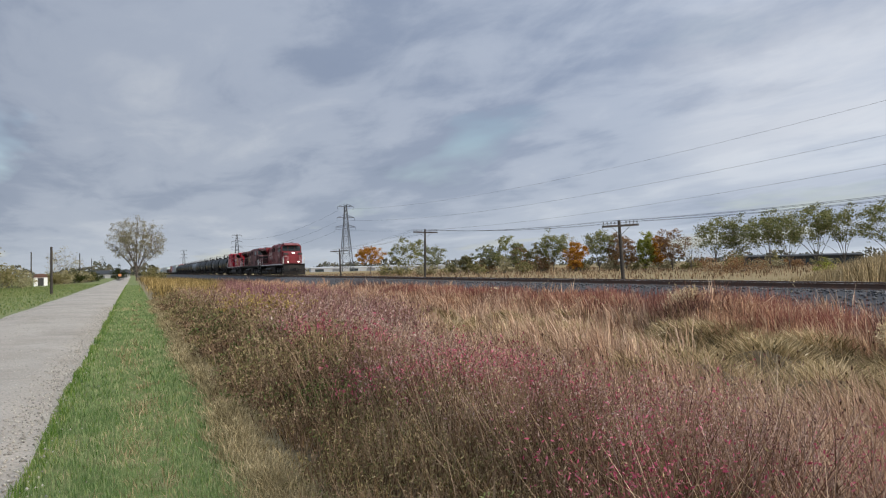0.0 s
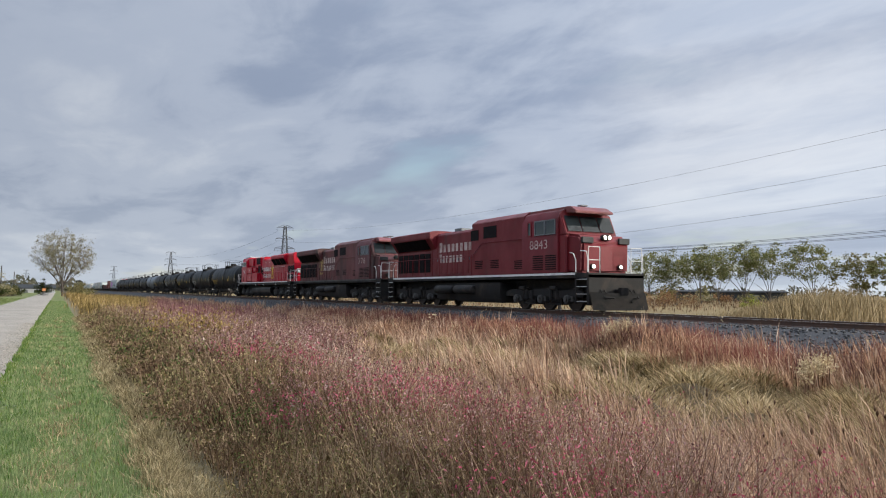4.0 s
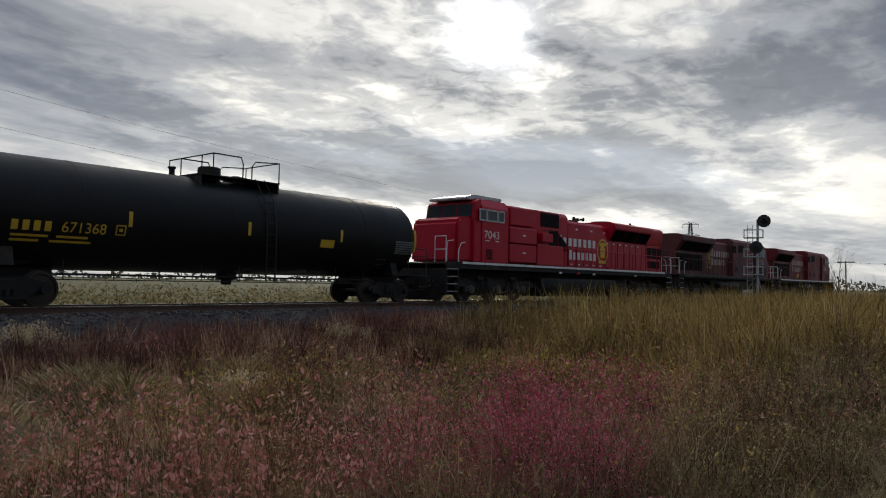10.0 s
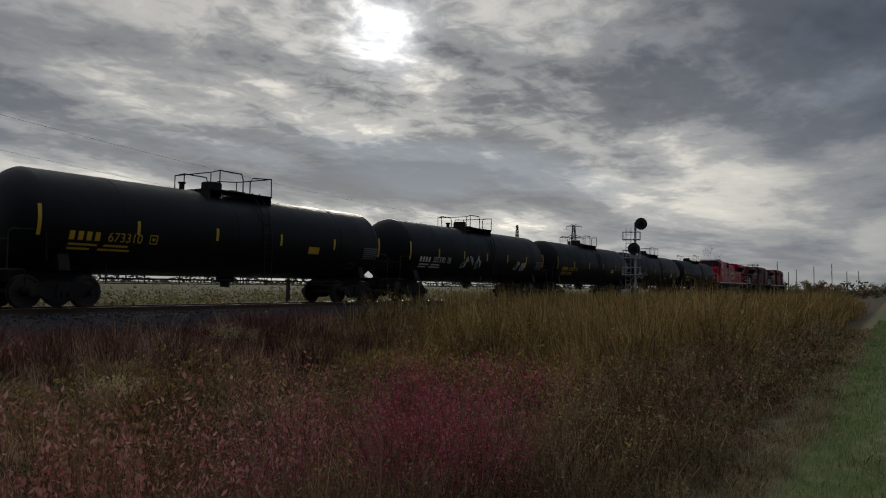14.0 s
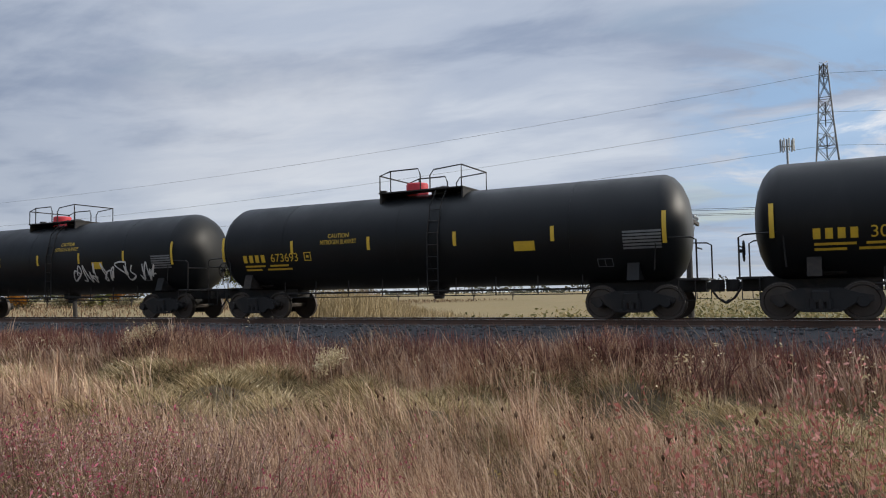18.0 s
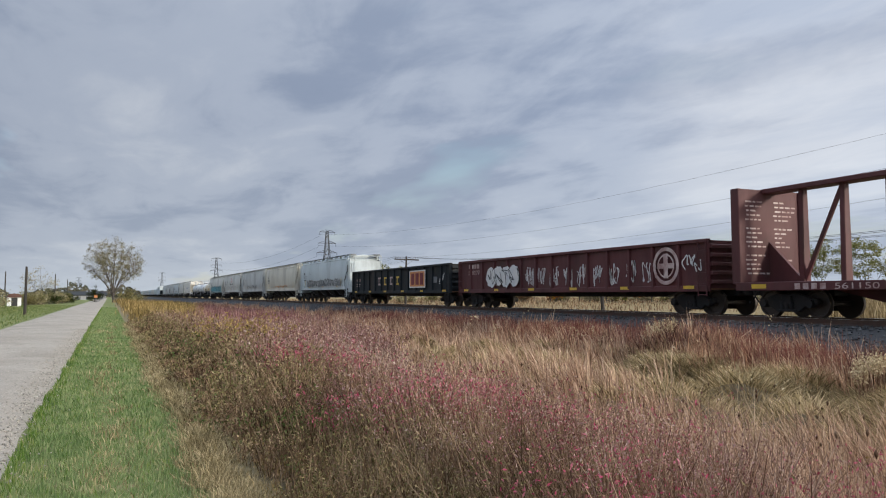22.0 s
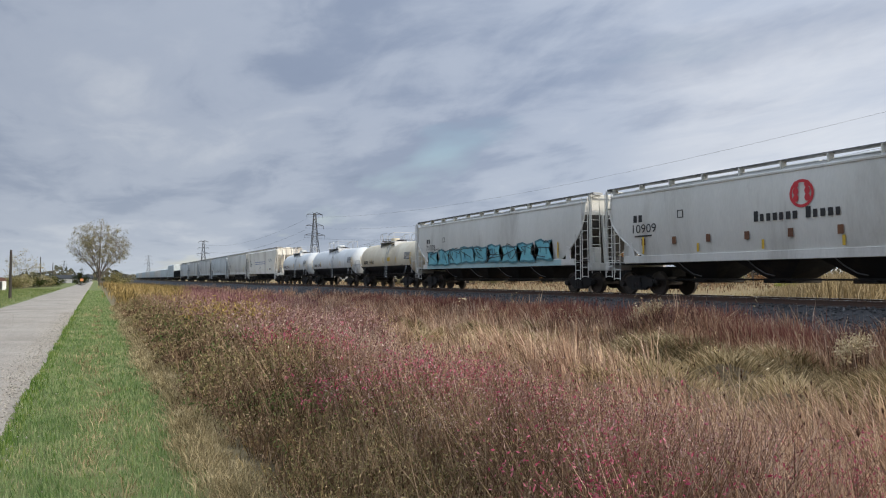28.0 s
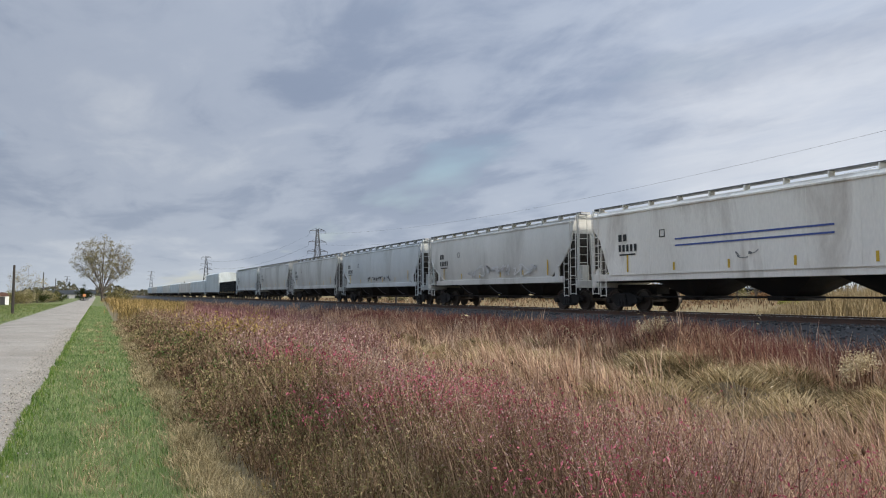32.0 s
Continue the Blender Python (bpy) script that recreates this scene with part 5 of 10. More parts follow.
# ---------------------------------------------------------------- locomotives
def loco_truck(loco, y, spacing, r=0.53, kind="a"):
    def frame_mesh(bm):
        L = spacing + 1.05
        for s in (-1, 1):
            x = s * 1.12
            prism(bm, [(-L, 0.62), (-L, 0.86), (-L + 0.5, 0.98), (-spacing * 0.55, 0.90), (-0.45, 1.0), (0.45, 1.0), (spacing * 0.55, 0.90), (L - 0.5, 0.98), (L, 0.86), (L, 0.62),
                       (spacing + 0.35, 0.66), (spacing * 0.6, 0.52), (0.5, 0.64), (-0.5, 0.64), (-spacing * 0.6, 0.52), (-spacing - 0.35, 0.66)], x - 0.09, x + 0.09, "x", 0.02)
            for dy in (-spacing * 0.5, spacing * 0.5):
                for k in (-0.22, 0.22):
                    tube(bm, [(x + s * 0.10, dy + k, 0.50), (x + s * 0.10, dy + k, 0.92)], 0.10, 8)
        box(bm, -1.1, 1.1, -0.3, 0.3, 0.7, 1.0, 0.03)
        for dy in (-spacing * 0.5, spacing * 0.5):
            box(bm, -0.98, 0.98, dy - 0.44, dy + 0.44, 0.27, 0.74, 0.08)
            for s in (-1, 1):
                box(bm, s * 1.06 - 0.06, s * 1.06 + 0.06, dy - 0.40, dy + 0.40, 0.36, 0.62, 0.03)
                tube(bm, [(s * 1.18, dy - 0.52, 0.66), (s * 1.20, dy - 0.46, 0.30), (s * 1.20, dy + 0.46, 0.30), (s * 1.18, dy + 0.52, 0.66)], 0.035, 6)
        for dy in (-L + 0.12, L - 0.12):
            box(bm, -1.05, 1.05, dy - 0.1, dy + 0.1, 0.70, 0.92, 0.02)
    tr = part("truck", kept("loco_truck:%s%.2f" % (kind, spacing), frame_mesh, BLACK_STEEL), BLACK_STEEL, loco, "black three-axle truck", at=(0, y, 0))

    def journal(bm):
        tube(bm, [(-1.34, 0, r), (-1.02, 0, r)], 0.19, 12)
        tube(bm, [(-1.40, 0, r), (-1.34, 0, r)], 0.11, 12)
        box(bm, -1.22, -1.04, -0.30, 0.30, r - 0.12, r + 0.16, 0.03)
    for k in (-1, 0, 1):
        wheelset(tr, k * spacing, r)
        for s in (-1, 1):
            part("axle_box", kept("axle_box:%.2f" % r, journal, CHUTE), CHUTE, tr, at=pose(0, k * spacing, 0, 0, 0, 0 if s < 0 else 180))
    for k in (-0.62, 0.62):
        bm = B()
        tube(bm, [(-1.30, k * spacing, 1.02), (-1.30, k * spacing + 0.42, 1.02)], 0.10, 8)
        tube(bm, [(-1.26, k * spacing + 0.1, 0.98), (-1.2, k * spacing + 0.25, 0.45)], 0.035, 6)
        part("brake_cylinder", bm, BLACK_STEEL, tr)
    return tr


def stanchions(loco, y0, y1, count, z0, z1, x, mat, name="handrail"):
    bm = B()
    for i in range(count):
        y = y0 + (y1 - y0) * i / (count - 1)
        tube(bm, [(x, y, z0), (x, y, z1)], 0.018, 5)
    tube(bm, [(x, y0, z1), (x, y1, z1)], 0.02, 5)
    return part(name, bm, mat, loco)


def stair_well(loco, y, s, mat=BLACK_STEEL, tread=WHITE_PAINT, sides=(-1, 1)):
    """Steps and side plate at a corner; s: +1 towards +y."""
    for side in sides:
        bm = B()
        x = side * 1.5
        box(bm, x - 0.02, x + 0.02, y - s * 0.06, y, 0.35, 1.70)
        box(bm, x - 0.02, x + 0.02, y + s * 0.72, y + s * 0.80, 0.35, 1.70)
        box(bm, side * 0.95 - 0.02, side * 0.95 + 0.02, y, y + s * 0.75, 0.4, 1.6)
        st = part("step_well", bm, mat, loco)
        for k in range(4):
            bm = B()
            z = 0.42 + 0.31 * k
            box(bm, side * 1.02 if side > 0 else -1.5, side * 1.5 if side > 0 else -1.02, y + s * 0.02, y + s * 0.70, z, z + 0.03)
            stp = part("step", bm, mat, st)
            bm = B()
            box(bm, x - 0.026, x + 0.026, y + s * 0.03, y + s * 0.70, z + 0.031, z + 0.05)
            part("step_edge", bm, tread, st)
        bm = B()
        tube(bm, [(x, y - s * 0.03, 1.0), (x, y - s * 0.03, 2.2), (x, y - s * 0.2, 2.5), (x, y - s * 0.45, 2.55)], 0.02, 6)
        tube(bm, [(x, y + s * 0.76, 0.5), (x, y + s * 0.76, 2.2), (x, y + s * 0.7, 2.55), (x, y + s * 0.30, 2.6)], 0.02, 6)
        part("grab_rail", bm, tread, loco)


def ends(loco, half, mat, plow_at):
    for s in (-1, 1):
        coupler(loco, s * (half - 0.35), s)
        bm = B()
        box(bm, -1.5, 1.5, s * (half - 0.62), s * (half - 0.78), 0.30, 1.60, 0.02)
        part("pilot_plate", bm, mat, loco)
        bm = B()
        for x in (-0.9, -0.7, 0.7, 0.9):
            tube(bm, [(x, s * (half - 0.6), 0.95), (x, s * (half - 0.3), 0.62), (x * 0.8, s * (half - 0.1), 0.6)], 0.03, 6)
        part("air_hoses", bm, BLACK_STEEL, loco)
        bm = B()
        for x in (-1.45, -0.85, 0.85, 1.45):
            tube(bm, [(x, s * (half - 0.70), 1.6), (x, s * (half - 0.70), 2.75)], 0.018, 5)
        for x0, x1 in ((-1.45, -0.85), (0.85, 1.45)):
            for z in (2.2, 2.75):
                tube(bm, [(x0, s * (half - 0.70), z), (x1, s * (half - 0.70), z)], 0.018, 5)
        part("end_railing", bm, WHITE_PAINT, loco)
    bm = B()
    s = plow_at
    vs = [bm.verts.new(p) for p in ((-1.5, s * (half - 0.55), 0.85), (0, s * (half - 0.15), 0.80), (1.5, s * (half - 0.55), 0.85), (1.5, s * (half - 0.35), 0.10), (0, s * (half + 0.02), 0.10), (-1.5, s * (half - 0.35), 0.10))]
    bm.faces.new((vs[0], vs[1], vs[4], vs[5])), bm.faces.new((vs[1], vs[2], vs[3], vs[4]))
    bmesh.ops.solidify(bm, geom=bm.faces, thickness=0.03)
    part("snow_plow", bm, BLACK_STEEL, loco)


def fan(loco, y, z, r=0.62):
    def make(bm):
        lathe(bm, [(0, r), (0.10, r), (0.12, r - 0.05), (0.08, r - 0.06), (0.08, 0.15), (0.13, 0.13), (0.13, 0.01)], "z", (0, 0, 0), 24)
    part("roof_fan", kept("roof_fan", make, GALV), GALV, loco, at=(0, y, z))


def horn(loco, y, z):
    bm = B()
    for i, d in enumerate((-1, 1, -1)):
        yy = y + (i - 1) * 0.02
        x = (i - 1) * 0.16
        lathe(bm, [(d * 0.02, 0.03), (d * 0.25, 0.045), (d * 0.38, 0.10), (d * 0.385, 0.01)], "y", (x, yy, z + 0.26), 10)
    tube(bm, [(0, y, z), (0, y, z + 0.24)], 0.04, 6)
    box(bm, -0.25, 0.25, y - 0.05, y + 0.05, z + 0.18, z + 0.24)
    part("horn", bm, BLACK_STEEL, loco)


def window(loco, y0, y1, z0, z1, x, frame_mat, parent=None):
    """A cab side window in a frame; the pane is glass."""
    s = 1 if x > 0 else -1
    bm = B()
    for a, b, c, d in ((y0, y1, z0, z0 + 0.05), (y0, y1, z1 - 0.05, z1), (y0, y0 + 0.05, z0 + 0.05, z1 - 0.05), (y1 - 0.05, y1, z0 + 0.05, z1 - 0.05)):
        box(bm, min(x, x + s * 0.035), max(x, x + s * 0.035), a, b, c, d)
    w = part("side_window", bm, frame_mat, parent or loco, "cab side window")
    bm = B()
    box(bm, min(x, x + s * 0.012), max(x, x + s * 0.012), y0 + 0.05, y1 - 0.05, z0 + 0.05, z1 - 0.05)
    part("pane", bm, GLASS, w)


def crest(loco, y, z, r, x, mat, shield):
    bm = B()
    ring(bm, y, z, r * 0.86, r, x)
    ring(bm, y, z + 0.02, r * 0.05, r * 0.42, x)
    c = part("crest", bm, mat, loco, "round gold crest")
    bars(c, [(y + r * 0.7, y - r * 0.7, z - r * 1.05, z - r * 0.8), (y + r * 0.42, y - r * 0.42, z - r * 0.55, z - r * 0.30)], mat, x=x - 0.002, name="ribbon")
    blobs(c, [oval(y, z + r * 0.55, r * 0.55, r * 0.18, 16, 0.12, 3), [(y + r * 0.45, z + r * 0.3), (y - r * 0.45, z + r * 0.3), (y - r * 0.42, z - r * 0.2), (y, z - r * 0.62), (y + r * 0.42, z - r * 0.2)]], mat, x=x - 0.003, name="shield")


def ge_locomotive(label, front, back, mat, number, letters, lights=False, crest_mat=None, stripe=WHITE_PAINT, wing=0.75, aft=0.0):
    """A long hood unit with its cab towards -y and winged radiators at the rear."""
    loco = vehicle("diesel_locomotive", label, "locomotive", front, back, "locomotives of the train")
    half = (back - front) / 2
    # underframe
    bm = B()
    box(bm, -1.5, 1.5, -half + 0.62, half - 0.62, 1.44, 1.66, 0.02)
    box(bm, -0.5, 0.5, -half + 0.8, half - 0.8, 0.9, 1.44, 0.03)
    part("underframe", bm, BLACK_STEEL, loco)
    bm = B()
    box(bm, -1.525, -1.502, -half + 1.5, half - 1.5, 1.58, 1.68)
    box(bm, 1.502, 1.525, -half + 1.5, half - 1.5, 1.58, 1.68)
    part("sill_stripe", bm, stripe, loco, "pale stripe along the frame edge")
    # nose and cab
    bm = B()
    prism(bm, [(-half + 1.35, 1.68), (-half + 1.30, 2.95), (-half + 1.55, 3.28), (-half + 2.45, 3.40), (-half + 2.45, 1.68)], -1.28, 1.28, "x", 0.10)
    nose = part("nose", bm, mat, loco)
    bm = B()
    box(bm, -0.32, 0.32, -half + 1.285, -half + 1.33, 1.75, 2.85, 0.01)
    part("nose_door", bm, mat, nose)
    c0, c1 = -half + 2.30, -half + 5.62
    bm = B()
    prism(bm, [(-1.50, 1.68), (1.50, 1.68), (1.50, 3.95), (1.28, 4.32), (0.9, 4.46), (-0.9, 4.46), (-1.28, 4.32), (-1.50, 3.95)], c0 + 0.45, c1, "y", 0.03)
    prism(bm, [(c0 + 0.5, 3.30), (c0 - 0.05, 3.34), (c0 + 0.42, 4.22), (c0 + 0.5, 4.24)], -1.42, 1.42, "x", 0.04)
    box(bm, -1.42, 1.42, c0 - 0.02, c0 + 0.5, 1.68, 3.34, 0.05)
    cab = part("cab", bm, mat, loco)
    bm = B()
    prism(bm, [(c0 - 0.25, 4.20), (c1 + 0.05, 4.40), (c1 + 0.05, 4.50), (c0 + 0.2, 4.50), (c0 - 0.25, 4.28)], -1.05, 1.05, "x", 0.03)
    part("cab_roof", bm, RED_FADED, cab, "sun-bleached cab roof")
    for x0, x1 in ((-1.28, -0.52), (-0.46, 0.46), (0.52, 1.28)):
        bm = B()
        q = [(c0 - 0.02 - 0.02, 3.48), (c0 + 0.34 - 0.02, 4.12)]
        vs = [bm.verts.new(p) for p in ((x0, q[0][0], q[0][1]), (x1, q[0][0], q[0][1]), (x1, q[1][0], q[1][1]), (x0, q[1][0], q[1][1]))]
        bm.faces.new(vs)
        bmesh.ops.solidify(bm, geom=bm.faces, thickness=0.02)
        part("windscreen", bm, GLASS, cab, "slanted windscreen pane")
    for x in (-1.5, 1.5):
        window(loco, c0 + 0.62, c0 + 1.42, 3.38, 4.00, x, GALV, cab)
        window(loco, c0 + 1.44, c0 + 2.24, 3.38, 4.00, x, GALV, cab)
        window(loco, c0 + 2.50, c0 + 2.82, 3.38, 4.00, x, mat, cab)
    # auxiliary, engine and radiator hoods
    bm = B()
    prism(bm, [(-1.34, 1.68), (1.34, 1.68), (1.34, 4.30), (1.0, 4.52), (-1.0, 4.52), (-1.34, 4.30)], c1 + 0.02, -0.45, "y", 0.02)
    part("electrical_hood", bm, mat, loco)
    bm = B()
    prism(bm, [(-0.98, 1.68), (0.98, 1.68), (0.98, 4.02), (0.82, 4.16), (-0.82, 4.16), (-0.98, 4.02)], -0.45, 5.0, "y", 0.02)
    part("engine_hood", bm, mat, loco)
    bm = B()
    box(bm, -1.0, 1.0, 5.0, half - 1.05, 1.68, 3.30, 0.03)
    prism(bm, [(-1.0, 3.30), (1.0, 3.30), (1.46, 3.92), (1.46, 4.22), (1.1, 4.32), (-1.1, 4.32), (-1.46, 4.22), (-1.46, 3.92)], 4.95 + aft, half - wing, "y", 0.03)
    rad = part("radiator_hood", bm, mat, loco, "flared radiator wings over the rear hood")
    for s in (-1, 1):
        bm = B()
        vs = [bm.verts.new(p) for p in ((s * 1.08, 5.5 + aft, 3.33), (s * 1.08, half - wing - 0.5, 3.33), (s * 1.475, half - wing - 0.5, 3.86), (s * 1.475, 5.5 + aft, 3.86))]
        bm.faces.new(vs)
        bmesh.ops.solidify(bm, geom=bm.faces, thickness=-0.03 * s)
        part("radiator_screen", bm, GRILLE, rad, "dark radiator screen")
        grid = kept("grille_door", lambda bm: [box(bm, -0.03, 0.0, -0.33, 0.33, 0, 1.15)] + [box(bm, -0.05, -0.03, -0.33, 0.33, 0.08 + 0.13 * i, 0.12 + 0.13 * i) for i in range(8)], GRILLE)
        for k in range(6):
            part("louvre_door", grid, GRILLE, rad, "dark louvred door", at=pose(s * 1.002, 5.55 + 0.80 * k, 1.98, 0, 0, 0 if s < 0 else 180))
    # engine-room doors, vents
    door = kept("hood_door", lambda bm: box(bm, -0.025, 0.0, -0.30, 0.30, 0.0, 1.55, 0.008), mat)
    latch = kept("latch", lambda bm: box(bm, -0.05, -0.02, -0.03, 0.03, -0.07, 0.07), GALV)
    for s in (-1, 1):
        for k in range(8):
            y = -0.05 + 0.64 * k
            d = part("hood_door", door, mat, loco, at=pose(s * 0.982, y + 0.2, 1.85, 0, 0, 0 if s < 0 else 180))
            part("latch", latch, GALV, d, at=(0, 0.24, 0.8))
        for y, z, w2, h in ((-2.1, 3.55, 0.42, 0.55), (-2.75, 3.55, 0.22, 0.55), (-0.75, 3.50, 0.42, 0.50)):
            bm = B()
            box(bm, s * 1.342 - 0.012, s * 1.342 + 0.012, y - w2, y + w2, z, z + h)
            part("air_intake", bm, GRILLE, loco, "dark air intake")
        for y, z in ((-1.2, 2.05), (-2.8, 2.05), (c1 + 0.5, 1.95)):
            for i in range(5):
                bm = B()
                box(bm, s * 1.345 - 0.015, s * 1.345 + 0.015, y - 0.38, y + 0.38, z + 0.09 * i, z + 0.09 * i + 0.04)
                part("vent_slat", bm, GRILLE, loco)
        for y, z in ((c0 + 1.0, 1.85), (c0 + 2.0, 1.85)):
            for i in range(7):
                bm = B()
                box(bm, s * 1.505 - 0.012, s * 1.505 + 0.012, y - 0.40, y + 0.40, z + 0.10 * i, z + 0.10 * i + 0.045)
                part("vent_slat", bm, GRILLE, loco)
        stanchions(loco, -0.6, half - 1.5, 12, 1.68, 2.75, s * 1.44, mat)
        bm = B()
        tube(bm, [(s * 1.40, c1 + 0.05, 3.35), (s * 1.40, -1.6, 3.35), (s * 1.40, -0.6, 2.75)], 0.02, 5)
        part("sloped_handrail", bm, mat, loco)
    bm = B()
    box(bm, -0.55, 0.55, 2.2, 3.0, 4.14, 4.36, 0.03)
    part("exhaust_stack", bm, GALV, loco)
    horn(loco, 1.1, 4.14)
    # fuel tank, air reservoirs
    bm = B()
    prism(bm, [(-1.25, 0.28), (1.25, 0.28), (1.42, 0.55), (1.42, 1.30), (-1.42, 1.30), (-1.42, 0.55)], -3.5, 1.2, "y", 0.04)
    part("fuel_tank", bm, BLACK_STEEL, loco)
    bm = B()
    prism(bm, [(-1.1, 0.35), (1.1, 0.35), (1.2, 0.6), (1.2, 1.30), (-1.2, 1.30), (-1.2, 0.6)], 1.2, 4.0, "y", 0.04)
    part("equipment_box", bm, BLACK_STEEL, loco)
    for s in (-1, 1):
        for y0, y1 in ((-1.0, 1.1), (1.3, 3.4)):
            bm = B()
            lathe(bm, [(y0, 0.05), (y0 + 0.05, 0.19), (y0 + 0.14, 0.23), (y1 - 0.14, 0.23), (y1 - 0.05, 0.19), (y1, 0.05)], "y", (s * 1.50, 0, 0.95), 16)
            part("air_reservoir", bm, BLACK_STEEL, loco, "cylindrical air reservoir")
    loco_truck(loco, -half + 4.4, 2.0, kind="g")
    loco_truck(loco, half - 4.4, 2.0, kind="g")
    stair_well(loco, -half + 1.45, -1)
    stair_well(loco, half - 1.45, 1)
    ends(loco, half, BLACK_STEEL, -1)
    # lettering blocks and number
    x = -1.012
    if letters:
        bars(loco, letter_blocks(4.55 + aft, 0.55 + aft, 3.12, 0.40, 8, 0.1), letters, x=x, name="company_name", label="row of worn white letter-sized blocks")
        bars(loco, letter_blocks(4.55 + aft, 1.65 + aft, 2.50, 0.40, 7, 0.1), letters, x=x, name="company_name")
    if crest_mat:
        crest(loco, 5.0 + aft, 2.85, 0.62, -1.030, crest_mat, None)
    lettering(loco, number, c0 + 2.65, c0 + 1.25, 2.80, 0.40, letters or WHITE_PAINT, x=-1.508)
    for i, (z, ys) in enumerate(((3.05, 0),)):
        for xx in (-1.0, 1.0):
            bm = B()
            box(bm, xx - 0.30, xx + 0.30, -half + 1.27, -half + 1.40, 2.95, 3.20, 0.02)
            part("number_board", bm, BLACK_PAINT, nose, "dark number board")
    for xx, zz in ((-0.12, 3.20), (0.12, 3.20), (-0.75, 1.95), (0.75, 1.95)):
        bm = B()
        tube(bm, [(xx, -half + 1.42, zz), (xx, -half + 1.22, zz)], 0.12, 14)
        hl = part("headlight", bm, BLACK_STEEL, nose)
        bm = B()
        tube(bm, [(xx, -half + 1.23, zz), (xx, -half + 1.205, zz)], 0.075, 14)
        part("lens", bm, HEADLIGHT if lights else GLASS, hl, "lit headlight lens" if lights else "dark headlight lens")
    bm = B()
    for y in (c0 + 1.0, c0 + 1.8):
        tube(bm, [(0.3, y, 4.46), (0.3, y, 4.66)], 0.03, 6)
        box(bm, 0.1, 0.5, y - 0.15, y + 0.15, 4.62, 4.68, 0.02)
    part("antenna", bm, GALV, loco)
    return loco


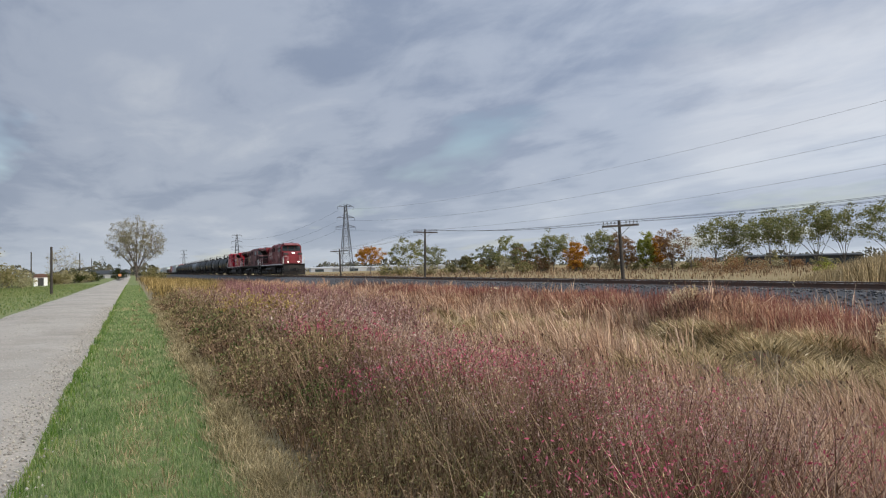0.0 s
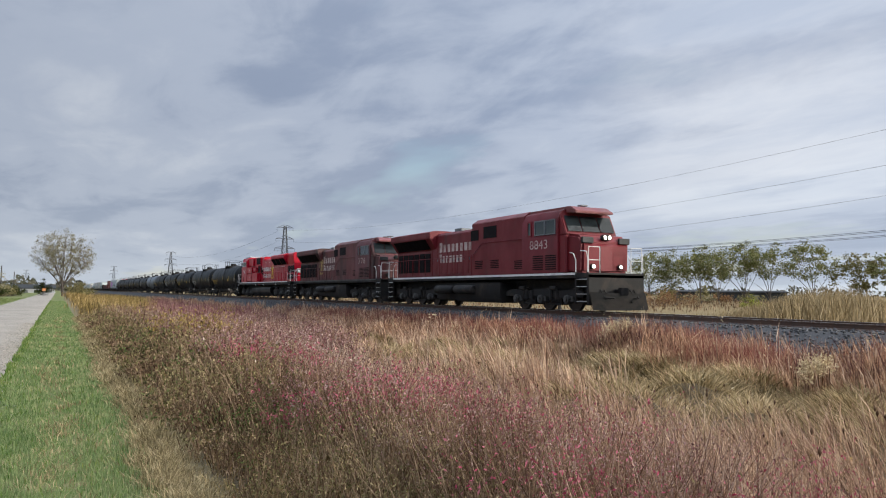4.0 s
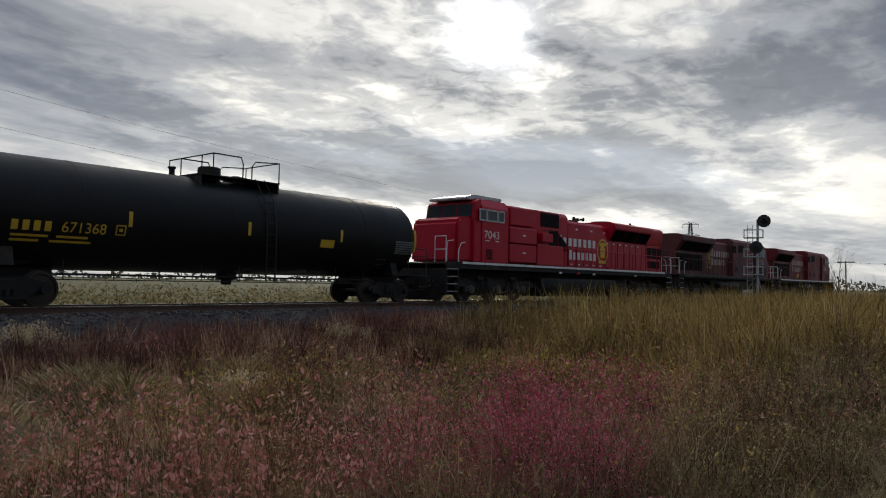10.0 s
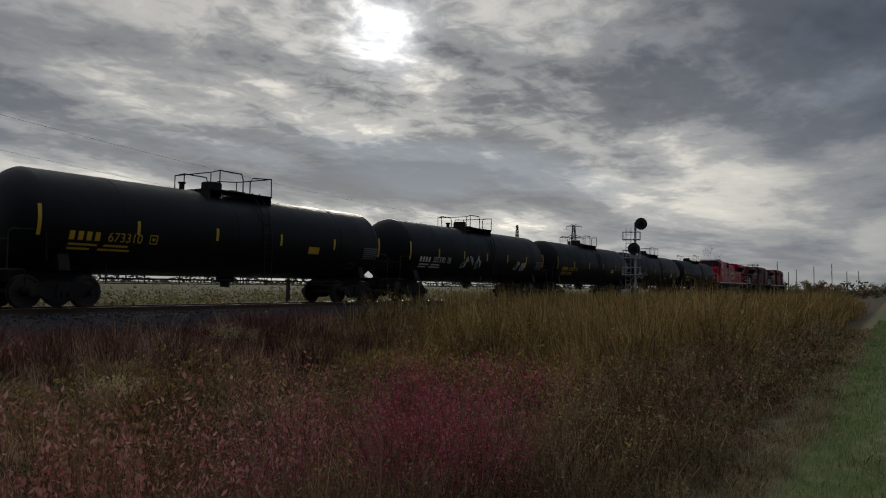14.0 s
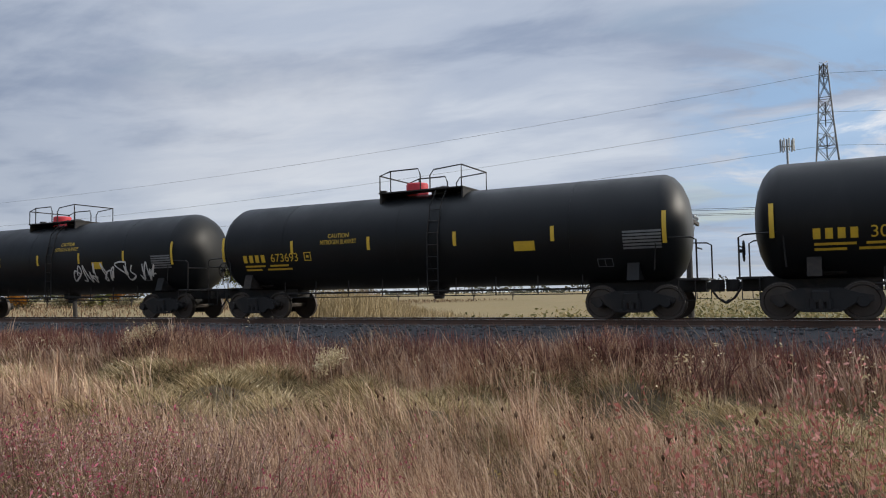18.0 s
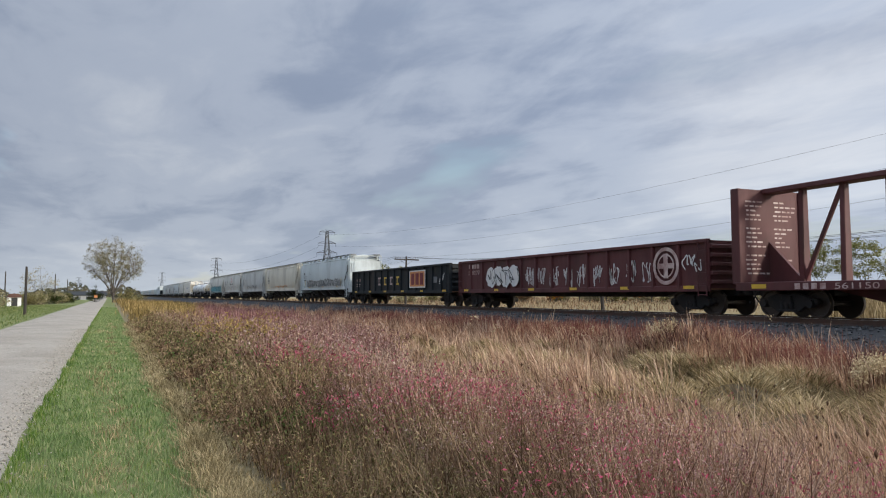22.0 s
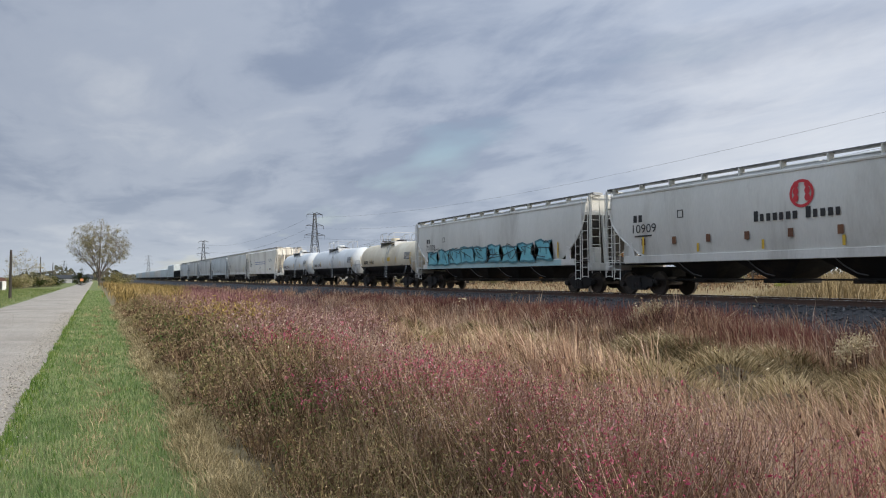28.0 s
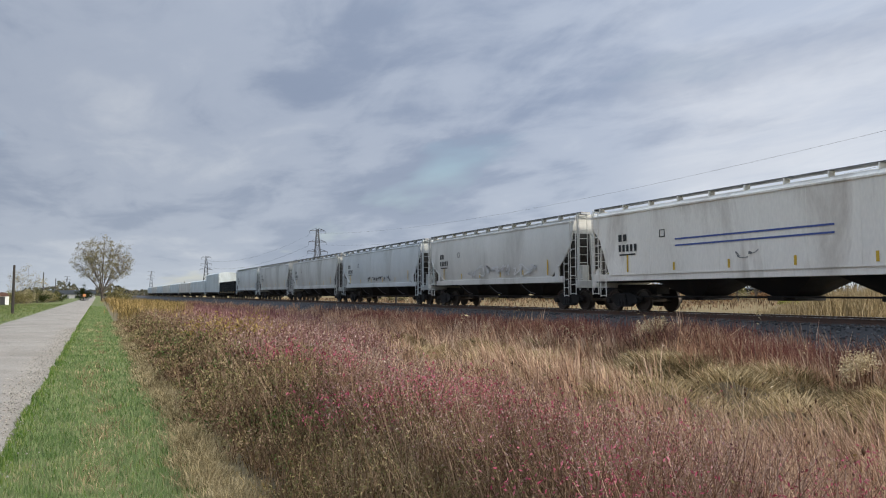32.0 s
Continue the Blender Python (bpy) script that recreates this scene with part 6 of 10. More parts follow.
def emd_locomotive(label, front, back, mat, number):
    """The rebuilt unit that runs hood first: its cab lies towards +y."""
    loco = vehicle("diesel_locomotive", label, "locomotive", front, back, "locomotives of the train")
    half = (back - front) / 2
    bm = B()
    box(bm, -1.5, 1.5, -half + 0.62, half - 0.62, 1.40, 1.66, 0.02)
    box(bm, -0.5, 0.5, -half + 0.8, half - 0.8, 0.85, 1.40, 0.03)
    part("underframe", bm, BLACK_STEEL, loco)
    for s in (-1, 1):
        bm = B()
        for k in range(13):
            y0 = -half + 1.7 + k * (2 * half - 3.4) / 13
            box(bm, s * 1.515 - 0.012, s * 1.515 + 0.012, y0, y0 + (2 * half - 3.4) / 13 - 0.04, 1.62, 1.72)
        part("sill_stripe", bm, WHITE_PAINT, loco, "white stripe along the frame edge")
    # nose and cab
    bm = B()
    prism(bm, [(10.62, 1.72), (10.55, 3.42), (10.35, 3.58), (9.30, 3.66), (9.30, 1.72)], -1.30, 1.30, "x", 0.10)
    nose = part("nose", bm, mat, loco)
    bm = B()
    prism(bm, [(-1.48, 1.72), (1.48, 1.72), (1.48, 4.02), (1.25, 4.34), (0.8, 4.44), (-0.8, 4.44), (-1.25, 4.34), (-1.48, 4.02)], 6.98, 9.05, "y", 0.03)
    prism(bm, [(9.0, 3.45), (9.58, 3.50), (9.42, 4.20), (9.05, 4.36), (9.0, 4.36)], -1.40, 1.40, "x", 0.04)
    box(bm, -1.44, 1.44, 9.0, 9.55, 1.72, 3.50, 0.05)
    cab = part("cab", bm, mat, loco)
    bm = B()
    prism(bm, [(9.70, 4.30), (9.70, 4.38), (9.2, 4.52), (7.0, 4.52), (7.0, 4.40)], -1.08, 1.08, "x", 0.03)
    part("cab_roof", bm, SILVER, cab, "pale cab roof")
    for x0, x1 in ((-1.28, -0.46), (-0.40, 0.40), (0.46, 1.28)):
        bm = B()
        vs = [bm.verts.new(p) for p in ((x0, 9.585, 3.62), (x1, 9.585, 3.62), (x1, 9.46, 4.14), (x0, 9.46, 4.14))]
        bm.faces.new(vs)
        bmesh.ops.solidify(bm, geom=bm.faces, thickness=0.02)
        part("windscreen", bm, GLASS, cab, "windscreen pane")
    for x in (-1.48, 1.48):
        window(loco, 8.72, 9.26, 3.50, 3.96, x, SILVER, cab)
        window(loco, 7.90, 8.70, 3.50, 3.96, x, SILVER, cab)
        window(loco, 7.38, 7.86, 3.50, 3.96, x, SILVER, cab)
    # cabinets behind the cab
    bm = B()
    box(bm, -1.10, 1.10, 1.9, 6.95, 1.72, 4.30, 0.03)
    part("electrical_hood", bm, mat, loco)
    for s in (-1, 1):
        for z0, z1 in ((1.82, 2.66), (2.72, 3.40)):
            bm = B()
            box(bm, s * 1.10, s * 1.46, 4.56, 6.86, z0, z1, 0.03)
            part("equipment_cabinet", bm, mat, loco)
            bm = B()
            box(bm, s * 1.47 - 0.012, s * 1.47 + 0.012, 5.55, 5.80, (z0 + z1) / 2, (z0 + z1) / 2 + 0.07)
            part("label_plate", bm, WHITE_PAINT, loco)
        bm = B()
        box(bm, s * 1.10, s * 1.30, 4.6, 6.6, 3.50, 4.25, 0.04)
        part("blower_duct", bm, mat, loco)
        bm = B()
        box(bm, s * 1.10, s * 1.44, 2.0, 4.50, 1.74, 2.75, 0.03)
        part("lower_cabinet", bm, mat, loco)
        bm = B()
        box(bm, s * 1.10, s * 1.40, 2.95, 3.95, 2.90, 3.30, 0.03)
        part("small_cabinet", bm, mat, loco)
        for a, b2, z0, z1 in ((1.95, 3.7, 3.62, 4.22), (2.0, 2.9, 2.78, 3.5)):
            bm = B()
            box(bm, s * 1.105 - 0.012, s * 1.105 + 0.012, a, b2, z0, z1)
            part("air_intake", bm, GRILLE, loco, "dark air intake")
        bm = B()
        prism(bm, [(2.10, 3.42), (2.10, 2.84), (1.30, 2.55), (1.02, 2.55), (1.02, 2.95), (1.85, 3.42)], s * 1.02 - 0.02, s * 1.02 + 0.02, "x")
        part("sloped_intake", bm, GRILLE, loco, "black sloped opening behind the cab")
        for yb in (6.92, 4.53, 1.93, 0.83, -3.68, -8.76):
            bm = B()
            box(bm, s * (1.455 if yb > 4 else 1.115 if yb > 1.5 else 0.99) - 0.01, s * (1.455 if yb > 4 else 1.115 if yb > 1.5 else 0.99) + 0.01, yb - 0.014, yb + 0.014, 1.76, 3.35)
            part("panel_seam", bm, GRILLE, loco)
        for k in range(12):
            bm = B()
            box(bm, s * 1.008 - 0.006, s * 1.008 + 0.006, 0.74 - 0.80 * k, 0.755 - 0.80 * k, 1.84, 3.28)
            part("door_seam", bm, GRILLE, loco)
        for i in range(6):
            bm = B()
            box(bm, s * 1.485 - 0.012, s * 1.485 + 0.012, 8.25, 8.75, 1.88 + 0.08 * i, 1.92 + 0.08 * i)
            part("vent_slat", bm, GRILLE, loco)
    # long hood
    bm = B()
    prism(bm, [(-0.98, 1.72), (0.98, 1.72), (0.98, 4.16), (0.80, 4.34), (-0.80, 4.34), (-0.98, 4.16)], 0.82, 1.92, "y", 0.02)
    part("blower_hood", bm, mat, loco)
    bm = B()
    prism(bm, [(-0.98, 1.72), (0.98, 1.72), (0.98, 3.94), (0.82, 4.08), (-0.82, 4.08), (-0.98, 3.94)], -3.70, 0.82, "y", 0.02)
    part("engine_hood", bm, mat, loco)
    bm = B()
    box(bm, -0.98, 0.98, -half + 1.15, -3.68, 1.72, 3.36, 0.03)
    prism(bm, [(-0.98, 3.34), (0.98, 3.34), (1.42, 3.95), (1.42, 4.18), (1.05, 4.30), (-1.05, 4.30), (-1.42, 4.18), (-1.42, 3.95)], -8.75, -3.66, "y", 0.03)
    prism(bm, [(-0.98, 3.34), (0.98, 3.34), (1.12, 3.95), (1.12, 4.18), (0.9, 4.32), (-0.9, 4.32), (-1.12, 4.18), (-1.12, 3.95)], -half + 1.1, -8.75, "y", 0.03)
    rad = part("radiator_hood", bm, mat, loco, "flared radiator section")
    for s in (-1, 1):
        for a, b2 in ((-8.55, -6.95), (-6.85, -5.35), (-5.25, -3.85)):
            bm = B()
            vs = [bm.verts.new(p) for p in ((s * 1.06, a, 3.37), (s * 1.06, b2, 3.37), (s * 1.43, b2, 3.885), (s * 1.43, a, 3.885))]
            bm.faces.new(vs)
            bmesh.ops.solidify(bm, geom=bm.faces, thickness=-0.03 * s)
            part("radiator_screen", bm, GRILLE, rad, "black radiator screen")
        for k in range(3):
            bm = B()
            y = -8.95 - 0.72 * k
            box(bm, s * 0.985 - 0.012, s * 0.985 + 0.012, y - 0.62, y, 2.55, 3.22)
            part("louvre_door", bm, GRILLE, rad)
        bm = B()
        box(bm, s * 0.985 - 0.012, s * 0.985 + 0.012, -half + 1.4, -9.0, 1.95, 2.40)
        part("lower_grille", bm, GRILLE, rad)
        door = kept("emd_door", lambda bm: box(bm, -0.022, 0.0, -0.36, 0.36, 0.0, 1.45, 0.008), mat)
        latch = kept("white_latch", lambda bm: box(bm, -0.035, -0.02, -0.09, 0.09, -0.035, 0.035), WHITE_PAINT)
        for k in range(11):
            y = 0.35 - 0.80 * k
            d = part("hood_door", door, mat, loco, at=pose(s * 0.982, y, 1.84, 0, 0, 0 if s < 0 else 180))
            part("latch", latch, WHITE_PAINT, d, at=(0, 0.1, 1.36 if k > 4 else 0.06))
        for y in (-0.1, -1.7, -3.2):
            bm = B()
            box(bm, s * 0.985 - 0.012, s * 0.985 + 0.012, y - 0.10, y + 0.10, 3.66, 3.74)
            part("label_plate", bm, WHITE_PAINT, loco)
        stanchions(loco, 1.9, -half + 1.7, 12, 1.72, 2.70, s * 1.44, RED_NEW)
        bm = B()
        tube(bm, [(s * 1.42, 4.0, 3.42), (s * 1.42, 2.8, 3.42), (s * 1.42, 1.9, 2.70)], 0.02, 5)
        part("sloped_handrail", bm, BLACK_STEEL, loco)
    bm = B()
    box(bm, -0.4, 0.4, -1.2, -0.6, 4.06, 4.22, 0.03)
    part("exhaust_stack", bm, BLACK_STEEL, loco)
    horn(loco, -1.86, 4.08)
    for y in (-7.9, -6.3, -4.7):
        fan(loco, y, 4.28)
    # fuel tank
    bm = B()
    prism(bm, [(-1.05, 0.22), (1.05, 0.22), (1.40, 0.55), (1.46, 0.85), (1.40, 1.12), (-1.40, 1.12), (-1.46, 0.85), (-1.40, 0.55)], -3.9, 4.15, "y", 0.05)
    part("fuel_tank", bm, BLACK_TANK, loco, "long rounded black fuel tank")
    for y in (2.4, 0.6, -1.1, -6.2):
        bm = B()
        box(bm, -1.53, -1.45, y - 0.12, y + 0.12, 1.36, 1.46, 0.01)
        part("tank_label", bm, WHITE_PAINT if y != 0.6 else RED_PAINT, loco)
    loco_truck(loco, 7.48, 2.02, kind="e")
    loco_truck(loco, -7.40, 2.02, kind="e")
    stair_well(loco, half - 1.45, 1)
    stair_well(loco, -half + 1.45, -1)
    ends(loco, half, BLACK_STEEL, 1)
    bars(loco, letter_blocks(1.92, -2.30, 2.86, 0.40, 8, 0.1), WHITE_PAINT, x=-1.012, name="company_name", label="row of white letter-sized blocks")
    bars(loco, letter_blocks(0.78, -2.30, 2.16, 0.40, 7, 0.1), WHITE_PAINT, x=-1.012, name="company_name")
    crest(loco, -3.0, 2.74, 0.66, -1.014, GOLD_PAINT, None)
    lettering(loco, number, 8.86, 7.74, 2.80, 0.34, WHITE_PAINT, x=-1.488)
    bars(loco, [(8.8, 8.45, 2.68, 2.72), (8.05, 7.75, 2.68, 2.72)], WHITE_PAINT, x=-1.488, name="small_print")
    # rear face marks and lamps at the hood end
    bm = B()
    y = -half + 1.10
    box(bm, -0.75, -0.15, y - 0.012, y - 0.002, 2.55, 2.95)
    box(bm, 0.15, 0.75, y - 0.012, y - 0.002, 2.55, 2.95)
    part("end_mark", bm, WHITE_PAINT, loco)
    for zz in (3.55, 3.80):
        bm = B()
        tube(bm, [(0.0, y + 0.02, zz), (0.0, y - 0.10, zz)], 0.12, 12)
        part("end_lamp", bm, GLASS, loco)
    bm = B()
    box(bm, -0.32, 0.32, y - 0.03, y, 1.8, 3.2, 0.01)
    part("end_door", bm, mat, loco)
    return loco


def raise_top(loco, z0=3.1, share=0.16):
    """Lets all that stands above z0 stand a little taller."""
    for ob in [loco] + list(loco.children_recursive):
        if ob.type != "MESH":
            continue
        base = ob.matrix_basis.translation.z
        if ob.parent is not None and ob.parent is not loco:
            base += ob.parent.matrix_basis.translation.z
        if ob.data.users > 1:
            if base > z0:
                ob.matrix_basis = Matrix.Translation((0, 0, (base - z0) * share)) @ ob.matrix_basis
        else:
            for v in ob.data.vertices:
                v.co.z += max(0.0, v.co.z + base - z0) * share


# ---------------------------------------------------------------- the train
def tank_scrawl(mat, spots):
    def draw(car, wrap, e):
        for i, (a, b, z0, z1) in enumerate(spots):
            scrawl(car, a, b, z0, z1, mat, i + 7, 5, 0.05, wrap=wrap)
    return draw


def caution(car, wrap, e):
    lettering(car, "CAUTION", 3.05, 2.25, 2.62, 0.14, YELLOW_PAINT, wrap=wrap, name="warning_text")
    lettering(car, "NITROGEN BLANKET", 3.35, 1.95, 2.42, 0.14, YELLOW_PAINT, wrap=wrap, name="warning_text")


def caution_and_scrawl(car, wrap, e):
    lettering(car, "CAUTION", -1.4, -2.2, 2.92, 0.14, YELLOW_PAINT, wrap=wrap, name="warning_text")
    lettering(car, "NITROGEN BLANKET", -1.1, -2.5, 2.72, 0.14, YELLOW_PAINT, wrap=wrap, name="warning_text")
    scrawl(car, 4.1, 3.4, 1.55, 2.1, CREAM_PAINT, 4, 2, 0.035, wrap=wrap)
    scrawl(car, -2.0, -6.8, 1.45, 2.2, CREAM_PAINT, 9, 9, 0.06, wrap=wrap)


def placard(car, wrap, e):
    y, z = -e + 2.45, 1.32
    blobs(car, [[(y, z + 0.2), (y - 0.2, z), (y, z - 0.2), (y + 0.2, z)]], RED_PAINT, name="placard", label="red diamond placard", wrap=wrap)
    bars(car, [(y + 0.08, y - 0.08, z - 0.04, z + 0.04)], WHITE_PAINT, wrap=(wrap[0] + 0.004, wrap[1]), name="placard_number")
    bars(car, [(1.0, 0.5, 1.75, 1.78), (1.0, 0.0, 1.6, 1.63), (0.8, 0.5, 1.45, 1.48)], YELLOW_PAINT, wrap=wrap, name="small_print")


def shield_mark(car, x, b):
    y = -4.55
    blobs(car, [[(y + 0.28, 3.40), (y - 0.28, 3.40), (y - 0.28, 2.95), (y, 2.72), (y + 0.28, 2.95)]], CREAM_PAINT, x=x - 0.002, name="shield", label="small shield emblem")
    bars(car, [(y + 0.28, y - 0.28, 3.14, 3.42)], BLUE_PAINT, x=x - 0.004, name="shield_top")
    bars(car, [(y + 0.24 - 0.15 * i, y + 0.18 - 0.15 * i, 2.86, 3.13) for i in range(4)], RED_PAINT, x=x - 0.004, name="shield_stripes")
    bars(car, [(y - 0.75, y - 1.75, 3.22, 3.32), (y - 0.75, y - 1.65, 3.04, 3.14)], GALV, x=x, name="slogan_bars")


def first_hopper(car, x, b):
    shield_mark(car, x, b)
    tag_letters(car, 4.0, 0.9, 1.62, 2.55, 5, CREAM_PAINT, BLACK_PAINT, x - 0.004, 21)
    tag_letters(car, 0.9, -0.2, 1.85, 2.45, 3, HOP_UP, BLACK_PAINT, x - 0.004, 24, 0.04)
    scrawl(car, 4.2, -0.3, 1.6, 2.6, BLACK_PAINT, 22, 9, 0.035, x=x - 0.034)
    scrawl(car, -3.6, -5.4, 1.7, 2.2, BLACK_PAINT, 22, 6, 0.06, x=x)
    bars(car, [(b - 0.9, b - 1.6, 2.0, 2.5)], GALV, x=x + 0.004, name="paint_patch")


def pink_hopper(car, x, b):
    shield_mark(car, x, b)
    for k, (mat, g, xx, label) in enumerate(((BLACK_PAINT, 0.10, x - 0.002, "black outline of the spray-painted shapes"), (PINK_PAINT, 0.0, x - 0.006, "large pink spray-painted block shapes"))):
        z0, z1 = 1.62 - g, 3.52 + g
        u = [(4.90 + g, z1), (3.25 - g, z1 - 0.05), (3.30 - g, 2.30 - g * 0.2), (2.94, 2.02 + g), (2.53 + g, 2.25), (2.53 + g, z1), (0.80 - g, z1 + 0.02), (0.65 - g, z0 + 0.06), (1.10, z0), (4.0, z0 - 0.02), (4.75 + g, z0 + 0.05)]
        p_out = [(0.25 + g, z1 - 0.02), (-2.3, z1 + 0.03), (-3.55 - g, z1 - 0.18), (-4.25 - g, 3.02), (-4.20 - g, 2.62), (-3.6, 2.30 - g), (-2.5, 2.20 - g), (-1.80 - g, 2.20 - g), (-1.80 - g, z0 + 0.02), (0.18 + g, z0)]
        blobs(car, [u, p_out], mat, x=xx, label=label)
    blobs(car, [oval(-2.5, 2.86, 0.46, 0.20, 20)], BLACK_PAINT, x=x - 0.0105, label="dark gap in the shape")
    bars(car, [(-5.0, -5.4, 1.72, 1.98)], BLACK_PAINT, x=x, name="stencil_block")
    bars(car, [(-5.9, -6.9, 1.75, 2.2)], HOP_TAN, x=x, name="paint_patch")
    scrawl(car, b - 0.35, b - 1.25, 2.9, 3.55, BLACK_PAINT, 33, 4, 0.04, x=x)


def gon_art(car, x, b):
    bars(car, [(b - 1.2 - 0.36 * i, b - 1.46 - 0.36 * i, 2.28, 2.52) for i in range(4)], FADED_PAINT, x=x, name="owner_mark")
    lettering(car, "518077", b - 1.15, b - 2.6, 1.92, 0.24, FADED_PAINT, x=x)
    shapes = [oval(b - 4.2 - 0.85 * i, 1.72 + 0.06 * (i % 2), 0.56, 0.56, 22, 0.10, i) for i in range(4)]
    blobs(car, shapes, CREAM_PAINT, x=x - 0.11, label="bubble-shaped silver graffiti")
    scrawl(car, b - 3.6, b - 7.4, 1.25, 2.2, BLACK_PAINT, 39, 6, 0.05, x=x - 0.116)
    for i in range(9):
        y = b - 7.8 - 1.15 * i
        scrawl(car, y, y - 0.75, 1.15, 2.15, CREAM_PAINT, 40 + i, 4, 0.04, x=x)
    bm = B()
    ring(bm, -b + 2.2, 1.85, 0.58, 0.72, x - 0.1)
    ring(bm, -b + 2.2, 1.85, 0.40, 0.46, x - 0.1)
    part("round_emblem", bm, FADED_PAINT, car, "faded round white emblem")
    bars(car, [(-b + 2.32, -b + 2.08, 1.38, 2.32), (-b + 2.67, -b + 2.32, 1.75, 1.95), (-b + 2.08, -b + 1.73, 1.75, 1.95)], FADED_PAINT, x=x - 0.102, name="emblem_cross")
    scrawl(car, -b + 1.3, -b + 0.3, 1.55, 2.3, CREAM_PAINT, 66, 3, 0.05, x=x - 0.1)


def black_gon_art(car, x, b):
    bars(car, [(-3.3, -6.2, 1.25, 2.45)], CREAM_PAINT, x=x - 0.100, name="panel", label="pale sign panel")
    bars(car, [(-3.42, -6.08, 1.33, 2.37)], ORANGE_PAINT, x=x - 0.104, name="panel_field")
    bars(car, [(-3.65, -4.25, 1.45, 2.25)], RED_OLD, x=x - 0.108, name="panel_block", label="plain dark red block")
    bars(car, [(-4.45, -5.05, 1.45, 2.25)], RED_OLD, x=x - 0.108, name="panel_block", label="plain dark red block")
    bars(car, [(-5.25, -5.85, 1.45, 2.25)], RED_OLD, x=x - 0.108, name="panel_block", label="plain dark red block")
    for i in range(4):
        y = 3.4 - 1.35 * i
        bars(car, [(y, y - 0.6, 2.0, 2.12), (y - 0.1, y - 0.25, 1.6, 2.0), (y, y - 0.5, 1.5, 1.62)], YELLOW_PAINT if i % 2 else FADED_PAINT, x=x - 0.1, name="stencil_block")
    bars(car, [(b - 0.9 - 0.3 * i, b - 1.1 - 0.3 * i, 1.9, 2.1) for i in range(4)] + [(b - 0.9, b - 1.9, 1.6, 1.68), (b - 0.9, b - 1.7, 1.45, 1.52)], FADED_PAINT, x=x, name="owner_mark")
    scrawl(car, -b + 1.9, -b + 1.1, 1.4, 2.2, CREAM_PAINT, 70, 2, 0.05, x=x)
    bars(car, [(-b + 2.9, -b + 2.3, 1.55, 1.95)], GALV, x=x, name="data_panel")


def grey_tag(car, x, b):
    tag_letters(car, 6.0, -6.6, 1.60, 2.32, 14, GREY_SPRAY, HOP_DIRTY, x - 0.002, 31, 0.05)
    scrawl(car, 6.2, -6.8, 1.56, 2.36, CREAM_PAINT, 31, 16, 0.03, x=x - 0.045)
    for y in (4.9, -0.6, -5.6):
        bars(car, [(y, y - 0.3, 1.50, 1.62)], YELLOW_PAINT, x=x - 0.05, name="reflector")


def low_scrawl(mat, y0, y1, z0=1.7, z1=2.3, n=10, seed=5, w2=0.06):
    def draw(car, x, b):
        scrawl(car, y0, y1, z0, z1, mat, seed, n, w2, x=x + 0.02)
    return draw


def teal_art(car, x, b):
    bars(car, [(b - 1.75, -b + 2.1, 1.27, 1.54)], TEAL_WASH, x=-1.545, name="sprayed_sill", label="pale teal spray over the sill")
    tag_letters(car, 7.6, -6.9, 1.56, 2.42, 9, TEAL_PAINT, TEAL_DARK, x - 0.004, 88, 0.10)
    scrawl(car, 7.2, -6.6, 1.56, 2.50, BLACK_PAINT, 88, 9, 0.035, x=x - 0.045)


def mill_mark(car, x, b):
    bm = B()
    ring(bm, -0.1, 3.25, 0.34, 0.43, x)
    m = part("emblem", bm, RED_PAINT, car, "red crescent emblem with leaf shapes")
    blobs(m, [oval(-0.1 + 0.20 * s, 3.12 + 0.2 * k, 0.10, 0.12, 10) for s in (-1, 1) for k in range(3)], RED_PAINT, x=x - 0.002, name="emblem_leaf")
    bars(car, letter_blocks(1.75, 0.02, 2.50, 0.24, 7, 0.10) + letter_blocks(-0.2, -1.45, 2.50, 0.24, 5, 0.10), BLACK_PAINT, x=x, name="company_name", label="row of dark letter-sized blocks")
    for i in range(9):
        y = b - 2.2 - 1.7 * i
        bars(car, [(y, y - 0.2, 1.95, 2.22)], RUST, x=x + 0.02, name="rust_streak")


def striped(car, x, b):
    bars(car, [(3.9, -2.7, 2.74, 2.80), (3.9, -2.7, 2.50, 2.56)], BLUE_PAINT, x=x, name="stripe", label="two thin blue stripes")
    bars(car, [(-4.7, -6.2, 3.02, 3.05), (-4.7, -6.7, 2.92, 2.95), (-4.7, -6.7, 2.83, 2.86), (-4.7, -6.4, 2.74, 2.77)], GALV, x=x, name="small_print")
    bars(car, [(-5.2, -5.8, 1.72, 1.92)], BLACK_PAINT, x=x, name="stencil_block")
    scrawl(car, 1.0, 0.0, 1.9, 2.2, GREY_SPRAY, 91, 2, 0.03, x=x)


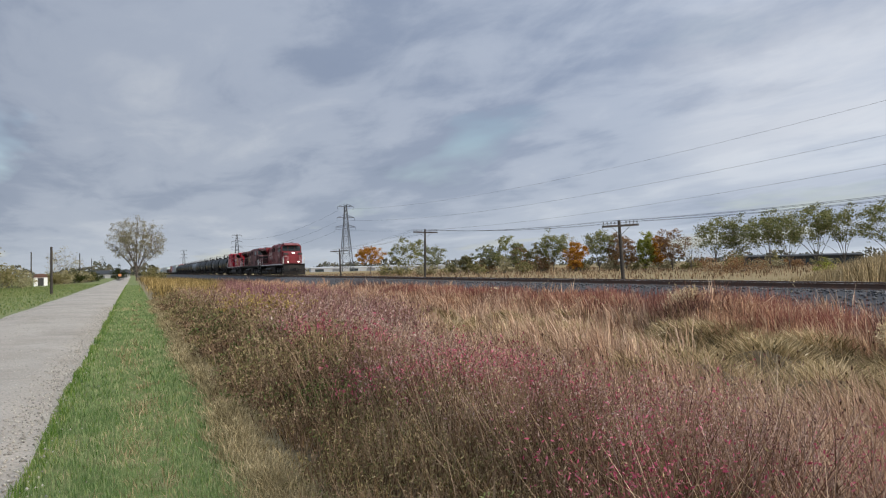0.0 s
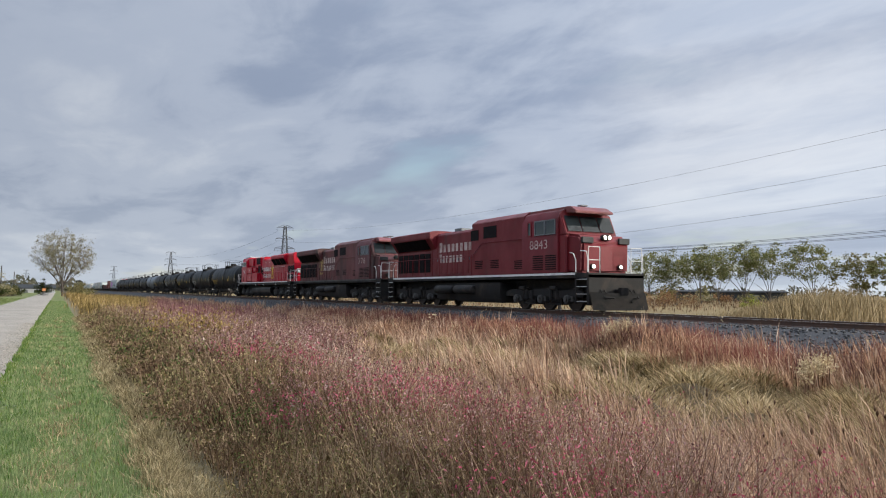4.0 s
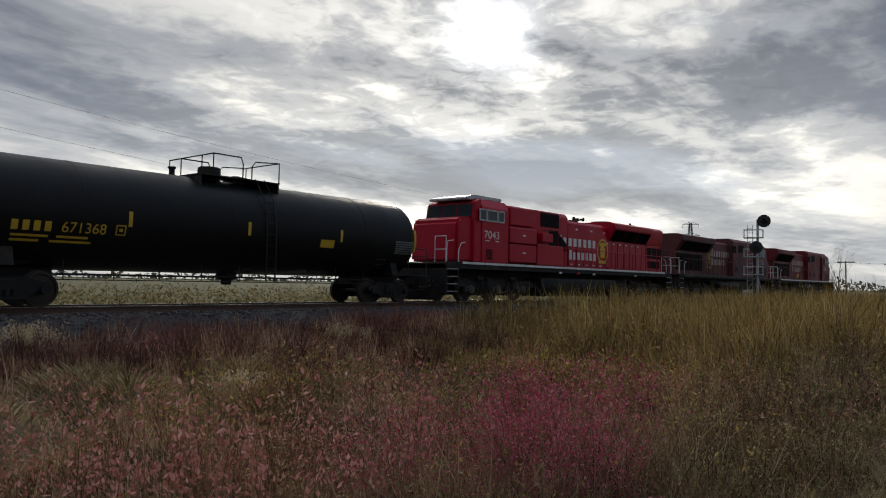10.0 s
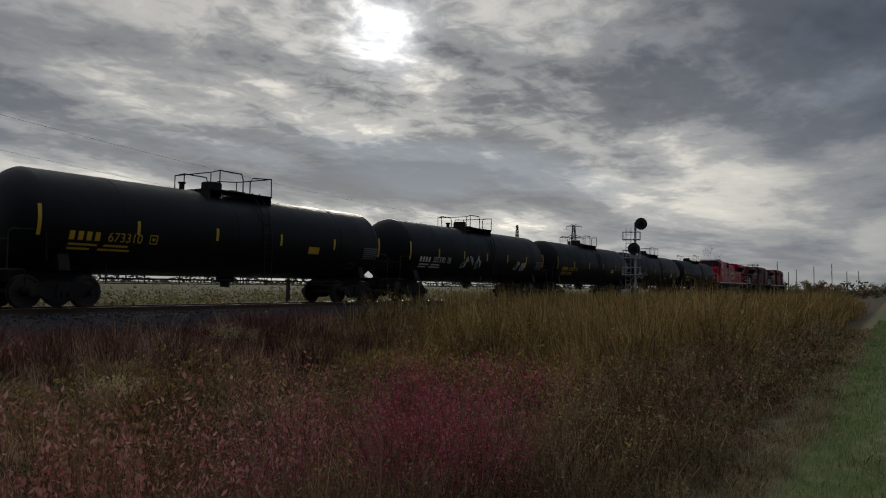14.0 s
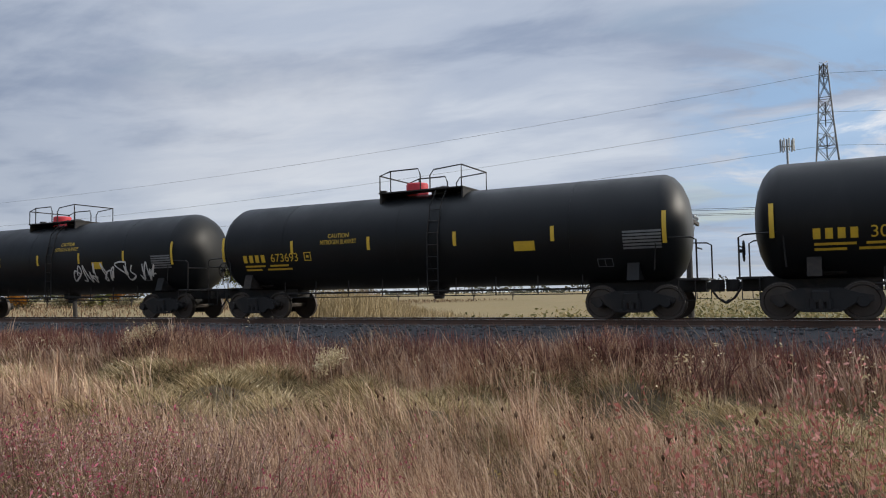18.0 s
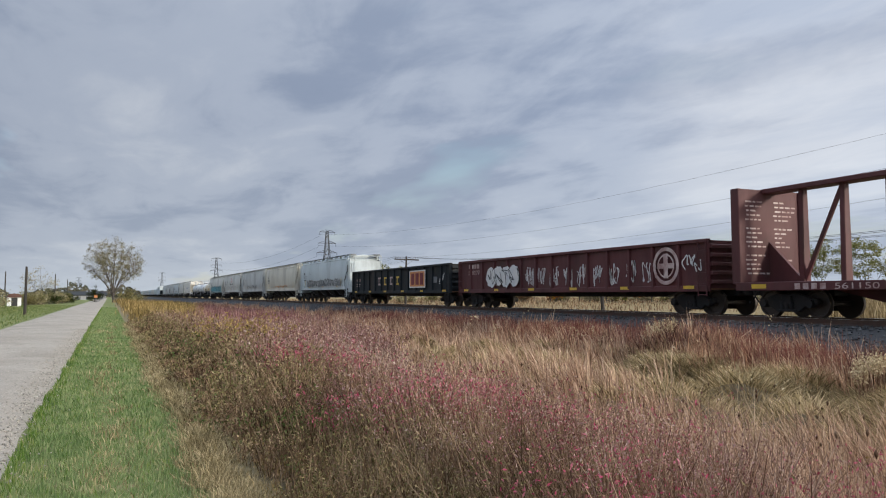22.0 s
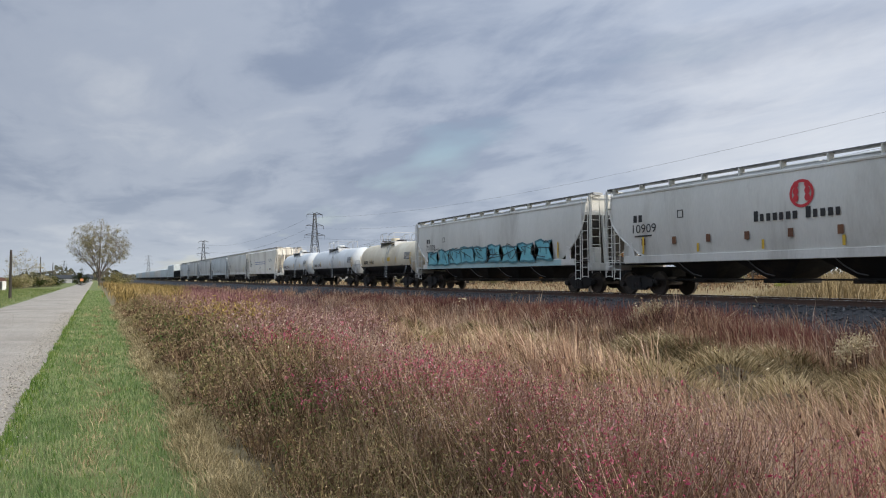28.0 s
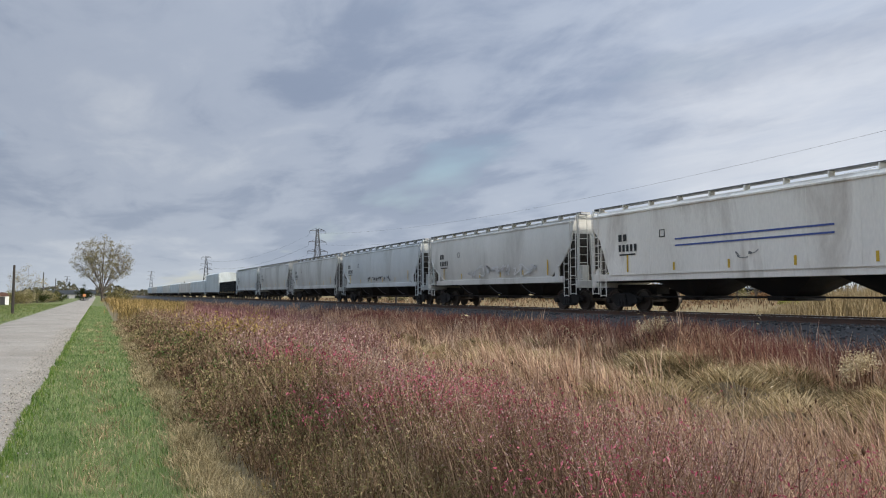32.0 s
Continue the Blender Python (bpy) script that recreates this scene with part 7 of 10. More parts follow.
def build_train():
    raise_top(ge_locomotive("weathered dark red diesel locomotive with lit headlights", 0.0, 22.3, RED_OLD, "8843", FADED_PAINT, lights=True, wing=0.9, aft=-0.5), share=0.11)
    raise_top(ge_locomotive("soot-stained dark red diesel locomotive with worn lettering", 22.3, 44.58, RED_DIRTY, "776", FADED_PAINT, crest_mat=TARNISH, stripe=CHUTE, wing=1.2, aft=-1.2), share=0.10)
    raise_top(emd_locomotive("clean bright red diesel locomotive with white lettering and gold crest", 44.58, 68.9, RED_NEW, "7043"), share=0.15)
    black = "black cylindrical tank car, yellow reflective strips"
    tank_car(black, 68.9, 86.9, BLACK_TANK, "671368", YELLOW_PAINT, 4, seed=1)
    tank_car(black + " and white numbers", 86.9, 104.7, BLACK_TANK, "251781", WHITE_PAINT, 5, seed=2)
    tank_car(black, 104.7, 122.4, BLACK_TANK, "670619", YELLOW_PAINT, 5, seed=3)
    tank_car(black + " and white graffiti", 122.4, 140.3, BLACK_TANK, "207592", WHITE_PAINT, 6, seed=4, extra=tank_scrawl(CREAM_PAINT, [(2.9, 0.6, 1.7, 2.4), (-3.6, -5.2, 1.7, 2.3)]))
    tank_car(black, 140.3, 158.1, BLACK_TANK, "673310", YELLOW_PAINT, 5, seed=5)
    tank_car("slate grey cylindrical tank car", 158.1, 175.8, GREY_TANK, "207581", GALV, 4, seed=6)
    tank_car(black + " and a wide valve housing", 175.8, 193.5, BLACK_TANK, "110659", WHITE_PAINT, 5, seed=7)
    tank_car(black + " and faded graffiti", 193.5, 210.85, BLACK_TANK, "293871", GALV, 6, seed=8, extra=tank_scrawl(GALV, [(-2.9, -4.0, 1.75, 2.2)]))
    tank_car(black, 210.85, 228.4, BLACK_TANK, "673573", YELLOW_PAINT, 5, seed=9)
    tank_car(black + " and a red placard", 228.4, 246.0, BLACK_TANK, "303272", YELLOW_PAINT, 4, seed=10, extra=placard)
    tank_car(black + " and a red valve housing", 246.0, 263.6, BLACK_TANK, "673693", YELLOW_PAINT, 5, seed=11, valve=RED_PAINT, extra=caution)
    tank_car(black + ", caution lettering and graffiti", 263.6, 281.5, BLACK_TANK, "291031", WHITE_PAINT, 6, seed=12, valve=RED_PAINT, extra=caution_and_scrawl)
    hopper_car("pale grey covered hopper with a shield and black graffiti", 281.5, 299.2, HOP_UP, "93835", seed=1, extra=first_hopper)
    hopper_car("pale grey covered hopper with huge pink graffiti", 299.2, 317.0, HOP_UP, "93694", seed=2, extra=pink_hopper)
    centerbeam("empty oxide red centerbeam flat car with end bulkheads", 317.0, 341.0, BROWN_RED)
    gondola("oxide red open gondola with silver graffiti", 341.0, 362.9, BROWN_RED, "518077", gon_art)
    gondola("black open gondola with an orange panel", 362.9, 384.6, DARK_GREEN, "", black_gon_art)
    hopper_car("pale blue-white rounded covered hopper", 384.6, 404.1, HOP_BLUE, "95247", "closed", 4, seed=3, extra=grey_tag)
    hopper_car("dusty beige covered hopper with low graffiti", 404.1, 424.3, HOP_TAN, "-----", "closed", 4, seed=4, extra=low_scrawl(ORANGE_PAINT, 3.0, -4.0, 1.65, 1.95, 8, 37))
    hopper_car("weathered grey covered hopper with scrawled side", 424.3, 444.5, HOP_DIRTY, "-----", "closed", 4, seed=5, extra=low_scrawl(BLACK_PAINT, 4.0, -4.0, 1.7, 2.2, 12, 41))
    hopper_car("dusty pale grey covered hopper with a red emblem", 444.5, 464.7, HOP_GREY, "10909", "bowed", 4, seed=6, extra=mill_mark)
    hopper_car("pale covered hopper with teal graffiti along its foot", 464.7, 485.1, HOP_GREY, "71078", "bowed", 4, seed=7, extra=teal_art)
    tank_car("stained cream tank car with a black lower half", 485.1, 498.2, CREAM_TANK, "200960", BLACK_PAINT, 4, radius=1.26, zc=2.10, seed=21, rails=SILVER, skirt=True)
    tank_car("white cylindrical tank car with a black lower half", 498.2, 513.2, WHITE_TANK, "160091", BLACK_PAINT, 4, radius=1.26, zc=2.10, seed=22, rails=SILVER, skirt=True)
    tank_car("white tank car with black lower half and stains", 513.2, 526.2, WHITE_TANK, "301413", BLACK_PAINT, 4, radius=1.26, zc=2.10, seed=23, rails=SILVER, skirt=True)
    hopper_car("off-white covered hopper with two blue stripes", 526.2, 545.4, HOP_WHITE, "-----", "ribbed", 3, seed=8, extra=striped)
    hopper_car("pale grey-blue covered hopper with white graffiti", 545.4, 563.0, HOP_GREY, "-----", "bowed", 3, seed=9, extra=low_scrawl(CREAM_PAINT, 3.0, -5.0, 1.65, 2.3, 10, 47, 0.08))
    hopper_car("mid-grey covered hopper with low scrawls", 563.0, 581.8, HOP_MID, "-----", "bowed", 3, seed=10, extra=low_scrawl(BLACK_PAINT, 2.0, -3.0, 1.7, 2.1, 6, 53))
    hopper_car("dusty weathered covered hopper", 581.8, 600.6, HOP_DIRTY, "-----", "bowed", 3, seed=11)
    hopper_car("weathered grey covered hopper", 600.6, 618.9, HOP_DIRTY, "-----", "bowed", 3, seed=12)
    hopper_car("dull grey weathered covered hopper", 618.9, 637.0, HOP_MID, "-----", "bowed", 3, seed=13)
    gondola("black open gondola with ribbed sides", 637.0, 654.2, DARK_GREEN, "")
    box_car("pale green-grey box car with ribbed sides", 654.2, 672.6, HOP_BLUE)
    for i in range(7):
        box_car("long pale grey covered car", 672.6 + 27.2 * i, 699.8 + 27.2 * i, HOP_GREY if i % 2 else HOP_BLUE, 3.6, "covered_coil_car", 12)


build_train()

# ---------------------------------------------------------------- landscape: trees, masts, buildings
def polar(az, r):
    return r * math.sin(radians(az)), r * math.cos(radians(az))


LEAF = {
    "green": leafy("yellow_green_leaves", [(0.15, (0.115, 0.125, 0.045)), (0.5, (0.20, 0.20, 0.08)), (0.85, (0.30, 0.28, 0.13))], through=0.3, gain=1.0),
    "olive": leafy("olive_leaves", [(0.15, (0.11, 0.105, 0.045)), (0.5, (0.20, 0.175, 0.075)), (0.85, (0.29, 0.245, 0.115))], through=0.3, gain=1.0),
    "orange": leafy("orange_autumn_leaves", [(0.15, (0.26, 0.10, 0.018)), (0.5, (0.40, 0.17, 0.028)), (0.85, (0.50, 0.27, 0.05))], gain=1.0),
    "russet": leafy("russet_leaves", [(0.15, (0.15, 0.080, 0.042)), (0.5, (0.24, 0.135, 0.068)), (0.85, (0.34, 0.22, 0.12))], gain=1.0),
    "straw": leafy("pale_dry_leaves", [(0.15, (0.20, 0.175, 0.10)), (0.5, (0.31, 0.27, 0.155)), (0.85, (0.43, 0.375, 0.23))], through=0.3, gain=1.0),
    "grey": leafy("grey_green_leaves", [(0.15, (0.12, 0.13, 0.07)), (0.5, (0.20, 0.205, 0.11)), (0.85, (0.29, 0.28, 0.16))], through=0.3, gain=1.0),
    "lime": leafy("lime_green_leaves", [(0.15, (0.15, 0.17, 0.03)), (0.5, (0.24, 0.25, 0.05)), (0.85, (0.36, 0.34, 0.09))], through=0.3, gain=1.0),
    "pale": leafy("tan_olive_leaves", [(0.15, (0.15, 0.135, 0.075)), (0.5, (0.235, 0.205, 0.12)), (0.85, (0.33, 0.29, 0.18))], through=0.3, gain=1.0),
    "dark": leafy("dark_green_leaves", [(0.15, (0.022, 0.036, 0.014)), (0.5, (0.045, 0.058, 0.020)), (0.85, (0.085, 0.085, 0.030))], gain=1.0),
    "far": leafy("distant_foliage", [(0.15, (0.060, 0.066, 0.052)), (0.5, (0.095, 0.093, 0.068)), (0.85, (0.135, 0.118, 0.082))], gain=1.0),
}


def leaf_cloud(centres, size, rng, flat=0.5):
    """Small leaf quads, randomly turned, round the given centres."""
    n = len(centres)
    a, b = rng.normal(size=(n, 3)), rng.normal(size=(n, 3))
    a[:, 2] *= flat
    a /= np.linalg.norm(a, axis=1)[:, None]
    b -= a * (a * b).sum(1)[:, None]
    b /= np.linalg.norm(b, axis=1)[:, None]
    s = size * rng.uniform(0.5, 1.3, (n, 1))
    v = np.stack([centres - a * s, centres + b * s * 0.5, centres + a * s, centres - b * s * 0.5], 1).reshape(-1, 3)
    f = (np.array([[0, 1, 2, 3]])[None] + 4 * np.arange(n)[:, None, None]).reshape(-1, 4)
    return v, f


def tree(x, y, height, width, colour, leaves, seed, label, bottom=0.3, fork=0.14, leaf=0.16, group="", limbs=8, lean=0.0, airy=0.042, clumps=80, girth=0.016):
    """A tapered trunk that forks into curved limbs and twigs, with clumps of leaves at the twig ends."""
    rng = np.random.default_rng(seed)
    top = tagged(new("tree"), label, "tree", group)
    top.matrix_basis = pose(x, y, float(ground_z(x, y)) - 0.05)
    d = rng.normal(size=(clumps, 3))
    d /= np.linalg.norm(d, axis=1)[:, None]
    reach = rng.uniform(0.12, 1.0, clumps) ** 0.42 * (1.0 + 0.16 * np.sin(d[:, 0] * 5 + seed) * np.cos(d[:, 1] * 4 + d[:, 2] * 3) + rng.normal(0, 0.06, clumps))
    mid, half = (bottom + 1) / 2 * height, (1 - bottom) / 2 * height
    ends = d * reach[:, None] * np.array([width / 2, width / 2, half]) + np.array([lean * height, 0, mid])
    pick = [int(np.argmax(ends[:, 2]))]
    while len(pick) < limbs:
        pick.append(int(np.argmax(np.min(np.linalg.norm(ends[:, None] - ends[None, pick], axis=2), axis=1))))
    bm = B()
    r0 = height * girth
    f = Vector((lean * height * 0.15, 0, height * fork))
    tube(bm, [(0, 0, -0.1), (f.x * 0.4, 0.02 * height * fork, f.z * 0.5), tuple(f)], r0, 8, r0 * 0.8)
    ways = []
    for i in pick:
        e = Vector(ends[i])
        s = f.lerp(Vector((0, 0, 0)), rng.uniform(0, 0.35))
        c = Vector((s.x + (e.x - s.x) * rng.uniform(0.22, 0.42), s.y + (e.y - s.y) * rng.uniform(0.22, 0.42), s.z + (e.z - s.z) * rng.uniform(0.5, 0.75)))
        line = [s * (1 - k) ** 2 + c * 2 * k * (1 - k) + e * k * k for k in (j / 6 for j in range(7))]
        tube(bm, [tuple(p) for p in line], r0 * rng.uniform(0.4, 0.6), 6, r0 * 0.05)
        ways.append(line)
    nodes = np.array([p[:] for line in ways for p in line[2:]])
    for e in ends:
        near = nodes[np.argsort(np.linalg.norm(nodes - e + np.array([0, 0, 0.12 * height]), axis=1))[int(rng.integers(0, 3))]]
        m = (near + e) / 2 + np.array([0, 0, 0.03 * height]) + rng.normal(0, 0.012 * height, 3)
        tube(bm, [tuple(near), tuple(m), tuple(e)], r0 * 0.13, 4, r0 * 0.03)
    part("trunk", bm, BARK, top)
    if leaves:
        i = rng.integers(0, clumps, leaves)
        size = rng.uniform(0.6, 1.3, clumps)[i][:, None] * airy * height
        c = ends[i] + rng.normal(0, 1, (leaves, 3)) * size * np.array([1, 1, 0.75])
        v, fc = leaf_cloud(c[c[:, 2] > 0.3], leaf, rng)
        part("crown", soup("crown", v, fc, LEAF[colour]), LEAF[colour], top)
    return top


def bush(x, y, r, h, colour, seed, label, leaf=0.12, count=2600):
    rng = np.random.default_rng(seed)
    top = tagged(new("bush"), label, "bush", "bushes in the landscape")
    top.matrix_basis = pose(x, y, float(ground_z(x, y)) - 0.05)
    bm = B()
    cs = []
    for i in range(16):
        a, t = rng.uniform(0, math.tau), rng.uniform(0.05, 1.15) * r
        tip = Vector((t * math.cos(a), t * math.sin(a), h * rng.uniform(0.45, 1.1) * (1 - 0.35 * (t / r) ** 2)))
        tube(bm, [(tip.x * 0.25, tip.y * 0.25, 0), (tip.x * 0.6, tip.y * 0.6, tip.z * 0.5), tuple(tip)], 0.02 + 0.006 * h, 4, 0.006)
        cs += [tip * k for k in (0.5, 0.7, 0.85, 1.0, 1.05)]
    part("trunk", bm, BARK, top)
    c = np.array([v[:] for v in cs])[rng.integers(0, len(cs), count)] + rng.normal(0, 0.13 * r, (count, 3)) * (1, 1, 0.8)
    c[:, 2] = np.abs(c[:, 2])
    v, f = leaf_cloud(c, leaf, rng)
    part("crown", soup("crown", v, f, LEAF[colour]), LEAF[colour], top)


def lattice_tower(x, y, height, label, arms=True, base=7.5, bar=0.13, turn=0.0, levels=9, neck=1.3):
    top = tagged(new("transmission_tower"), label, "tower", "transmission towers along the line")
    top.matrix_basis = pose(x, y, -0.3, 0, 0, turn)

    def half_width(z):
        k = z / height
        return (base / 2) * (1 - k / 0.72) + neck * (k / 0.72) if k < 0.72 else neck * (1 - (k - 0.72) / 0.28 * 0.55)

    zs = [height * (1 - (1 - i / levels) ** 1.25) for i in range(levels + 1)]
    zs[-1] = height * 0.985
    corners = ((-1, -1), (1, -1), (1, 1), (-1, 1))
    for cx, cy in corners:
        bm = B()
        tube(bm, [(cx * half_width(z), cy * half_width(z), z) for z in zs], bar, 4, bar * 0.7)
        part("leg", bm, TOWER_STEEL, top)
    for i in range(levels):
        z0, z1 = zs[i], zs[i + 1]
        for j in range(4):
            a, b = corners[j], corners[(j + 1) % 4]
            w0, w1 = half_width(z0), half_width(z1)
            for p, q in (((a[0] * w0, a[1] * w0, z0), (b[0] * w1, b[1] * w1, z1)), ((b[0] * w0, b[1] * w0, z0), (a[0] * w1, a[1] * w1, z1)), ((a[0] * w1, a[1] * w1, z1), (b[0] * w1, b[1] * w1, z1))):
                bm = B()
                tube(bm, [p, q], bar * 0.55, 3)
                part("brace", bm, TOWER_STEEL, top)
    hooks = []
    if arms:
        for k, reach in ((0.66, 6.4), (0.80, 5.6), (0.965, 5.0)):
            z = height * k
            for s in (-1, 1):
                bm = B()
                w = half_width(z)
                for cy in (-w, w):
                    tube(bm, [(s * w, cy, z), (s * reach, 0, z)], bar * 0.7, 3)
                    tube(bm, [(s * w, cy, z + height * 0.035), (s * reach, 0, z)], bar * 0.5, 3)
                arm = part("arm", bm, TOWER_STEEL, top)
                bm = B()
                tube(bm, [(s * reach, 0, z), (s * reach, 0, z - 2.0)], 0.10, 5)
                part("insulator", bm, DARK_ROOF, arm)
                hooks.append((s * reach, z - 2.0))
    return top, hooks


def wires(name, label, a, b, offsets, sag, r=0.035, turn_a=0.0, turn_b=0.0):
    """Cables between two places, each its own part, hanging in a shallow curve."""
    top = tagged(new(name), label, "cables")
    for (xa, za), (xb, zb) in offsets:
        p, q = Vector((a[0] + xa, a[1], za)), Vector((b[0] + xb, b[1], zb))
        bm = B()
        k = 22
        tube(bm, [tuple(p.lerp(q, i / k) - Vector((0, 0, 4 * sag * (i / k) * (1 - i / k)))) for i in range(k + 1)], r, 4)
        part("cable", bm, BLACK_PAINT, top)


def telegraph_pole(x, y, h, lean=0.0, arm=True, label="dark wooden telegraph pole with a crossarm", name="telegraph_pole", r=0.14):
    top = tagged(new(name), label, "pole", "telegraph poles along the track" if arm else "")
    z0 = float(ground_z(x, y)) - 0.1
    top.matrix_basis = pose(x, y, z0, 0, lean, 0)
    bm = B()
    tube(bm, [(0, 0, 0), (0, 0, h * 0.5), (0, 0, h)], r, 10, r * 0.7)
    part("shaft", bm, POLE_WOOD, top)
    if arm:
        bm = B()
        box(bm, -1.45, 1.45, -0.20, -0.09, h - 0.42, h - 0.28, 0.01)
        arm_ob = part("crossarm", bm, POLE_WOOD, top)
        bm = B()
        tube(bm, [(-0.75, -0.15, h - 0.42), (0, -0.14, h - 0.95)], 0.02, 4)
        tube(bm, [(0.75, -0.15, h - 0.42), (0, -0.14, h - 0.95)], 0.02, 4)
        part("brace", bm, GALV, arm_ob)
        pin = kept("insulator_pin", lambda bm: lathe(bm, [(0, 0.02), (0.10, 0.02), (0.11, 0.045), (0.17, 0.05), (0.22, 0.03), (0.23, 0.005)], "z", (0, 0, 0), 8), GALV)
        for px in (-1.35, -1.05, -0.75, -0.45, 0.45, 0.75, 1.05, 1.35):
            part("insulator", pin, GALV, arm_ob, at=(px, -0.145, h - 0.28))
    return top


def build_lines():
    spots = {"r": (146.0, -1.0, 41.5), "a": (*polar(15.3, 470), 42.5), "b": (*polar(7.2, 830), 42.0), "c": (*polar(3.45, 1380), 41.5), "d": (*polar(-1.95, 1650), 38.0), "f": (*polar(158.6, 470), 41.0)}
    label = "grey steel lattice transmission tower with three crossarms"
    hooks = None
    for k, (x, y, h) in spots.items():
        _, hk = lattice_tower(x, y, h, label, bar=0.13 if k == "r" else 0.22)
        hooks = hooks or hk
    lattice_tower(*polar(154.3, 470), 41.0, "slim grey steel lattice mast", arms=False, base=5.0, bar=0.24, neck=0.9)
    xr, yr, _ = spots["r"]
    for k, other in (("a", spots["a"]), ("f", spots["f"])):
        wires("power_line", "thin high-voltage cables between towers", (xr, yr), other[:2], [((ox, oz), (ox, oz + other[2] - 41.5)) for ox, oz in hooks if ox < 0], 9.0, 0.028)
    wires("power_line", "thin high-voltage cables between towers", spots["a"][:2], spots["b"][:2], [((ox, oz), (ox, oz)) for ox, oz in hooks if ox < 0], 8.0, 0.05)
    # a distant radio mast
    x, y = polar(87.9, 330)
    top = tagged(new("radio_mast"), "slim distant radio mast with antennas", "mast")
    top.matrix_basis = pose(x, y, -0.3)
    bm = B()
    tube(bm, [(0, 0, 0), (0, 0, 62)], 0.75, 6, 0.4)
    part("shaft", bm, GALV, top)
    for i in range(9):
        a = math.tau * i / 9
        bm = B()
        tube(bm, [(2.6 * math.cos(a), 2.6 * math.sin(a), 57), (2.6 * math.cos(a), 2.6 * math.sin(a), 62)], 0.28, 4)
        tube(bm, [(0, 0, 59), (2.6 * math.cos(a), 2.6 * math.sin(a), 59)], 0.12, 3)
        part("antenna", bm, GALV, top)
    # telegraph poles beside the far side of the track
    poles = [(30.0, 113.0, 5.3), (30.0, 77.0, 6.4), (30.2, 41.0, 5.0), (29.8, 4.7, 5.2), (30.0, -32.0, 5.2), (30.0, -68.0, 5.4), (30.0, -106.0, 5.6), (30.0, -150.0, 7.5), (30.0, -196.0, 8.5)]
    for i, (x, y, h) in enumerate(poles):
        telegraph_pole(x, y, h, (-4.0, 2.0, -5.0, 3.0, 0.0, 2.0, -2.0, 1.0, 0.0)[i] * 0.6)
    for (xa, ya, ha), (xb, yb, hb) in zip(poles, poles[1:]):
        za, zb = float(ground_z(xa, ya)) + ha - 0.15, float(ground_z(xb, yb)) + hb - 0.15
        wires("telegraph_wires", "thin dark telegraph wires", (xa, ya), (xb, yb), [((o, za), (o, zb)) for o in (-1.35, -0.75, 0.75, 1.35)], 0.35, 0.009)
    # bare poles on the far side of the road, and far ones towards the south
    for az, r, h in ((-5.15, 74, 4.3), (-6.35, 150, 6.0), (-3.4, 178, 6.4), (-2.65, 230, 6.2)):
        telegraph_pole(*polar(az, r), h, 0.5, False, "plain dark wooden utility pole", "utility_pole", 0.13)
    for az, r, h in ((160.6, 110, 6.6), (171.6, 230, 9.5), (172.9, 240, 10.5), (174.1, 260, 8.5), (175.2, 240, 8.0), (176.3, 250, 10.0), (177.2, 260, 8.5), (173.6, 210, 6.0), (177.9, 280, 9.0)):
        telegraph_pole(*polar(az, r), h, 0.4, False, "plain dark wooden utility pole", "utility_pole", 0.13)


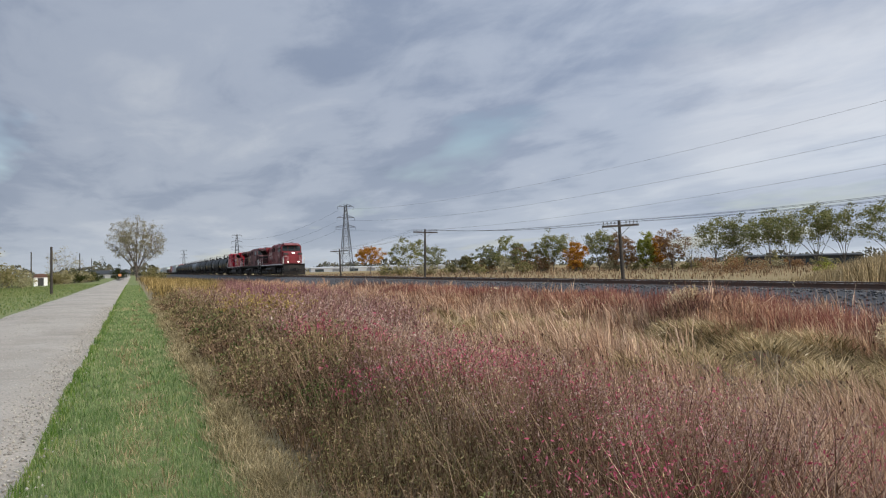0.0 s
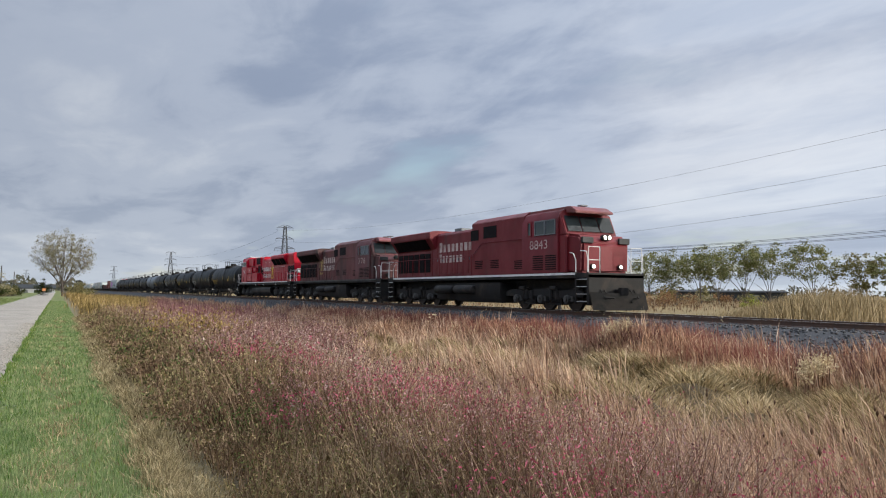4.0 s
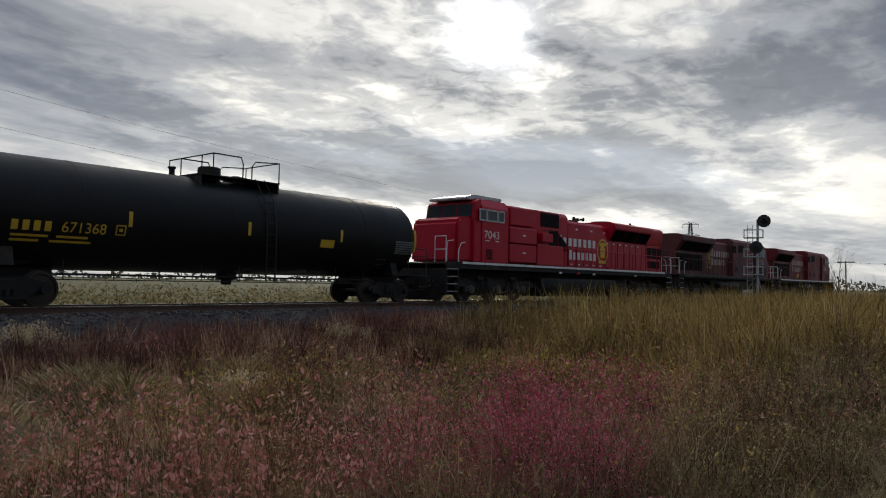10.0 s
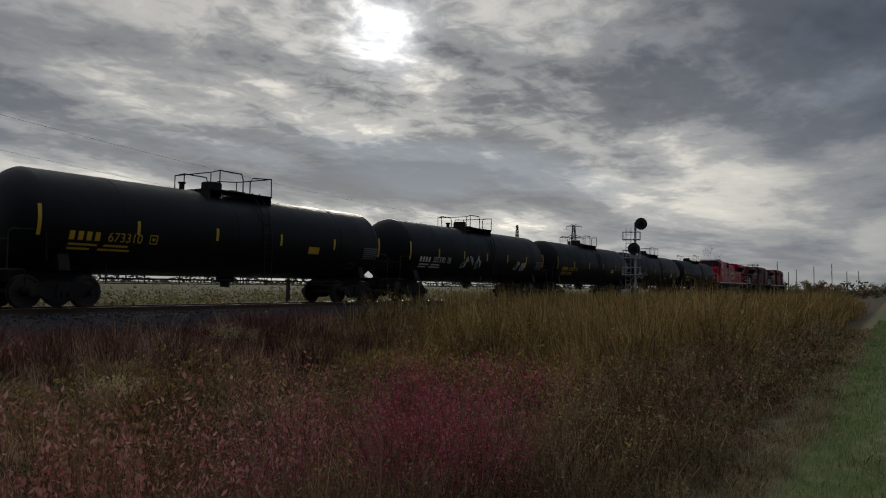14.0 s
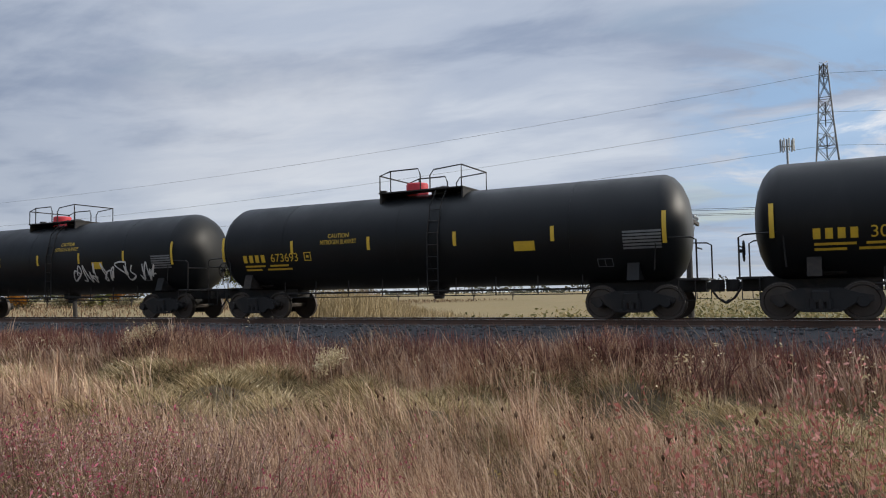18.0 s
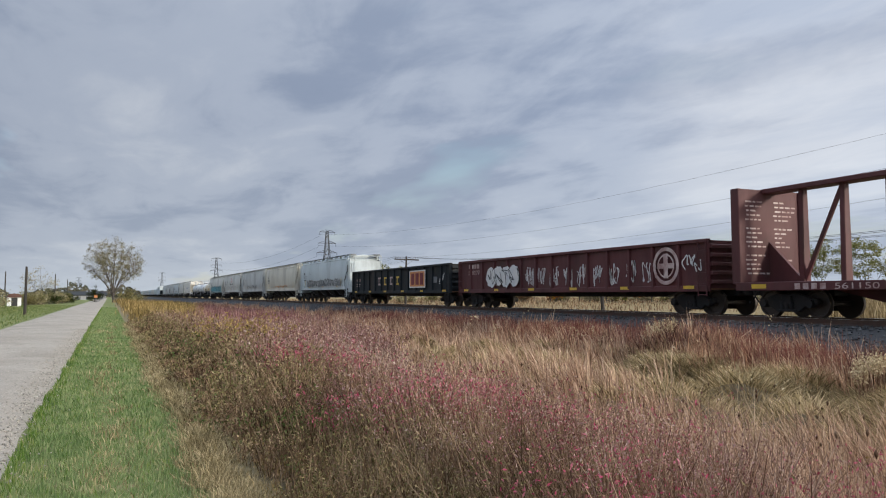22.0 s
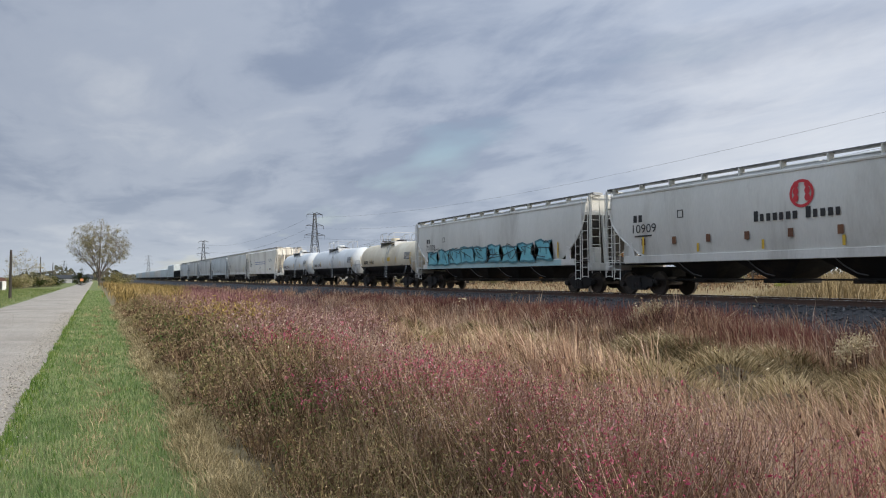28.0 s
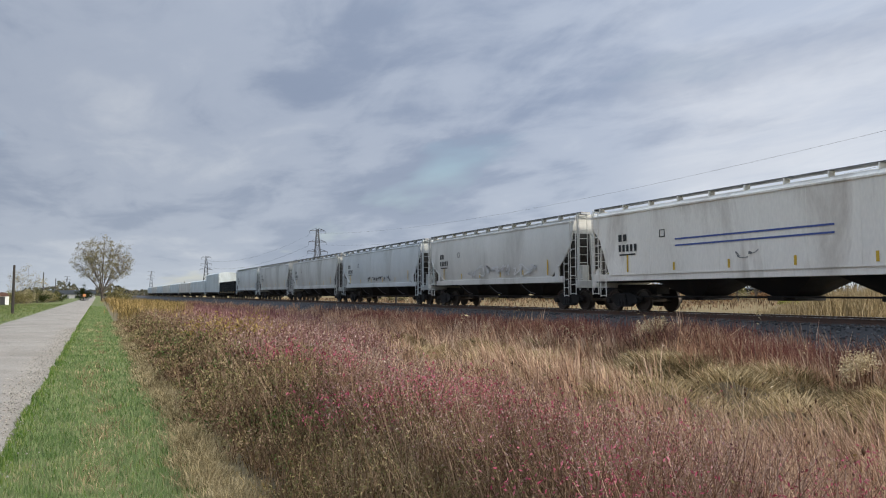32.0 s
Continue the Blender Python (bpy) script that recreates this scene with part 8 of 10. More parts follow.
def build_signal():
    top = tagged(new("railway_signal"), "silver railway signal mast with two round black heads", "signal")
    x, y = polar(163.15, 58.5)
    z0 = float(ballast_z(x)) if abs(x - TRACK_X) < 4.6 else float(ground_z(x, y))
    top.matrix_basis = pose(x, y, z0 - 0.05, 0, 0, 12)
    bm = B()
    tube(bm, [(0, 0, 0), (0, 0, 6.9)], 0.09, 10)
    lathe(bm, [(0, 0.35), (0.25, 0.35), (0.3, 0.2), (0.5, 0.12)], "z", (0, 0, 0), 12)
    part("mast", bm, SILVER, top)
    for z, xo in ((6.75, -0.45), (4.85, 0.08)):
        bm = B()
        lathe(bm, [(0.02, 0.03), (0.02, 0.46), (0.05, 0.46), (0.05, 0.03)], "y", (xo, 0.28, z), 28)
        hd = part("signal_head", bm, BLACK_PAINT, top, "round black signal target")
        bm = B()
        for s in (-0.17, 0.0, 0.17):
            lathe(bm, [(0.0, 0.07), (0.22, 0.075), (0.22, 0.065), (0.02, 0.06)], "y", (xo + s * 0.8, 0.32, z + (0.1 if s == 0 else -0.06)), 12)
        part("hood", bm, BLACK_PAINT, hd)
        bm = B()
        box(bm, min(xo, 0) - 0.05, max(xo, 0) + 0.05, 0.0, 0.28, z - 0.12, z + 0.12, 0.02)
        part("bracket", bm, SILVER, top)
    for sx in (0.35, 0.72):
        bm = B()
        tube(bm, [(sx, -0.25, 0.2), (sx, -0.25, 6.5)], 0.025, 5)
        part("ladder_rail", bm, SILVER, top)
    rung = kept("signal_rung", lambda bm: tube(bm, [(0.35, -0.25, 0), (0.72, -0.25, 0)], 0.016, 5), SILVER)
    for i in range(19):
        part("rung", rung, SILVER, top, at=(0, 0, 0.5 + 0.32 * i))
    for z in (2.9, 4.2, 5.6):
        bm = B()
        for zz in (z, z + 0.55):
            tube(bm, [(-0.35, -0.5, zz), (0.95, -0.5, zz), (0.95, 0.25, zz), (-0.35, 0.25, zz), (-0.35, -0.5, zz)], 0.022, 5)
        for px, py in ((-0.35, -0.5), (0.95, -0.5), (0.95, 0.25), (-0.35, 0.25)):
            tube(bm, [(px, py, z - 0.05), (px, py, z + 0.55)], 0.02, 5)
        box(bm, -0.35, 0.95, -0.5, 0.25, z - 0.06, z - 0.03)
        part("platform", bm, SILVER, top)
    bm = B()
    tube(bm, [(-0.3, -0.4, 1.4), (0.0, 0.0, 2.8)], 0.03, 5)
    tube(bm, [(0.9, -0.4, 1.4), (0.1, 0.0, 2.8)], 0.03, 5)
    part("brace", bm, SILVER, top)
    bm = B()
    box(bm, 0.25, 0.85, 0.9, 1.7, 0.0, 1.75, 0.03)
    part("relay_case", bm, SILVER, top)


def build_buildings():
    x, y = polar(-5.78, 134)
    top = tagged(new("garden_shed"), "small white shed with dark doors and brown roof", "shed")
    top.matrix_basis = pose(x, y, float(ground_z(x, y)), 0, 0, 8)
    bm = B()
    box(bm, -0.95, 0.95, 0, 2.2, 0, 1.45)
    part("wall", bm, SHED_WHITE, top)
    bm = B()
    prism(bm, [(-1.08, 1.40), (1.08, 1.40), (0.75, 1.85), (0, 2.05), (-0.75, 1.85)], -0.1, 2.3, "y")
    part("roof", bm, SHED_ROOF, top)
    for s in (-1, 1):
        bm = B()
        box(bm, min(0, s * 0.42), max(0, s * 0.42), -0.03, 0.0, 0.05, 1.35)
        part("door", bm, BLACK_PAINT, top)

    def hall(x, y, w2, d, h, roof, turn, label, wall_mat, roof_mat, doors=4):
        ob = tagged(new("farm_building"), label, "building")
        ob.matrix_basis = pose(x, y, -0.3, 0, 0, turn)
        bm = B()
        box(bm, -w2, w2, -d, d, 0, h)
        part("wall", bm, wall_mat, ob)
        bm = B()
        prism(bm, [(-d - 0.4, h), (d + 0.4, h), (d + 0.4, h + 0.2), (0, h + roof), (-d - 0.4, h + 0.2)], -w2 - 0.5, w2 + 0.5, "x")
        part("roof", bm, roof_mat, ob)
        for i in range(doors):
            bm = B()
            cx = -w2 + (i + 0.5) * 2 * w2 / doors
            box(bm, cx - w2 / doors * 0.5, cx + w2 / doors * 0.5, -d - 0.06, -d, 0.2, h * 0.75)
            part("door" if i % 2 else "window", bm, GLASS if i % 2 == 0 else GALV, ob)
    hall(*polar(-1.6, 330), 8, 6, 1.8, 1.7, 0, "low farm building with a wide dark roof", CONCRETE, DARK_ROOF)
    hall(*polar(17.6, 520), 46, 12, 2.6, 0.8, -10, "long low pale industrial building", CONCRETE, CONCRETE, 8)
    hall(*polar(11.0, 700), 40, 12, 3.4, 0.9, 0, "long low pale industrial building", CONCRETE, CONCRETE, 8)
    hall(*polar(48.3, 215), 14, 6, 2.4, 0.6, -40, "long dark low barn behind the trees", DARK_ROOF, DARK_ROOF, 5)
    x, y = polar(-0.85, 175)
    top = tagged(new("road_sign"), "small orange road sign on a post", "sign")
    top.matrix_basis = pose(x, y, 0)
    bm = B()
    tube(bm, [(0, 0, 0), (0, 0, 1.6)], 0.04, 6)
    part("post", bm, GALV, top)
    bm = B()
    box(bm, -0.3, 0.3, -0.04, -0.01, 1.1, 1.65)
    part("board", bm, ORANGE_PAINT, top)


def build_trees():
    tree(*polar(0.25, 186), 14.5, 13.0, "pale", 17000, 5, "tall roadside tree with thin pale yellowing leaves", bottom=0.24, fork=0.13, leaf=0.115, limbs=20, clumps=420, airy=0.026)
    bush(*polar(1.4, 182), 3.0, 3.4, "olive", 71, "low olive bush at the foot of the tree", 0.16)
    bush(*polar(-0.9, 192), 1.8, 3.4, "dark", 72, "dark green roadside bush")
    tree(*polar(17.1, 215), 8.6, 8.8, "orange", 6000, 9, "small spreading orange autumn tree", bottom=0.38, leaf=0.18, fork=0.22, limbs=7)
    # azimuth, distance, height, width, colour, crown bottom, fork, lean
    row = [(19.9, 190, 9.6, 10.5, "green", 0.16, 0.05, 0.0), (22.0, 196, 7.6, 8.0, "grey", 0.15, 0.05, 0.0), (24.7, 186, 5.2, 5.0, "olive", 0.1, 0.05, 0.0), (26.2, 180, 7.0, 6.5, "grey", 0.15, 0.05, 0.0), (27.5, 178, 9.0, 8.5, "green", 0.18, 0.05, 0.0),
           (28.6, 182, 6.6, 5.5, "rusty", 0.1, 0.06, 0.0), (29.9, 176, 6.6, 6.5, "olive", 0.06, 0.04, 0.0), (31.2, 172, 9.4, 7.0, "green", 0.32, 0.2, 0.0), (32.4, 176, 9.0, 6.0, "bare", 0.2, 0.06, 0.0), (32.9, 168, 7.0, 5.0, "orange", 0.1, 0.1, 0.0),
           (34.6, 172, 9.6, 7.0, "green", 0.3, 0.10, 0.0), (35.9, 172, 8.6, 4.5, "rusty", 0.2, 0.12, 0.0), (36.6, 166, 7.0, 5.0, "rusty", 0.1, 0.08, 0.0), (38.0, 168, 8.6, 4.2, "lime", 0.10, 0.08, 0.0), (38.9, 170, 7.6, 3.8, "orange", 0.12, 0.1, 0.0),
           (39.9, 165, 9.4, 6.5, "rusty", 0.2, 0.08, 0.0), (41.2, 168, 8.2, 6.0, "bare", 0.15, 0.05, 0.0), (42.9, 160, 10.8, 9.2, "deep", 0.34, 0.18, 0.0), (44.9, 162, 10.6, 7.5, "grey", 0.28, 0.07, -0.10), (46.6, 158, 10.8, 8.5, "green", 0.42, 0.10, -0.18),
           (47.8, 158, 10.8, 8.5, "green", 0.40, 0.10, -0.15), (49.6, 152, 11.6, 10.5, "green", 0.40, 0.12, -0.20), (51.2, 150, 11.0, 9.5, "deep", 0.38, 0.12, -0.12), (54.0, 148, 11.2, 10.0, "deep", 0.34, 0.12, -0.15), (56.6, 148, 9.2, 9.0, "olive", 0.25, 0.10, 0.0),
           (59.2, 146, 9.8, 10.0, "green", 0.3, 0.10, 0.0), (62.0, 150, 9.0, 9.0, "olive", 0.3, 0.10, 0.0), (65.0, 155, 9.6, 9.0, "green", 0.3, 0.10, 0.0), (68.0, 160, 8.6, 8.0, "grey", 0.3, 0.10, 0.0)]
    words = {"green": "yellow-green field tree with an open crown", "deep": "deep green field tree with an open crown", "grey": "thin grey-green field tree", "olive": "dull olive field tree turning brown", "rusty": "rust-brown autumn tree in the row",
             "bare": "nearly bare field tree with few dry leaves", "orange": "narrow orange autumn tree in the row", "lime": "narrow lime-green tree in the row"}
    tone = {"deep": "green", "grey": "grey", "rusty": "russet", "bare": "straw", "lime": "lime"}
    for i, (az, r, h, wide, colour, low_at, fork, lean) in enumerate(row):
        many = {"bare": 500, "grey": 3600, "rusty": 3200}[colour] if colour in ("bare", "grey", "rusty") else 4300
        tree(*polar(az, r), h, wide, tone[colour] if colour in tone else colour, many, 100 + i, words[colour], bottom=low_at, fork=fork, leaf=0.19, group="trees behind the field", limbs=6 if lean else 8, lean=lean, clumps=70, girth=0.012)
    rng = random.Random(8)
    for i in range(26):
        az = 18.5 + i * 1.25 + rng.uniform(-0.6, 0.6)
        bush(*polar(az, rng.uniform(165, 185)), rng.uniform(2.0, 3.8), rng.uniform(1.6, 3.6), rng.choice(["olive", "russet", "straw", "straw", "olive"]), 300 + i, "low scrubby bush under the tree row", 0.2, 800)
    bush(*polar(43.8, 120), 4.4, 2.5, "russet", 401, "broad brown thicket at the field edge", 0.13, 2600)
    bush(*polar(50.0, 100), 1.5, 1.6, "lime", 406, "small yellow-green bush at the field edge", 0.1, 900)
    # beyond the road
    bush(*polar(-8.6, 112), 3.6, 4.6, "olive", 402, "tall olive and gold bush", 0.16)
    bush(*polar(-7.4, 120), 2.6, 3.0, "straw", 403, "straw-coloured bush by the far lawn")
    bush(*polar(-10.5, 118), 4.2, 5.2, "olive", 404, "tall olive and gold bush", 0.16)
    tree(*polar(-4.3, 165), 7.2, 7.5, "straw", 1300, 405, "nearly bare spreading tree", bottom=0.2, leaf=0.13, fork=0.10)
    for i in range(7):
        bush(*polar(-5.0 + 0.42 * i, 150 + 5 * i), 2.2, 2.3, ("olive", "straw", "olive", "dark", "straw", "olive", "dark")[i], 410 + i, "hedge bush beside the field")
    # south, beyond the signal
    tree(*polar(167.2, 190), 10.5, 7.0, "straw", 350, 420, "nearly bare tree with thin branches", leaf=0.12, fork=0.12, clumps=60)
    tree(*polar(168.2, 190), 12.5, 6.0, "straw", 450, 421, "nearly bare tree with thin branches", leaf=0.12, fork=0.14, clumps=60)
    for i in range(12):
        az = 172.5 + 0.8 * i
        bush(*polar(az, 250), 3.0, 3.6, ("olive", "russet", "straw")[i % 3], 430 + i, "distant bush by the line", 0.3, 700)
    # far woods all round the horizon
    rngn = np.random.default_rng(77)
    n = 26000
    az = np.radians(np.concatenate([rngn.uniform(-40, 205, n - 6000), rngn.uniform(-12, 30, 6000)]))
    r = rngn.uniform(650, 1000, n)
    h = 7.0 + 5.0 * np.sin(az * 23.0) * np.sin(az * 61.0 + 1.0) + 2.0 * np.sin(az * 140.0)
    c = np.stack([r * np.sin(az), r * np.cos(az), rngn.uniform(-0.5, 1.0, n) * np.maximum(h, 2.0)], 1)
    v, f = leaf_cloud(c, 2.0, rngn, 1.0)
    tagged(new("distant_woods", soup("distant_woods", v, f, LEAF["far"])), "low dark line of distant woods", "woods", kind="stuff")


build_lines()
build_signal()
build_buildings()
build_trees()

# ---------------------------------------------------------------- grass and weeds
GRASS = {
    "lawn": leafy("mown_grass_blades", [(0.05, (0.088, 0.140, 0.050)), (0.45, (0.158, 0.210, 0.088)), (0.85, (0.230, 0.255, 0.128)), (1.0, (0.34, 0.29, 0.17))], through=0.3),
    "straw": leafy("cut_straw", [(0.05, (0.10, 0.078, 0.04)), (0.5, (0.23, 0.182, 0.098)), (0.95, (0.40, 0.325, 0.195))]),
    "tan": leafy("tan_dry_grass", [(0.02, (0.085, 0.046, 0.030)), (0.35, (0.245, 0.148, 0.097)), (0.65, (0.40, 0.262, 0.175)), (0.98, (0.60, 0.44, 0.315))], through=0.3),
    "mat": leafy("matted_olive_grass", [(0.02, (0.075, 0.056, 0.027)), (0.35, (0.20, 0.147, 0.072)), (0.65, (0.33, 0.245, 0.13)), (0.98, (0.51, 0.39, 0.235))]),
    "brown": leafy("red_brown_grass", [(0.02, (0.103, 0.048, 0.032)), (0.4, (0.299, 0.167, 0.103)), (0.7, (0.437, 0.270, 0.167)), (0.98, (0.621, 0.437, 0.287))]),
    "wine": leafy("wine_red_brush", [(0.05, (0.13, 0.042, 0.034)), (0.5, (0.22, 0.082, 0.062)), (0.95, (0.30, 0.15, 0.11))]),
    "mauve": leafy("mauve_pink_leaves", [(0.02, (0.101, 0.046, 0.041)), (0.35, (0.230, 0.128, 0.116)), (0.65, (0.331, 0.204, 0.191)), (0.98, (0.460, 0.367, 0.304))]),
    "coral": leafy("coral_pink_leaves", [(0.05, (0.24, 0.085, 0.066)), (0.5, (0.37, 0.155, 0.125)), (0.95, (0.50, 0.275, 0.23))], through=0.25),
    "crimson": leafy("crimson_leaves", [(0.05, (0.20, 0.026, 0.050)), (0.5, (0.36, 0.070, 0.115)), (0.95, (0.50, 0.18, 0.215))], through=0.35),
    "olive": leafy("olive_weed_leaves", [(0.02, (0.049, 0.048, 0.020)), (0.4, (0.150, 0.131, 0.056)), (0.75, (0.260, 0.206, 0.100)), (0.95, (0.377, 0.288, 0.163))]),
    "drab": leafy("faded_brown_weeds", [(0.02, (0.05, 0.030, 0.018)), (0.4, (0.14, 0.088, 0.052)), (0.7, (0.23, 0.155, 0.095)), (0.98, (0.36, 0.26, 0.17))]),
    "pale": leafy("bleached_stalks", [(0.05, (0.332, 0.218, 0.127)), (0.5, (0.479, 0.336, 0.215)), (0.95, (0.628, 0.479, 0.327))], through=0.4),
    "gold": leafy("gold_weed_leaves", [(0.05, (0.13, 0.092, 0.026)), (0.5, (0.26, 0.185, 0.052)), (0.95, (0.42, 0.31, 0.105))], through=0.3),
    "reed": leafy("tall_yellow_olive_grass", [(0.03, (0.062, 0.045, 0.018)), (0.4, (0.175, 0.122, 0.046)), (0.7, (0.29, 0.20, 0.075)), (0.97, (0.43, 0.315, 0.15))], through=0.3),
    "stem": leafy("dry_brown_stems", [(0.05, (0.07, 0.040, 0.026)), (0.5, (0.15, 0.085, 0.055)), (0.95, (0.26, 0.17, 0.11))]),
    "head": leafy("dark_seed_heads", [(0.05, (0.050, 0.028, 0.018)), (0.5, (0.10, 0.060, 0.038)), (0.95, (0.18, 0.12, 0.08))], through=0.1),
    "rank": leafy("rank_green_grass", [(0.1, (0.055, 0.105, 0.020)), (0.5, (0.105, 0.165, 0.036)), (0.9, (0.19, 0.22, 0.07))], through=0.35),
    "fresh": leafy("fresh_green_weeds", [(0.05, (0.045, 0.07, 0.020)), (0.5, (0.11, 0.14, 0.045)), (0.95, (0.20, 0.21, 0.09))], through=0.3),
    "plum": leafy("plum_brown_leaves", [(0.02, (0.065, 0.026, 0.026)), (0.35, (0.150, 0.068, 0.064)), (0.65, (0.235, 0.118, 0.110)), (0.98, (0.36, 0.23, 0.19))]),
    "twig": leafy("grey_tan_twigs", [(0.05, (0.14, 0.095, 0.075)), (0.5, (0.27, 0.19, 0.15)), (0.95, (0.42, 0.32, 0.25))]),
    "sage": leafy("grey_olive_tussocks", [(0.05, (0.12, 0.095, 0.048)), (0.5, (0.25, 0.20, 0.105)), (0.95, (0.40, 0.32, 0.18))]),
    "rust": leafy("rust_brown_leaves", [(0.02, (0.085, 0.035, 0.018)), (0.4, (0.22, 0.105, 0.055)), (0.7, (0.36, 0.20, 0.11)), (0.98, (0.52, 0.34, 0.20))]),
    "wine_dark": leafy("dark_brush_twigs", [(0.05, (0.055, 0.024, 0.020)), (0.5, (0.12, 0.056, 0.044)), (0.95, (0.21, 0.115, 0.088))]),
    "field": leafy("golden_field_grass", [(0.02, (0.11, 0.078, 0.040)), (0.5, (0.235, 0.178, 0.095)), (0.98, (0.39, 0.305, 0.185))]),
    "fluff": leafy("pale_fluffy_heads", [(0.05, (0.30, 0.23, 0.13)), (0.5, (0.46, 0.36, 0.21)), (0.95, (0.58, 0.48, 0.32))]),
}
RNG = np.random.default_rng(2024)
WIND = 1.8


def blades(x, y, h, width, lean, az, lift=0.0, curl=0.45):
    """Bent, tapered grass blades standing on the ground; arrays of one size."""
    n = len(x)
    z = ground_z(x, y) - 0.02 + lift
    d = np.stack([np.cos(az), np.sin(az), np.zeros(n)], 1)
    fa = RNG.uniform(0, math.tau, n)
    p = np.stack([np.cos(fa), np.sin(fa), np.zeros(n)], 1) * (width / 2)[:, None] if np.ndim(width) else np.stack([np.cos(fa), np.sin(fa), np.zeros(n)], 1) * width / 2
    base = np.stack([x, y, z], 1)
    up = np.zeros((n, 3))
    up[:, 2] = 1
    lean = np.clip(lean, 0, 0.97)
    mid = base + (d * (lean * curl)[:, None] + up * np.sqrt(1 - (lean * curl) ** 2)[:, None]) * (h * 0.55)[:, None]
    tip = mid + (d * lean[:, None] + up * np.sqrt(1 - lean ** 2)[:, None] * 0.9) * (h * 0.5)[:, None]
    v = np.stack([base, mid - p, mid + p, tip], 1).reshape(-1, 3)
    t = np.array([(0, 2, 1), (1, 2, 3)])
    f = (t[None] + 4 * np.arange(n)[:, None, None]).reshape(-1, 3)
    return v, f, tip


def pile(*parts):
    vs, fs, k = [], [], 0
    for v, f in parts:
        vs.append(v), fs.append(f + k)
        k += len(v)
    return np.concatenate(vs), np.concatenate(fs)


def stuff(name, label, v, f, mat, category="grass"):
    return tagged(new(name, soup(name, v, f, mat)), label, category, kind="stuff")


def leaves_on(tips_x, tips_y, h, size, per, droop=0.3, low=0.35):
    """Leaves up and down thin stems that stand at the given places."""
    n = len(tips_x)
    zb = ground_z(tips_x, tips_y)
    lean = RNG.normal(0, 0.10, (n, 2))
    k = RNG.uniform(low, 1.0, (n, per))
    c = np.empty((n, per, 3))
    c[..., 0] = tips_x[:, None] + lean[:, :1] * k * h[:, None] + RNG.normal(0, 0.045, (n, per))
    c[..., 1] = tips_y[:, None] + lean[:, 1:] * k * h[:, None] + RNG.normal(0, 0.045, (n, per))
    c[..., 2] = zb[:, None] + k * h[:, None]
    c = c.reshape(-1, 3)
    m = len(c)
    a = RNG.normal(size=(m, 3))
    a[:, 2] -= droop
    a /= np.linalg.norm(a, axis=1)[:, None]
    b = RNG.normal(size=(m, 3))
    b -= a * (a * b).sum(1)[:, None]
    b /= np.linalg.norm(b, axis=1)[:, None]
    s = size * RNG.uniform(0.6, 1.35, (m, 1))
    v = np.stack([c, c + a * s * 0.55 + b * s * 0.22, c + a * s, c + a * s * 0.55 - b * s * 0.22], 1).reshape(-1, 3)
    q = np.array([(0, 1, 2), (0, 2, 3)])
    f = (q[None] + 4 * np.arange(m)[:, None, None]).reshape(-1, 3)
    return v, f


def stems_at(x, y, h, width=0.005):
    v, f, _ = blades(x, y, h, np.full(len(x), width), np.abs(RNG.normal(0, 0.2, len(x))), RNG.uniform(0, math.tau, len(x)))
    return v, f


def tufts(cx, cy, per, radius, h, width, lean=0.45, az=None, spread=0.9, fan=0.5):
    """Clumps of blades: each clump has its own height and leaning, its blades fan out from the middle."""
    k = len(cx)
    i = np.repeat(np.arange(k), per)
    n = len(i)
    dx, dy = RNG.normal(0, 1, n), RNG.normal(0, 1, n)
    rad = (radius * RNG.uniform(0.5, 1.4, k))[i]
    x, y = cx[i] + dx * rad, cy[i] + dy * rad
    own = (WIND + RNG.normal(0, spread, k))[i] if az is None else (az + RNG.normal(0, spread, k))[i]
    lx, ly = np.cos(own) + fan * dx, np.sin(own) + fan * dy
    ln = np.clip((lean * RNG.uniform(0.4, 1.5, k))[i] + RNG.normal(0, 0.16, n), 0.02, 0.96)
    hh = h * RNG.uniform(0.6, 1.25, k)[i] * RNG.uniform(0.55, 1.1, n)
    far = np.clip(np.hypot(x, y) / 7, 0.8, 5)
    return blades(x, y, hh, width * 1.35 * far, ln, np.arctan2(ly, lx) + RNG.normal(0, 0.45, n), curl=RNG.uniform(0.2, 0.6, n))[:2]


def spread(n, r0, r1, a0=-12, a1=186):
    """Places round the verge: thinner with distance."""
    az = np.radians(RNG.uniform(a0, a1, n))
    r = (math.sqrt(r0) + RNG.uniform(0, 1, n) * (math.sqrt(r1) - math.sqrt(r0))) ** 2
    return r * np.sin(az), r * np.cos(az)


def wander(x, y, scale, seed):
    """A smooth pattern of about -1.5 to 1.5."""
    return np.sin(x * scale + seed) * np.cos(y * scale * 0.8 + seed * 1.7) + 0.6 * np.sin(x * scale * 2.3 + y * scale * 1.9 + seed * 0.4) + 0.35 * np.sin(y * scale * 4.1 - x * scale * 3.3 + seed)


